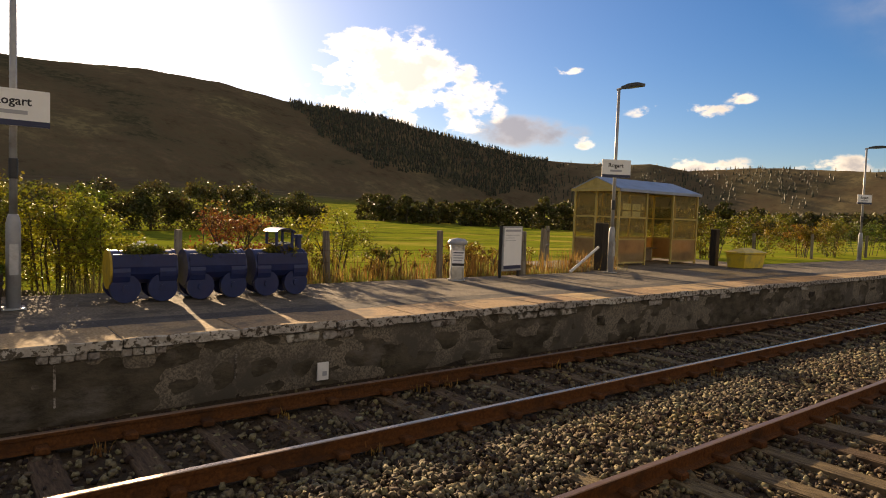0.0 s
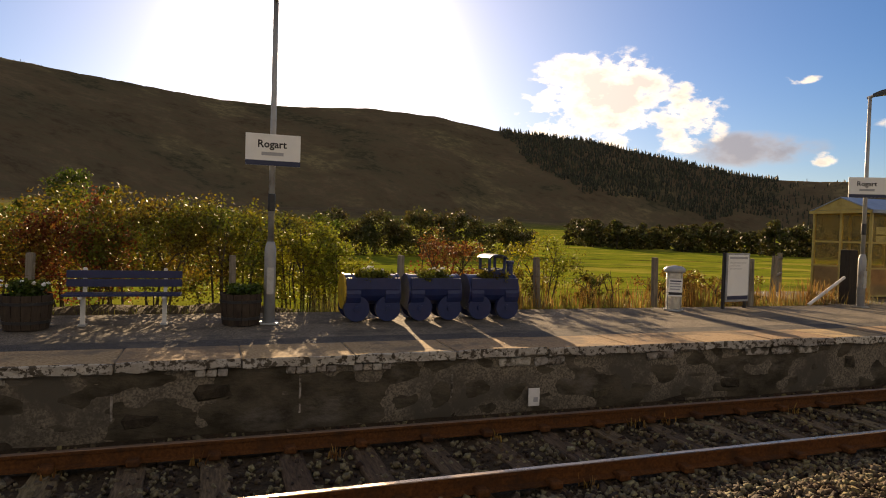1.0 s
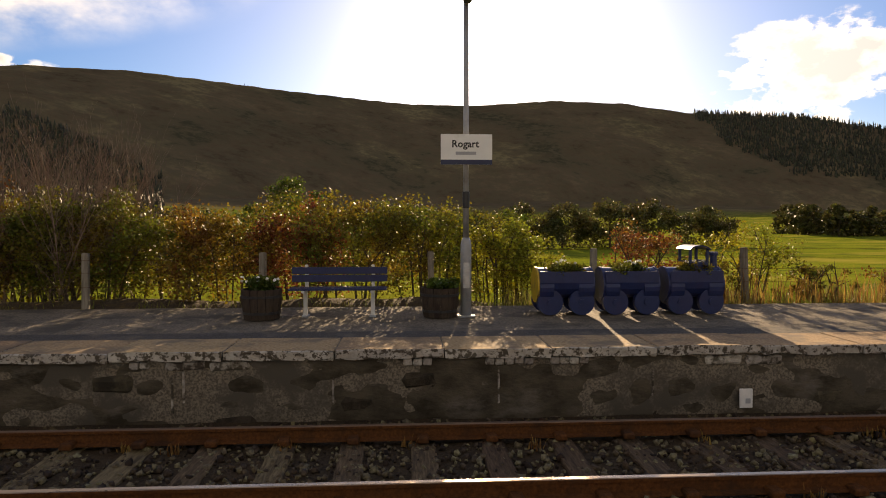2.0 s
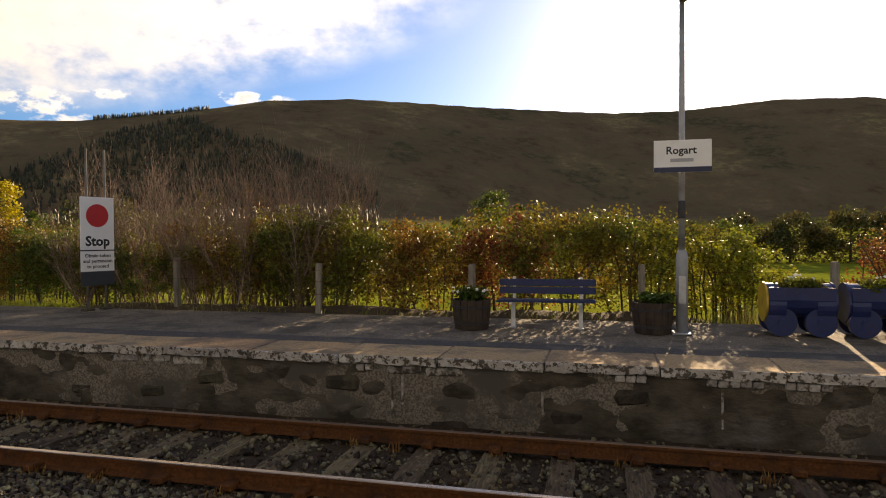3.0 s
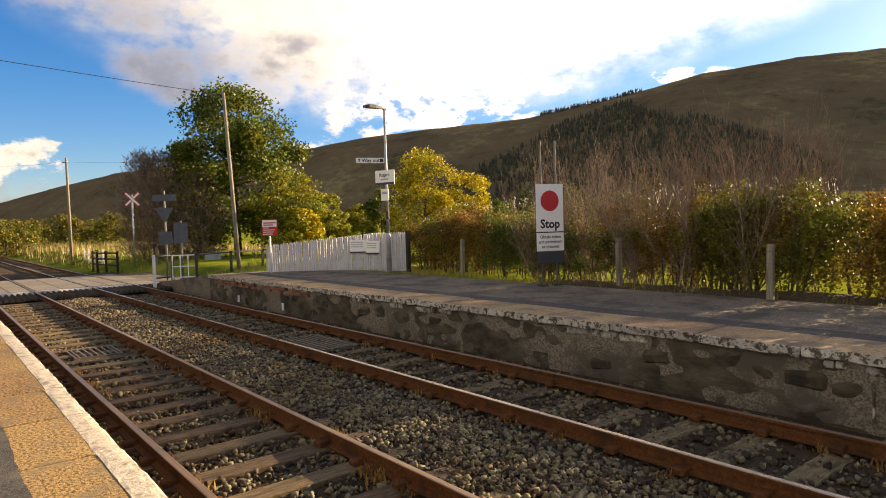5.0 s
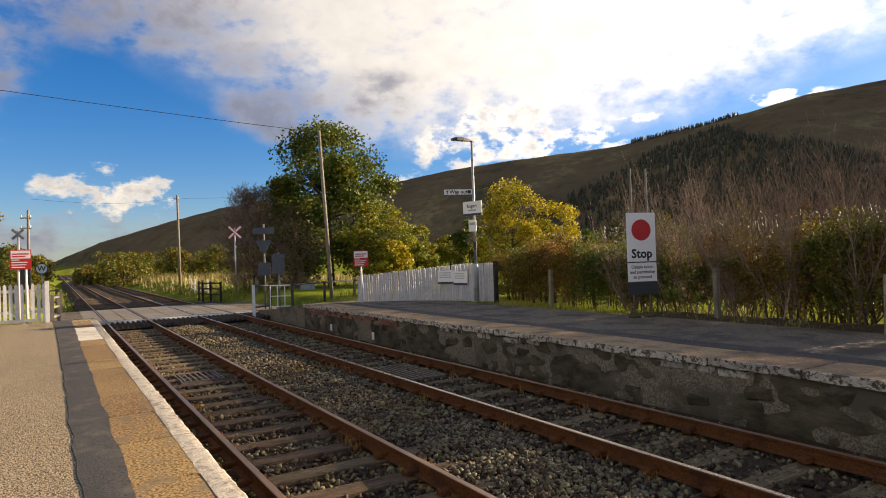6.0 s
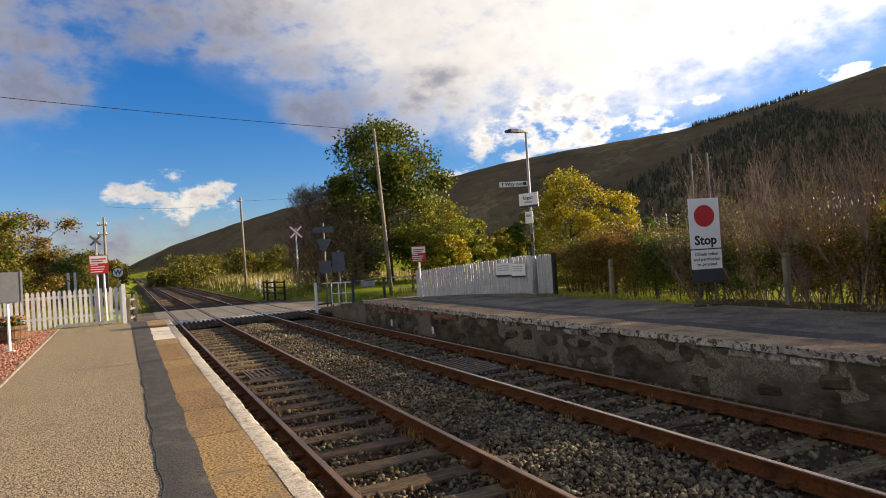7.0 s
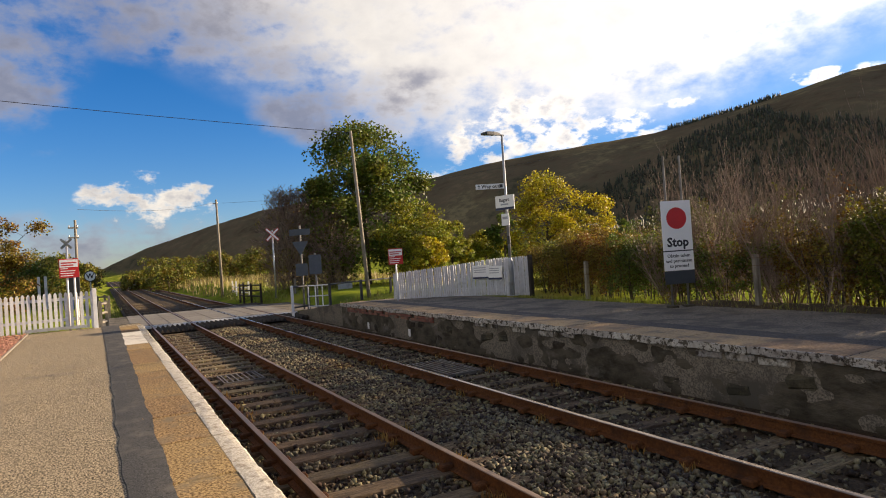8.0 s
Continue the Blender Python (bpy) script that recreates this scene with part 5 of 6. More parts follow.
# shelter
def shelter():
    KH = mat("khaki_yellow_frame", (0.38, 0.29, 0.09), (0.46, 0.35, 0.12), 0.5, scale=8, c=(0.30, 0.22, 0.06), c_scale=3, bump=0.1)
    ROOF = mat("blue_grey_roof_sheet", (0.20, 0.25, 0.34), (0.26, 0.31, 0.40), 0.4, scale=6, c=(0.16, 0.19, 0.25), c_scale=1.5, bump=0.1)
    LOWER = mat("brown_lower_panel", (0.34, 0.22, 0.10), (0.40, 0.27, 0.13), 0.5, scale=8, c=(0.24, 0.15, 0.07), c_scale=2, bump=0.1, trans=0.4)
    pane = bpy.data.materials.new("scratched_tinted_pane")
    pane.use_nodes = True
    nt = pane.node_tree
    bs = nt.nodes["Principled BSDF"]
    bs.inputs["Base Color"].default_value, bs.inputs["Roughness"].default_value = (0.42, 0.36, 0.20, 1), 0.3
    tr = nt.nodes.new("ShaderNodeBsdfTransparent")
    tr.inputs[0].default_value = (0.90, 0.85, 0.66, 1)
    mx = nt.nodes.new("ShaderNodeMixShader")
    no = nt.nodes.new("ShaderNodeTexNoise")
    no.inputs["Scale"].default_value, no.inputs["Detail"].default_value = 5, 8
    mr = nt.nodes.new("ShaderNodeMapRange")
    mr.inputs[1].default_value, mr.inputs[2].default_value, mr.inputs[3].default_value, mr.inputs[4].default_value = 0.3, 0.75, 0.05, 0.28
    nt.links.new(no.outputs["Fac"], mr.inputs[0])
    nt.links.new(mr.outputs[0], mx.inputs[0])
    nt.links.new(bs.outputs[0], mx.inputs[2])
    nt.links.new(tr.outputs[0], mx.inputs[1])
    nt.links.new(mx.outputs[0], nt.nodes["Material Output"].inputs[0])
    x0, x1, y0, y1, e, rg = 17.05, 21.5, 12.6, 14.35, 2.42, 2.80
    t = thing("waiting_shelter", pose(0, 0, 0), "yellow-framed waiting shelter with tinted panes and blue-grey roof", "shelter")

    def post(x, y, top=e):
        part("corner_post", box(B(), x - 0.035, x + 0.035, y - 0.035, y + 0.035, -0.012, top, 0.006), KH, t)

    xs = [x0, x0 + 1.45, x0 + 2.95, x1]
    for x in xs:
        post(x, y0)
        post(x, y1)
    post(x0, (y0 + y1) / 2)
    post(x1, (y0 + y1) / 2)

    def panel(a, b, door=False):
        """Rails, a brown lower panel and panes between two posts."""
        a, b = Vector((*a, 0)), Vector((*b, 0))
        d = b - a
        n = d.length - 0.075
        m = Matrix.Translation((a + b) / 2) @ Matrix.Rotation(math.atan2(d.y, d.x), 4, "Z")
        part("top_rail", box(B(), -n / 2, n / 2, -0.025, 0.025, e - 0.08, e - 0.005, 0, m), KH, t)
        if door:
            return
        for z in (0.06, 0.80, 1.50):
            part("rail_bar", box(B(), -n / 2, n / 2, -0.02, 0.02, z, z + 0.05, 0, m), KH, t)
        part("lower_panel", box(B(), -n / 2, n / 2, -0.008, 0.008, 0.11, 0.80, 0, m), LOWER, t, "brown sheet panel")
        for z0, z1 in ((0.85, 1.50), (1.55, e - 0.08)):
            part("pane", box(B(), -n / 2, n / 2, -0.004, 0.004, z0, z1, 0, m), pane, t, "scratched tinted pane")

    ym = (y0 + y1) / 2
    panel((x0, y0), (x0, ym)), panel((x0, ym), (x0, y1)), panel((x1, y0), (x1, ym)), panel((x1, ym), (x1, y1))
    for i, (a, b) in enumerate(zip(xs, xs[1:])):
        panel((a, y0), (b, y0), i == 1)
        panel((a, y1), (b, y1))
    # hipped roof with gable ends
    o = 0.10
    v, f = [], []
    for s, yy in ((0, y0 - o), (1, y1 + o)):
        k = len(v)
        v += [(x0 - o, yy, e + 0.0), (x1 + o, yy, e + 0.0), (x1 + o - 0.35, ym, rg), (x0 - o, ym, rg)]
    raw("roof_sheet", v, [(0, 1, 2, 3), (7, 6, 5, 4), (1, 5, 6)], ROOF, t, "blue-grey roof sheet").modifiers.new("thick", "SOLIDIFY").thickness = 0.03
    raw("gable", [(x0 - 0.04, y0 - o + 0.04, e + 0.01), (x0 - 0.04, y1 + o - 0.04, e + 0.01), (x0 - 0.04, ym, rg - 0.04)], [(0, 1, 2)], KH, t, "yellow gable panel").modifiers.new("thick", "SOLIDIFY").thickness = 0.03
    part("fascia", box(B(), x0 - o, x1 + o, y0 - o - 0.02, y0 - o + 0.01, e - 0.09, e + 0.0), ROOF, t)
    part("end_fascia", box(B(), x0 - o - 0.02, x0 - o + 0.01, y0 - o + 0.012, y1 + o, e - 0.09, e), KH, t)
    seat = part("seat", box(B(), x0 + 0.3, x1 - 0.3, y1 - 0.45, y1 - 0.08, 0.42, 0.46, 0.006), WOOD_GREY, t, "plain bench seat")
    for x in (x0 + 0.6, x1 - 0.6):
        part("bracket", box(B(), x - 0.03, x + 0.03, y1 - 0.4, y1 - 0.1, -0.01, 0.42), GREY_PAINT, seat)
    for x, z in ((x0 + 0.42, 1.86), (x0 + 0.92, 1.86), (x0 + 0.42, 1.62), (x0 + 0.92, 1.62)):
        s = part("paper_notice", box(B(), x - 0.21, x + 0.21, y0 + 0.006, y0 + 0.012, z - 0.1, z + 0.1), SIGN_WHITE, t, "white paper notice behind the pane")


shelter()


def timber_post(x, y, w, h, material, label, group="", lean=(0, 0), d=None):
    t = thing("timber_post", pose(x, y, 0, lean[0], lean[1], R.uniform(-6, 6)), label, "post", group)
    d = d or w
    part("stump", box(B(), -w / 2, w / 2, -d / 2, d / 2, -0.35, h, 0.012), material, t)
    part("weathered_top", box(B(), -w / 2 + 0.006, w / 2 - 0.006, -d / 2 + 0.006, d / 2 - 0.006, h, h + 0.012), WOOD_GREY, t)
    return t


timber_post(15.15, 11.72, 0.27, 1.32, WOOD_DARK, "thick black-stained timber post beside the shelter", "black posts")
timber_post(21.3, 11.75, 0.22, 1.22, WOOD_DARK, "thick black-stained timber post beside the shelter", "black posts")
stick = thing("leaning_rail", pose(0, 0, 0), "pale sloping timber rail leaning on a post", "timber rail")
part("rail_length", tube(B(), (13.75, 11.62, -0.02), (14.78, 11.52, 0.66), 0.04, 0.035, 10), PAINT_WHITE, stick)

grit = thing("grit_bin", pose(21.5, 10.75, 0, 0, 0, -4) @ Matrix.Diagonal((0.70, 0.8, 1, 1)), "yellow plastic grit bin with a hipped lid", "grit bin")
YEL = mat("yellow_moulded_plastic", (0.66, 0.47, 0.04), (0.58, 0.40, 0.04), 0.45, scale=8, c=(0.35, 0.28, 0.06), c_scale=3, bump=0.1)
v = [(-0.78, -0.36, 0), (0.78, -0.36, 0), (0.78, 0.36, 0), (-0.78, 0.36, 0), (-0.86, -0.42, 0.46), (0.86, -0.42, 0.46), (0.86, 0.42, 0.46), (-0.86, 0.42, 0.46)]
raw("tub", v, [(3, 2, 1, 0), (0, 1, 5, 4), (1, 2, 6, 5), (2, 3, 7, 6), (3, 0, 4, 7), (4, 5, 6, 7)], YEL, grit)
v = [(-0.92, -0.47, 0.47), (0.92, -0.47, 0.47), (0.92, 0.47, 0.47), (-0.92, 0.47, 0.47), (-0.92, -0.47, 0.51), (0.92, -0.47, 0.51), (0.92, 0.47, 0.51), (-0.92, 0.47, 0.51), (-0.35, 0, 0.66), (0.35, 0, 0.66)]
raw("lid", v, [(3, 2, 1, 0), (0, 1, 5, 4), (1, 2, 6, 5), (2, 3, 7, 6), (3, 0, 4, 7), (4, 5, 9, 8), (5, 6, 9), (6, 7, 8, 9), (7, 4, 8)], YEL, grit, "hipped lid")

# fence behind the far platform
wf = thing("wire_fence", pose(0, 0, 0), "post and wire fence along the back of the platform", "fence")
FP = [(-21, 14.2, 1.0), (-15.4, 12.95, 1.05), (-8.95, 12.05, 1.1), (-5.45, 11.6, 1.0), (-2.4, 11.6, 1.0), (0.6, 11.75, 1.0), (3.62, 11.85, 1.05), (6.65, 12.0, 1.05), (9.39, 11.75, 1.1), (11.84, 11.5, 1.12),
      (14.3, 13.2, 1.15), (16.2, 14.75, 1.2), (24.5, 14.6, 1.1), (29, 14.2, 1.1), (34, 13.8, 1.1), (40, 13.5, 1.1)]
for x, y, h in FP:
    p = part("fence_post", box(B(), -0.055, 0.055, -0.055, 0.055, -0.4, h, 0.01), WOOD_GREY, wf, "weathered square timber post")
    p.matrix_basis = pose(x, y, -0.05, R.uniform(-2, 2), R.uniform(-2, 2), R.uniform(-8, 8))
for z in (0.35, 0.6, 0.82, 0.98):
    for (xa, ya, ha), (xb, yb, hb) in zip(FP, FP[1:]):
        part("wire", tube(B(), (xa, ya - 0.06, z), (xb, yb - 0.06, z), 0.0025, None, 4, False), RUST, wf)

tf = thing("field_rail", pose(0, 0, 0), "weathered timber rails between fence posts", "fence")
for z in (0.55, 1.0):
    part("fence_rail", tube(B(), (14.3, 13.14, z), (16.2, 14.69, z), 0.04, None, 7), WOOD_GREY, tf)

# ---- near side and crossing ----
PICK = picket_mesh("picket", 0.083, 1.10, 0.022, 0.05, PAINT_WHITE)
pf = thing("picket_fence", pose(0, 0, 0), "white picket fence closing the near platform end", "fence")
for i in range(57):
    shared("picket", PICK, pose(-22.1, -0.32 - 0.134 * i, 0.02 + R.uniform(-0.008, 0.008), R.uniform(-0.7, 0.7), 0, 90 + R.uniform(-1.5, 1.5)), pf)
for z in (0.28, 0.88):
    part("cross_rail", box(B(), -22.17, -22.115, -8.0, -0.26, z, z + 0.08, 0.004), PAINT_WHITE, pf)
part("gate_post", box(B(), -22.16, -22.05, -0.30, -0.19, -0.02, 1.18, 0.006), PAINT_WHITE, pf)
part("kick_board", box(B(), -22.06, -22.03, -2.05, -0.45, 0.03, 0.12, 0.004), GREY_PAINT, pf)

sb = thing("station_sign_back", pose(-16.23, -2.36, 0), "blank grey back of a platform sign on a white post", "sign")
part("post", lathe(B(), [(0.1, -0.005), (0.1, 0.02), (0.03, 0.03), (0.027, 1.05)], 14), PAINT_WHITE, sb, "", True)
part("panel", box(B(), 0.0, 0.05, -1.15, 0.24, 1.02, 1.66, 0.01, pose(0, 0, 0, 0, 0, 8)), SIGN_BACK, sb, "grey sheet metal panel")
part("edge_frame", box(B(), -0.01, 0.06, 0.242, 0.28, 1.0, 1.68, 0.004, pose(0, 0, 0, 0, 0, 8)), GALV, sb)


def telegraph_pole(base, top, r, label, arms=0, steps=False):
    t = thing("telegraph_pole", pose(*base), label, "telegraph pole", "telegraph poles")
    d = Vector(top) - Vector(base)
    part("shaft", tube(B(), (0, 0, -0.5), d, r, r * 0.7, 14), BARK if not steps else WOOD_GREY, t, "", True)
    for k in range(arms):
        z = d.z - 0.35 - 0.45 * k
        q = d * (z / d.z)
        arm = part("cross_arm", box(B(), q.x - 0.05, q.x + 0.05, q.y - 0.30, q.y + 0.12, z - 0.03, z + 0.03), WOOD_GREY, t)
        for y in (-0.25, 0.08):
            part("insulator", tube(B(), (q.x, q.y + y, z + 0.03), (q.x, q.y + y, z + 0.12), 0.028, None, 8), SIGN_WHITE, arm)
    return t


# steps picks the pale timber: sunlight on this pole goes into its colour
telegraph_pole((-28.0, 10.78, -0.45), (-28.3, 10.47, 7.5), 0.095, "leaning telegraph pole beside the crossing, sunlight in its pale colour", 0, True)
telegraph_pole((-57.5, 8.85, -0.6), (-57.5, 8.80, 7.5), 0.12, "tall pale telegraph pole beyond the crossing", 1, True)
telegraph_pole((-34.0, -1.05, -0.5), (-34.0, -1.0, 4.2), 0.075, "grey telegraph pole behind the picket fence", 2, True)
wires = thing("overhead_wire", pose(0, 0, 0), "thin dark overhead wire hung from a pole", "cable")


def wire(p, q, sag, r=0.012):
    bm = B()
    pts = [Vector(p).lerp(Vector(q), i / 24) - Vector((0, 0, sag * 4 * (i / 24) * (1 - i / 24))) for i in range(25)]
    for a, b in zip(pts, pts[1:]):
        tube(bm, a, b, r, None, 5, False)
    part("strand", bm, BLACK_PAINT, wires)


wire((-28.3, 10.47, 7.42), (-27.5, -26, 10.2), 0.35)
wire((-57.5, 8.4, 7.2), (-34.0, -0.9, 4.7), 0.3, 0.008)
wire((-57.5, 9.2, 7.2), (-30.0, 24.0, 6.8), 0.5, 0.008)


def crossbuck(x, y, top, base, label, reverse=False, turn=80, k=1.0):
    t = thing("crossbuck_sign", pose(x, y, base, 0, 0, turn), label, "crossing sign")
    h = top - base
    part("post", lathe(B(), [(0.05, -0.2), (0.045, h)], 12), GALV, t, "", True)
    for a in (-45, 45):
        m = pose(0, -0.06 - (0.012 if a > 0 else 0), h - 0.25 * k, 0, a, 0) @ Matrix.Diagonal((k, 1, k, 1))
        b = part("blade", box(B(), -0.5, 0.5, -0.006, 0.006, -0.085, 0.085, 0, m), SIGN_BACK if reverse else SIGN_RED, t, "red-edged cross blade" if not reverse else "grey cross blade")
        if not reverse:
            part("white_centre", box(B(), -0.47, 0.47, -0.0095, -0.0065, -0.05, 0.05, 0, m), SIGN_WHITE, b)
    return t


crossbuck(-39.0, 9.07, 3.65, -0.2, "red and white crossbuck sign on a steel post")
crossbuck(-30.5, -1.25, 3.1, -0.5, "grey back of a crossbuck sign with warning lamps", True, 85, 0.55)
cb = thing("crossing_light", pose(-30.5, -1.1, -0.5, 0, 0, 85), "dark crossing signal box with lamps on a post", "signal")
part("post", lathe(B(), [(0.05, 0), (0.05, 2.3)], 12, (0.12, 0, 0)), PAINT_WHITE, cb, "", True)
part("lamp_box", box(B(), -0.2, 0.25, -0.12, 0.08, 1.3, 2.35, 0.02), BLACK_PAINT, cb)
for z in (1.6, 2.05):
    part("lamp_hood", tube(B(), (0.02, -0.12, z), (0.02, -0.22, z), 0.11, 0.12, 14), BLACK_PAINT, cb)
part("blue_box", box(B(), -0.35, -0.02, -0.1, 0.1, 0.75, 1.2, 0.02), mat("blue_plastic_box", (0.02, 0.06, 0.22), (0.03, 0.08, 0.26), 0.4, bump=0), cb, "small blue equipment box")
wm = thing("whistle_board", pose(-46, -0.73, -0.8), "round white whistle board on a short post", "sign")
part("post", lathe(B(), [(0.04, 0), (0.04, 2.4)], 10), GALV, wm)
bm = B()
tube(bm, (0.05, 0, 2.45), (0.08, 0, 2.45), 0.29, None, 28)
wd = part("disc", bm, SIGN_WHITE, wm, "white disc with black rim")
bm = B()
tube(bm, (0.04, 0, 2.45), (0.07, 0, 2.45), 0.34, None, 28)
part("rim", bm, BLACK_PAINT, wm)
text(wd, "W", 0.42, pose(0.083, 0, 2.45, 90, 0, 90), SIGN_INK)


def road_sign(x, y, base, top, shapes, label):
    t = thing("road_sign", pose(x, y, base, 0, 0, -8), label, "road sign", "road signs")
    part("post", lathe(B(), [(0.045, -0.2), (0.045, top - base)], 12), DULL_STEEL, t, "", True)
    for kind, z, w, h in shapes:
        z -= base
        if kind == "tri":
            raw("triangle_plate", [(-w / 2, -0.06, z + h / 2), (w / 2, -0.06, z + h / 2), (0, -0.06, z - h / 2)], [(0, 1, 2)], SIGN_DARK_BACK, t, "grey back of a triangular plate").modifiers.new("thick", "SOLIDIFY").thickness = 0.01
        else:
            part("plate", box(B(), -w / 2, w / 2, -0.065, -0.055, z - h / 2, z + h / 2, 0.01, pose(0, 0, 0, 0, 0, 0)), SIGN_DARK_BACK, t, "grey back of a sign plate")
    return t


road_sign(-28.95, 7.98, -0.35, 3.25, (("box", 2.95, 0.95, 0.28), ("tri", 2.2, 0.75, 0.65), ("box", 1.25, 0.55, 0.55)), "grey backs of road signs on a tall post").rotation_euler = (0, 0, radians(60))
road_sign(-27.9, 8.3, -0.35, 1.95, (("box", 1.45, 0.55, 0.85),), "grey back of a small road sign").rotation_euler = (0, 0, radians(60))

rl = thing("black_railing", pose(0, 0, 0), "black metal railing beside the crossing", "railing")
RP = [(-27.0, 6.95), (-27.4, 7.75), (-26.6, 8.45), (-27.9, 10.35), (-28.6, 12.1), (-27.3, 13.6)]
for i, (x, y) in enumerate(RP):
    part("railing_post", box(B(), x - 0.05, x + 0.05, y - 0.05, y + 0.05, -0.9, 0.62, 0.006), PAINT_WHITE if i == 0 else BLACK_PAINT, rl)
for k, (a, b) in enumerate(zip(RP, RP[1:])):
    if k == 1:
        continue
    for z in (0.56,) if k else (0.56, -0.3):
        part("railing_bar", tube(B(), (*a, z), (*b, z), 0.035, None, 10), BLACK_PAINT, rl)
wg = thing("wicket_gate", pose(-27.0, 8.1, -0.45, 0, 0, 62), "small white tubular wicket gate", "gate")
for a, b in (((-0.45, 0), (-0.45, 1.0)), ((0.45, 0), (0.45, 1.0)), ((-0.45, 1.0), (0.45, 1.0)), ((-0.45, 0.55), (0.45, 0.55)), ((-0.45, 0.12), (0.45, 0.12)), ((-0.15, 0.12), (-0.15, 1.0)), ((0.15, 0.12), (0.15, 1.0))):
    part("tube_bar", tube(B(), (a[0], 0, a[1]), (b[0], 0, b[1]), 0.022, None, 8), PAINT_WHITE, wg)


def timber_fence(pts, h, material, label, rails=3):
    t = thing("timber_fence", pose(0, 0, 0), label, "fence", "timber fences")
    for x, y, z in pts:
        part("fence_post", box(B(), x - 0.06, x + 0.06, y - 0.06, y + 0.06, z - 0.3, z + h, 0.01), material, t)
    for a, b in zip(pts, pts[1:]):
        for k in range(rails):
            dz = h * (0.35 + 0.28 * k)
            part("fence_rail", tube(B(), (a[0], a[1], a[2] + dz), (b[0], b[1], b[2] + dz), 0.045, None, 6), material, t)


timber_fence([(-41, 8.6, -0.75), (-43, 8.4, -0.75), (-45, 8.3, -0.8), (-47.5, 8.5, -0.8), (-50, 9.2, -0.8)], 1.25, WOOD_DARK, "dark timber fence beyond the crossing")
timber_fence([(-40, 10.5, -0.6), (-44, 12.2, -0.7), (-50, 13.5, -0.8), (-58, 14, -0.9)], 1.25, WOOD_GREY, "grey timber fence along the lane")
timber_fence([(-50, 9.6, -0.8), (-54, 9.4, -0.8), (-58, 9.8, -0.8)], 1.3, PAINT_WHITE, "white timber gate fence beyond the crossing", 2)
timber_fence([(-26.2, -0.15, -0.55), (-28.2, 0.05, -0.6)], 1.2, WOOD_GREY, "grey timber gate fence beside the ramp")
timber_fence([(-39.5, 0.2, -0.7), (-42.5, 0.0, -0.7), (-46, -0.4, -0.8)], 1.2, WOOD_GREY, "grey timber fence beside the line")
mk = thing("marker_posts", pose(-44, -3.2, -0.8), "pair of white marker posts beside the line", "marker post")
for y in (-0.12, 0.22):
    part("marker", box(B(), -0.04, 0.04, y - 0.07, y + 0.07, 0, 2.6, 0.01), PAINT_WHITE, mk)
gb = thing("equipment_box", pose(-37.5, 12.9, -0.55), "small grey equipment sign in the grass", "sign")
part("plate", box(B(), -0.02, 0.02, -0.45, 0.45, 0.25, 0.75, 0.01), GREY_PAINT, gb)
part("stake", box(B(), -0.03, 0.03, -0.04, 0.04, -0.2, 0.25), GREY_PAINT, gb)

# ---- growing things ----
def tree_frame(rr, height, r, spread, limbs, lean=0.0):
    """Trunk and tapering limbs; gives the mesh and the limb ends."""
    bm = B()
    ends = []
    p = Vector((0, 0, -0.3))
    top = Vector((lean, 0, height * 0.55))
    tube(bm, p, top * 0.5, r, r * 0.78, 10, False)
    tube(bm, top * 0.5, top, r * 0.78, r * 0.5, 10, False)
    for i in range(limbs):
        a = 6.283 * i / limbs + rr.uniform(-0.4, 0.4)
        k = rr.uniform(0.35, 1.0)
        s = top * k
        e = s + Vector((math.cos(a) * spread * rr.uniform(0.5, 0.95), math.sin(a) * spread * rr.uniform(0.5, 0.95), height * rr.uniform(0.08, 0.34)))
        mid = s.lerp(e, 0.5) + Vector((0, 0, -0.04 * height))
        rad = r * 0.42 * (1.1 - 0.5 * k)
        tube(bm, s, mid, rad, rad * 0.7, 7, False)
        tube(bm, mid, e, rad * 0.7, rad * 0.25, 6, False)
        ends.append(e)
        for _ in range(3):
            q = mid.lerp(e, rr.random()) + Vector((0, 0, 0))
            e2 = q + Vector((rr.uniform(-1, 1) * spread * 0.35, rr.uniform(-1, 1) * spread * 0.35, rr.uniform(-0.04, 0.08) * height))
            tube(bm, q, e2, rad * 0.4, rad * 0.12, 5, False)
            ends.append(e2)
    return bm, ends


def tree(name, m, height, spread, leaf, clumps, per, size, label, seed, category="tree", group="", low=0.35, lean=0.0, trunk=0.12, build_only=False):
    rr = random.Random(seed)
    t = thing(name, m, label, category, group)
    bm, ends = tree_frame(rr, height, trunk, spread, 9, lean)
    part("trunk", bm, BARK, t, "", True)
    v, f = [], []
    for i in range(clumps):
        a, z = rr.uniform(0, 6.283), low + (1 - low) * rr.random() ** 1.15
        rel = (z - low) / (1 - low)
        rad = spread * math.sqrt(max(0.05, 1 - (rel * 1.05 - 0.35) ** 2 / 0.55)) * rr.uniform(0.35, 0.95)
        c = ends[i % len(ends)] if i % 3 == 0 else Vector((math.cos(a) * rad + lean * z, math.sin(a) * rad, z * height * 0.93))
        k = spread * rr.uniform(0.18, 0.34)
        leaves(v, f, c, (k, k, k * 0.7), per, size, rr, 0.25)
    leafage("crown", v, leaf, t, "uneven leafy crown")
    return t


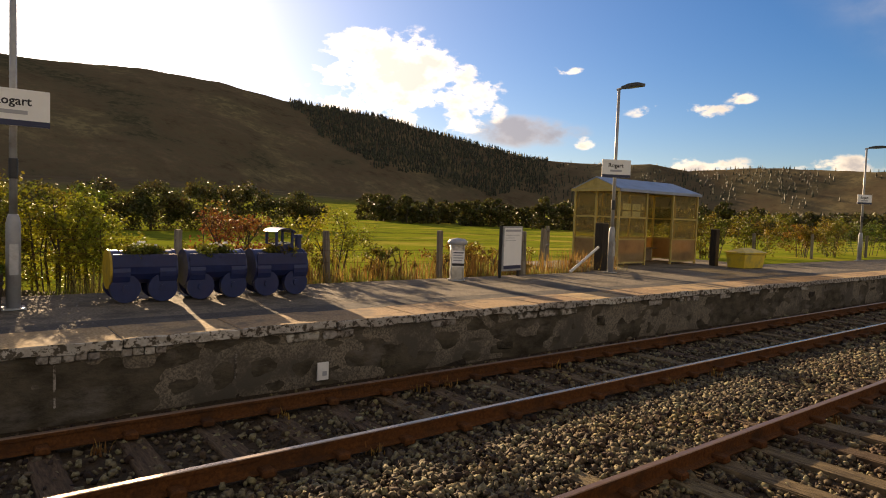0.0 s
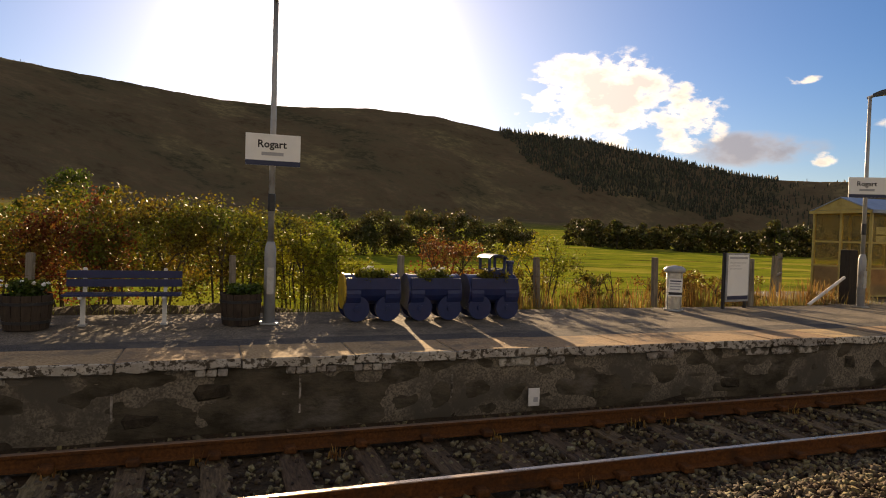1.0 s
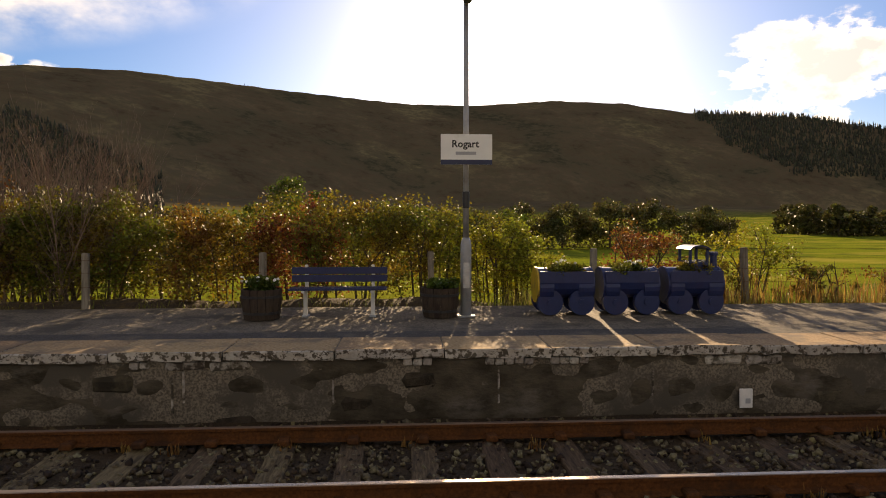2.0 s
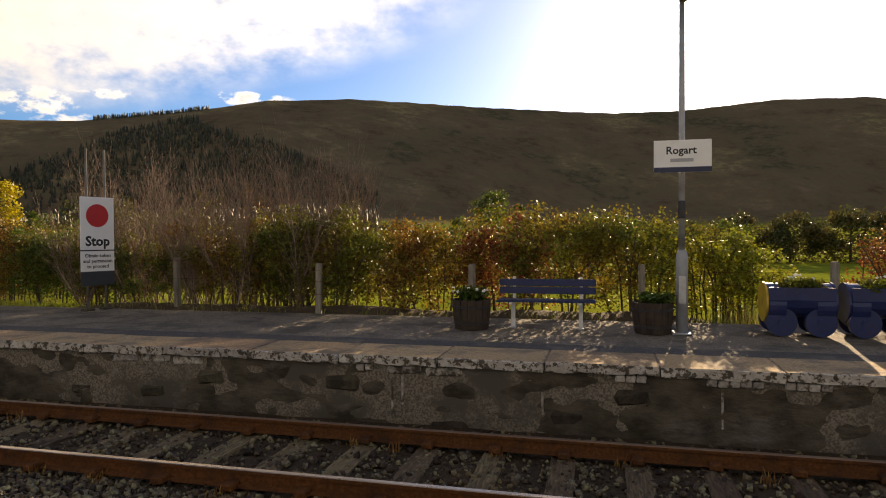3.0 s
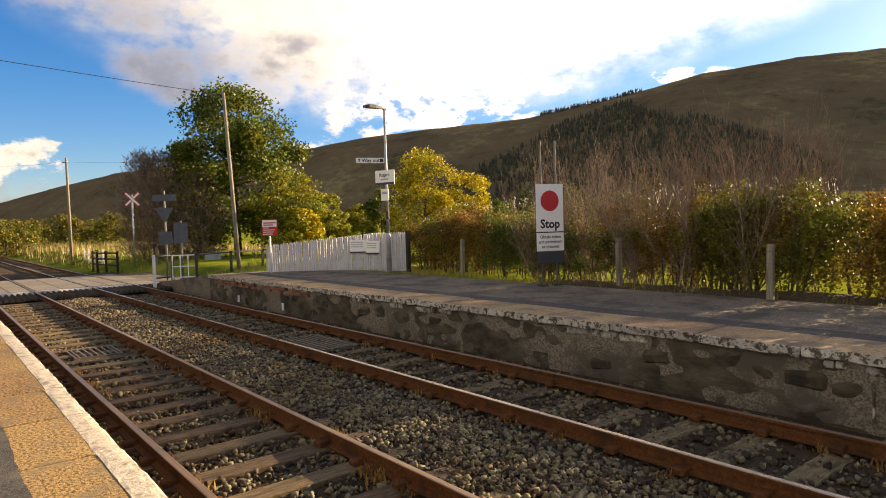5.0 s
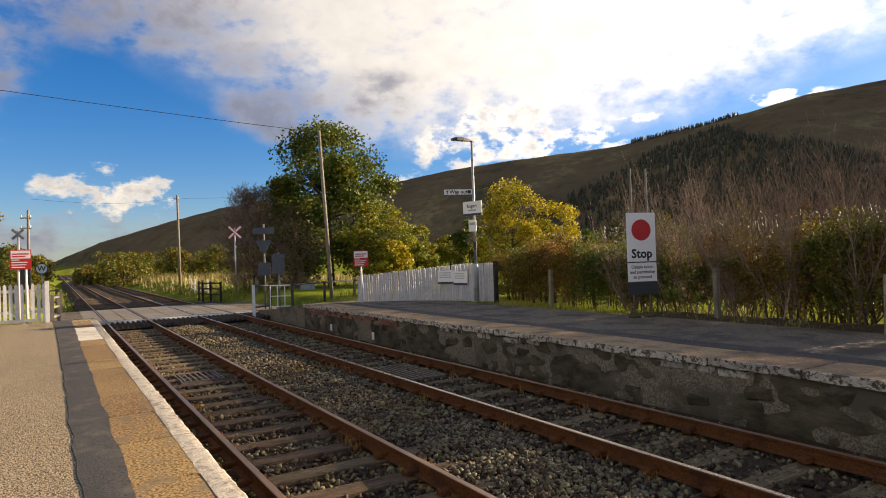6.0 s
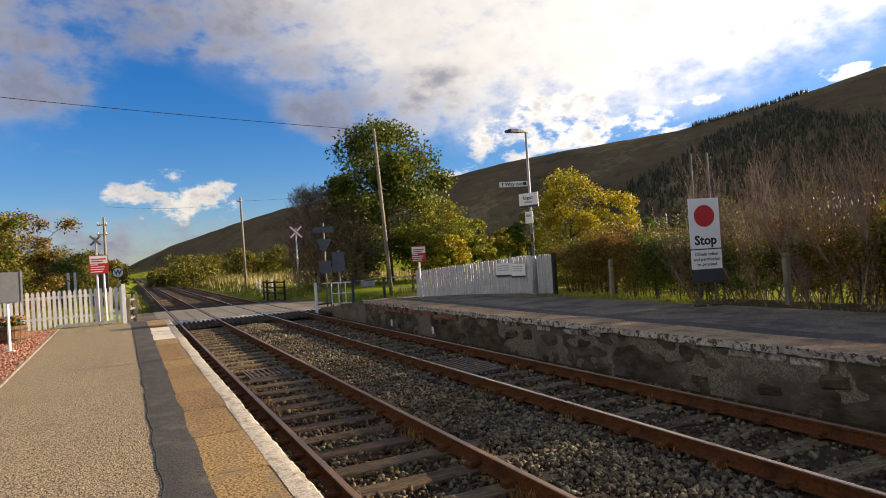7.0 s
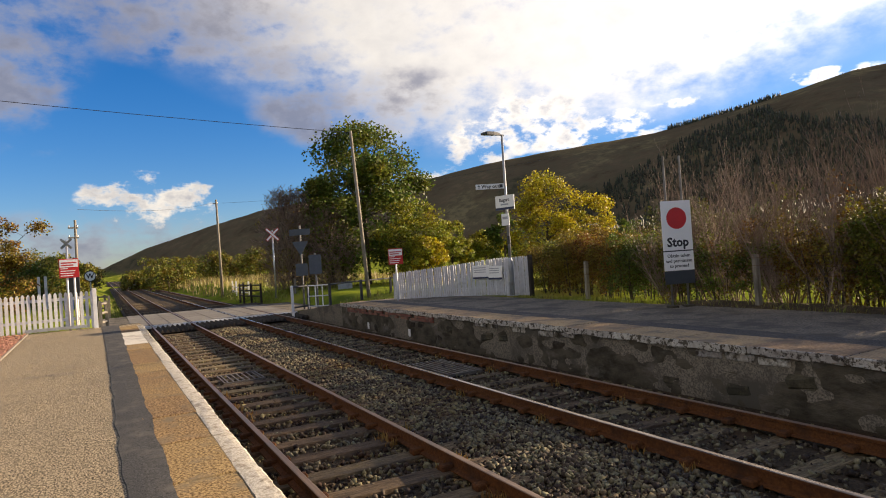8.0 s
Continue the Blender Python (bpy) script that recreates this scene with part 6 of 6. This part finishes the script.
def shrub(name, m, height, width, depth, leaf, n, size, label, seed, group="", stems=9, wood=None, category="shrub"):
    """Many stems from the ground with leaves in loose clumps."""
    rr = random.Random(seed)
    t = thing(name, m, label, category, group)
    bm = B()
    tips = []
    for i in range(stems):
        x, y = rr.uniform(-0.4, 0.4) * width, rr.uniform(-0.35, 0.35) * depth
        p = Vector((x * 0.6, y * 0.6, -0.35))
        h = height * rr.uniform(0.6, 1.0)
        q = Vector((x * 0.9 + rr.gauss(0, 0.08), y * 0.9, h * 0.5))
        e = Vector((x * 1.2 + rr.gauss(0, 0.12) * width, y * 1.2 + rr.gauss(0, 0.1), h))
        r = 0.014 + 0.012 * rr.random()
        tube(bm, p, q, r, r * 0.75, 5, False)
        tube(bm, q, e, r * 0.75, r * 0.25, 5, False)
        tips += [q, e]
        for _ in range(4):
            s = q.lerp(e, rr.random() * 0.9)
            d = s + Vector((rr.gauss(0, 0.2) * width * 0.6, rr.gauss(0, 0.2) * depth * 0.6, rr.uniform(0.1, 0.45) * height * 0.5))
            tube(bm, s, d, r * 0.4, r * 0.12, 4, False)
            tips.append(d)
    part("woody_frame", bm, wood or BARK, t)
    v, f = [], []
    clumps = max(8, n // 60)
    for i in range(clumps):
        c = rr.choice(tips) if i % 3 == 0 else Vector((rr.uniform(-0.56, 0.56) * width, rr.uniform(-0.5, 0.5) * depth, height * (0.10 + 0.80 * rr.random() ** 0.75)))
        k = height * rr.uniform(0.08, 0.17)
        leaves(v, f, c, (k * 1.2, k * 1.2, k), n // clumps, size, rr, 0.1)
    leafage("foliage", v, leaf, t, "loose leafy foliage")
    return t


def twigs(name, starts, ends, r0, r1, material, parent, label=""):
    """Thin tapering three-sided twigs as one mesh."""
    p, q = np.array(starts), np.array(ends)
    n = len(p)
    d = q - p
    d /= np.linalg.norm(d, axis=1)[:, None] + 1e-9
    u = np.cross(d, np.where(np.abs(d[:, 2:3]) > 0.9, (1.0, 0, 0), (0, 0, 1.0)))
    u /= np.linalg.norm(u, axis=1)[:, None] + 1e-9
    w = np.cross(d, u)
    ring = [u * math.cos(a) + w * math.sin(a) for a in (0, 2.094, 4.189)]
    pts = np.stack([p + k * r0 for k in ring] + [q + k * r1 for k in ring], 1).reshape(-1, 3)
    b = 6 * np.arange(n)[:, None]
    f = np.concatenate([b + (0, 1, 4, 3), b + (1, 2, 5, 4), b + (2, 0, 3, 5)])
    return tagged(raw(name, pts.tolist(), f.tolist(), material, parent, label), "", "", "", "stuff")


def twig_dome(m, h, w, n, material, label, seed, r=0.02, low=0.15, leaf=None, leaf_n=0):
    """A half-bare tree: limbs, and fine twigs ending on a rounded outline."""
    rr = random.Random(seed)
    t = thing("bare_tree", m, label, "tree", "bare trees")
    bm, ends = tree_frame(rr, h, 0.11, w * 0.4, 11)
    part("trunk", bm, BARK, t, "", True)
    a, b, v = [], [], []
    for i in range(n):
        an, k = rr.uniform(0, 6.283), rr.random() ** 0.5
        z = h * (low + (1 - low) * rr.random())
        lim = w / 2 * math.sqrt(max(0.04, 1 - ((z / h - 0.45) / 0.6) ** 2)) * rr.uniform(0.8, 1.08)
        e = (math.cos(an) * lim * k, math.sin(an) * lim * k, z)
        s = (e[0] * 0.62 + rr.gauss(0, 0.1), e[1] * 0.62 + rr.gauss(0, 0.1), max(0.1, z - rr.uniform(0.4, 1.2)))
        a.append(s), b.append(e)
        for _ in range(3):
            c = [s[j] + (e[j] - s[j]) * rr.uniform(0.3, 0.9) for j in range(3)]
            a.append(c), b.append([c[0] + rr.gauss(0, 0.22), c[1] + rr.gauss(0, 0.22), c[2] + rr.uniform(-0.1, 0.4)])
        if leaf and i < leaf_n:
            leaves(v, None, e, (0.25, 0.25, 0.2), 12, 0.11, rr, 0.1)
    twigs("twig_mass", a, b, r, r * 0.35, material, t, "fine grey-brown twigs")
    if v:
        leafage("foliage", v, leaf, t, "last autumn leaves")
    return t


# hedge behind the far platform: x, y, height, width, leaf, count
HEDGE = [(-11.7, 13.1, 1.55, 1.7, LEAF_AUTUMN, 3000), (-10.4, 12.9, 1.6, 1.6, LEAF_GREEN, 3000), (-9.2, 13.1, 1.5, 1.6, LEAF_AUTUMN, 3000), (-8.0, 12.9, 1.65, 1.6, LEAF_OCHRE, 3000),
         (-13.5, 13.3, 1.9, 1.9, LEAF_GREEN, 3800), (-15.2, 13.7, 2.0, 1.9, LEAF_OCHRE, 3800), (-17.0, 13.9, 1.9, 2.0, LEAF_OCHRE, 3800), (-18.8, 14.3, 1.8, 2.0, LEAF_AUTUMN, 3600), (-6.6, 12.9, 2.0, 1.6, LEAF_AUTUMN, 3400),
         (-19.6, 15.0, 1.7, 2.0, LEAF_OCHRE, 3600), (-17.8, 14.6, 1.9, 2.2, LEAF_OCHRE, 4200), (-16.0, 14.4, 2.15, 2.2, LEAF_OCHRE, 4200), (-14.3, 14.2, 1.9, 2.0, LEAF_GREEN, 3800), (-12.6, 13.6, 1.9, 2.0, LEAF_GREEN, 3800),
         (-5.9, 12.7, 2.15, 1.9, LEAF_AUTUMN, 4200), (-4.6, 13.3, 1.75, 1.8, LEAF_AUTUMN, 3600), (-3.3, 12.8, 2.0, 2.0, LEAF_OCHRE, 4200), (-2.0, 13.1, 1.9, 1.6, LEAF_RED, 3400), (-0.9, 12.8, 2.2, 2.0, LEAF_AUTUMN, 4400),
         (0.5, 13.0, 2.05, 1.7, LEAF_AUTUMN, 4000), (1.9, 12.8, 1.6, 1.5, LEAF_LIME, 3200), (-7.2, 13.1, 1.9, 1.8, LEAF_AUTUMN, 2600)]
for i, (x, y, h, w, leaf, n) in enumerate(HEDGE):
    shrub("hedge_shrub", pose(x, y, -0.15, 0, 0, R.uniform(-25, 25)), h, w, 1.3, leaf, int(n * (1.3 if -11.3 < x < -6.9 else 2.3)), 0.062, "autumn hedge shrub with loose gold and green leaves" if leaf != LEAF_RED else "hedge shrub with crimson autumn leaves", 100 + i, "hedge shrubs")


def branching_shrub(m, h, w, stems, label, seed, leaf=None, leaf_n=0):
    """Stems that arch up from one root, with side shoots and twigs on them."""
    rr = random.Random(seed)
    t = thing("bare_shrub", m, label, "shrub", "bare shrubs")
    a, b, r0, r1, v = [], [], [], [], []

    def shoot(p, d, length, r, segs, level):
        for k in range(segs):
            q = p + d * (length / segs)
            ra, rb = r * (1 - 0.75 * k / segs), r * (1 - 0.75 * (k + 1) / segs)
            a.append(p), b.append(q), r0.append(ra), r1.append(rb)
            if level < 2 and (k or level):
                for _ in range(3 - level):
                    out = (d + Vector((rr.gauss(0, 0.42), rr.gauss(0, 0.42), rr.uniform(0.05, 0.5)))).normalized()
                    shoot(p.lerp(q, rr.random()), out, length * rr.uniform(0.18, 0.36) if level == 0 else rr.uniform(0.12, 0.42), rb * 0.55, 3 if level == 0 else 2, level + 1)
            d = (d + Vector((rr.gauss(0, 0.10), rr.gauss(0, 0.10), 0.12))).normalized()
            p = q
        if leaf and len(v) < leaf_n:
            leaves(v, None, p, (0.16, 0.16, 0.14), 14, 0.06, rr, 0.1)

    for _ in range(stems):
        base = Vector((rr.gauss(0, 0.10) * w, rr.gauss(0, 0.10) * w, -0.25))
        d = Vector((rr.gauss(0, 0.34), rr.gauss(0, 0.26), 1.0)).normalized()
        shoot(base, d, h * rr.uniform(0.72, 1.05), rr.uniform(0.013, 0.024), 7, 0)
    column = lambda q: np.array(q)[:, None]
    twigs("twig_mass", a, b, column(r0), np.maximum(column(r1), 0.0028), TWIG, t, "arching stems with thin reddish-grey twigs")
    if v:
        leafage("foliage", v, leaf, t, "last autumn leaves")


for i in range(15):
    x, y = -11.7 + 0.44 * i + R.uniform(-0.15, 0.15), 12.75 + 0.5 * (i % 3) + R.uniform(-0.1, 0.1)
    branching_shrub(pose(x, y, -0.2), R.uniform(2.9, 3.6) * (0.86 if i in (0, 6, 7, 14) else 1.0), 1.4, 9, "tall half-bare shrub of arching reddish-grey twigs", 140 + i, (LEAF_OCHRE, LEAF_AUTUMN, LEAF_LIME)[i % 3], 60)
# lower growth along the fence towards the shelter
LOW = [(2.4, 12.9, 1.35, 1.3, LEAF_LIME, 2200), (3.7, 12.8, 0.8, 1.2, LEAF_AUTUMN, 1200), (5.0, 13.4, 1.5, 1.4, LEAF_RED, 2000), (6.2, 12.6, 0.9, 1.2, LEAF_AUTUMN, 1400), (7.1, 12.9, 1.5, 1.5, LEAF_LIME, 2200), (8.3, 12.5, 0.8, 1.2, LEAF_AUTUMN, 1300),
       (10.4, 12.6, 0.95, 1.4, LEAF_OCHRE, 1500), (12.2, 12.8, 0.8, 1.4, LEAF_OCHRE, 1300), (24.5, 15.5, 1.5, 2.4, LEAF_AUTUMN, 2400), (27.5, 15.5, 1.9, 2.8, LEAF_AUTUMN, 2800), (31, 15.0, 2.2, 3.2, LEAF_AUTUMN, 3000),
       (34.5, 14.6, 1.7, 3.0, LEAF_OCHRE, 2600), (38, 14.5, 2.0, 3.2, LEAF_AUTUMN, 2600), (43, 14.5, 2.0, 4.0, LEAF_GREEN, 2600)]
for i, (x, y, h, w, leaf, n) in enumerate(LOW):
    shrub("wayside_bush", pose(x, y, -0.15, 0, 0, R.uniform(-20, 20)), h, w, 1.1, leaf, int(n * 1.5), 0.055 if x < 20 else 0.09, "straggling autumn bush along the fence", 170 + i, "wayside bushes")
spots = [(x, y, -0.2) for x, y in ((R.uniform(-22, 16.5), 11.6 + abs(R.gauss(0, 0.55))) for _ in range(420))]
tufts("rough_grass", spots, 14, 0.30, 0.14, GRASS, 21, "rough green grass along the platform fence", None, 0.006, 0.6, "stuff", "grass")
spots = [(x, y, -0.2) for x, y in ((R.uniform(2, 16.5), 11.7 + abs(R.gauss(0, 0.6))) for _ in range(150))]
tufts("tall_dry_grass", spots, 12, 0.52, 0.12, STRAW, 22, "tall dry straw-coloured grass and weeds", None, 0.006, 0.5, "stuff", "grass")
spots = [(x, y, -0.2) for x, y in ((R.uniform(5.5, 16.0), 11.75 + abs(R.gauss(0, 0.5))) for _ in range(90))]
tufts("dead_weeds", spots, 14, 0.8, 0.13, DEAD_LEAF, 25, "tall dead brown weeds along the platform fence", None, 0.009, 0.35, "stuff", "weeds")
spots = [(R.uniform(-60, -24), R.choice((R.uniform(8.8, 14), R.uniform(8.8, 20))), -0.75) for _ in range(500)]
spots = [(x, y, land(x, y) - 0.02) for x, y, z in spots if not (-38.5 < x < -29)] + [(x, y, land(x, y) - 0.02) for x, y in ((R.uniform(-75, -39), R.uniform(-2.5, 0.6)) for _ in range(160))]
tufts("verge_grass", spots, 14, 0.42, 0.25, GRASS, 23, "rough verge grass beside the crossing", None, 0.012, 0.6, "stuff", "grass")
spots = [(x, y, land(x, y) - 0.02) for x, y in ((R.uniform(-150, -45), R.uniform(9, 30)) for _ in range(420))]
tufts("tall_dry_grass", spots, 16, 0.9, 0.8, STRAW, 24, "pale dry grass in the rough meadow", None, 0.03, 0.5, "stuff", "grass")

# trees
def at(az, r, z=None):
    x, y = r * math.sin(radians(az)), r * math.cos(radians(az))
    return pose(x, y, land(x, y) if z is None else z)


tree("broadleaf_tree", at(-69, 45), 11.6, 4.3, LEAF_GREEN, 330, 110, 0.22, "large green broadleaf tree turning yellow", 301, low=0.12, trunk=0.26)
tree("broadleaf_tree", at(-64.5, 42), 5.6, 2.2, LEAF_LIME, 100, 100, 0.15, "smaller yellow-green tree beside a large one", 302, low=0.1, trunk=0.12)
twig_dome(at(-75.4, 44), 6.8, 5.4, 900, TWIG, "half-bare grey-brown tree with a dense twiggy dome", 303, 0.022, 0.1, LEAF_OCHRE, 160)
twig_dome(at(-72.0, 43), 5.4, 4.2, 600, TWIG, "half-bare twiggy tree under a larger green tree", 304, 0.022, 0.05, LEAF_AUTUMN, 200)
tree("yellow_tree", at(-53.0, 32), 5.6, 2.0, LEAF_YELLOW, 130, 100, 0.12, "bright yellow autumn tree", 305, low=0.15, trunk=0.1)
tree("yellow_tree", at(-49.2, 33), 4.6, 1.5, LEAF_YELLOW, 80, 90, 0.12, "small golden autumn tree", 306, low=0.15, trunk=0.08)
for i, (az, r, h, w, leaf) in enumerate(((-61.5, 46, 4.4, 3.2, LEAF_LIME), (-58.5, 48, 3.6, 3.2, LEAF_LIME), (-56.8, 44, 4.6, 2.8, LEAF_GREEN), (-63.5, 40, 3.0, 2.6, LEAF_YELLOW), (-46.5, 38, 3.4, 3.0, LEAF_GREEN), (-42.0, 45, 3.6, 4.0, LEAF_GREEN),
                                         (-34, 50, 3.4, 4.0, LEAF_GREEN), (-9.5, 40, 5.2, 4.0, LEAF_GREEN), (-12.5, 44, 3.6, 3.5, LEAF_GREEN), (-16.5, 50, 3.2, 4.5, DIM_FOLIAGE), (-4.5, 46, 3.6, 4.5, DIM_FOLIAGE), (-24, 48, 3.2, 4.0, DIM_FOLIAGE))):
    tree("field_tree", at(az, r), h, w / 2, leaf, 80, 90, 0.16, "rounded leafy tree in the field behind the hedge", 320 + i, "tree", "field trees", low=0.05, trunk=0.1)
for i in range(22):
    az, r = -44 + 2.5 * i + R.uniform(-0.9, 0.9), R.uniform(26, 40)
    tree("field_tree", at(az, r), R.uniform(2.5, 3.6), R.uniform(1.6, 2.3), (LEAF_GREEN, DIM_FOLIAGE, LEAF_AUTUMN)[i % 3], 60, 60, 0.15, "low rounded bush in the field behind the hedge", 440 + i, "tree", "field trees", low=-0.05, trunk=0.07)
for i, (az, r, h, w) in enumerate(((10, 62, 4.3, 6), (14, 60, 4.0, 6), (18, 62, 4.8, 7), (22, 66, 4.6, 6), (25.5, 70, 4.0, 6), (6, 66, 3.8, 6), (1.5, 70, 3.6, 6))):
    tree("field_tree", at(az, r), h, w / 2, DIM_FOLIAGE, 80, 80, 0.24, "dark leafy tree at the edge of the meadow", 340 + i, "tree", "meadow edge trees", low=-0.05, trunk=0.12)
for i in range(46):
    az = 31 + i * 1.0 + R.uniform(-0.5, 0.5)
    r = R.uniform(120, 150)
    tree("field_tree", at(az, r), R.uniform(3.4, 6.2), R.uniform(2.2, 3.6), DIM_FOLIAGE, 60, 45, 0.5, "dark leafy tree in the far tree line", 360 + i, "tree", "far tree line", low=0.02, trunk=0.2)
for i, (az, r, h, w, leaf) in enumerate(((-97.5, 40, 5.4, 4.4, LEAF_OCHRE), (-99.5, 36, 5.0, 4.0, LEAF_AUTUMN), (-95.2, 55, 3.9, 6.0, LEAF_AUTUMN), (-93.2, 75, 4.2, 6.0, LEAF_AUTUMN), (-95.8, 48, 3.2, 5.0, LEAF_GREEN), (-91.6, 100, 3.8, 6, DIM_FOLIAGE), (-101.5, 33, 4.0, 4.0, LEAF_GREEN))):
    tree("lineside_tree", at(az, r), h, w / 2, leaf, 150, 80, 0.13 if r < 60 else 0.24, "bushy autumn tree beside the railway", 400 + i, "tree", "lineside trees", low=0.03, trunk=0.1)
for i in range(12):
    az = -89.2 + 1.25 * i + R.uniform(-0.3, 0.3)
    r = R.uniform(95, 135)
    if az > -88.6:
        tree("lineside_tree", at(az, r), R.uniform(3.2, 5.2), R.uniform(2.5, 3.6), LEAF_AUTUMN, 70, 60, 0.28, "rounded bush in the rough meadow beyond the crossing", 420 + i, "tree", "meadow bushes", low=0.02, trunk=0.15)


def cones(name, spots, label, seed):
    """Conifers as one mesh: three ragged tiers of boughs each."""
    rg = np.random.default_rng(seed)
    p = np.array(spots)
    n = len(p)
    verts = np.zeros((n, 3, 6, 3))
    h = p[:, 3]
    for lev in range(3):
        r = h * 0.21 * (1 - 0.26 * lev)
        a = 1.2566 * np.arange(5)[None] + 6.283 * rg.random((n, 1))
        q = r[:, None] * rg.uniform(0.6, 1.3, (n, 5))
        verts[:, lev, :5, 0], verts[:, lev, :5, 1] = np.cos(a) * q, np.sin(a) * q
        verts[:, lev, :5, 2] = h[:, None] * (0.03 + 0.27 * lev + rg.uniform(-0.04, 0.04, (n, 5)))
        verts[:, lev, 5, 2] = h * (0.50 + 0.25 * lev)
    verts += p[:, None, None, :3]
    k = 6 * np.arange(3 * n)[:, None]
    f = np.concatenate([k + (i, (i + 1) % 5, 5) for i in range(5)])
    tagged(raw(name, verts.reshape(-1, 3).tolist(), f.tolist(), CONIFER, None, label), "", "conifers", "", "stuff")


def crest(az):
    return 1500 + 250 * math.sin(radians(az * 2.3))


def wood(n, az0, az1, k0, k1, h0, h1, keep):
    """Trees between two bearings and two shares of the way to the crest, where keep(az, height angle, x, y) says so."""
    out = []
    for _ in range(n):
        az = R.uniform(az0, az1)
        r = crest(az) * R.uniform(k0, k1)
        x, y = r * math.sin(radians(az)), r * math.cos(radians(az))
        z = land(x, y)
        if keep(az, math.degrees(math.atan2(z, r)), x, y):
            out.append((x, y, z - 1, R.uniform(h0, h1)))
    return out


def patchy(x, y, size=0.006):
    return noise.fractal((x * size, y * size, 2), 0.9, 2.0, 3)


cones("ridge_conifers", wood(7500, 24.5, 47, 0.62, 1.015, 8, 15, lambda az, e, x, y: e > np.interp(az, (24.5, 30, 47), (8.4, 4.5, 1.5)) + 1.2 * patchy(x, y))
      + wood(260, -42.5, -34, 0.97, 1.01, 5, 11, lambda az, e, x, y: True) + wood(160, -30, -12, 0.985, 1.01, 2, 5, lambda az, e, x, y: patchy(x, y) > 0)
      + wood(500, 46, 76, 0.96, 1.01, 3, 9, lambda az, e, x, y: patchy(x, y) > -0.1), "dark conifers standing along the hill ridge", 51)
cones("hillside_conifers", wood(12000, -52, -20, 0.30, 1.0, 7, 13, lambda az, e, x, y: e < np.interp(az, (-52, -48, -36, -30, -20), (3.2, 4.9, 10.2, 8.0, 4.0)) + 0.8 * patchy(x, y))
      + wood(5000, 47, 80, 0.35, 0.98, 8, 13, lambda az, e, x, y: patchy(x, y, 0.004) > 0.02), "dark conifer plantation on the hillside", 52)
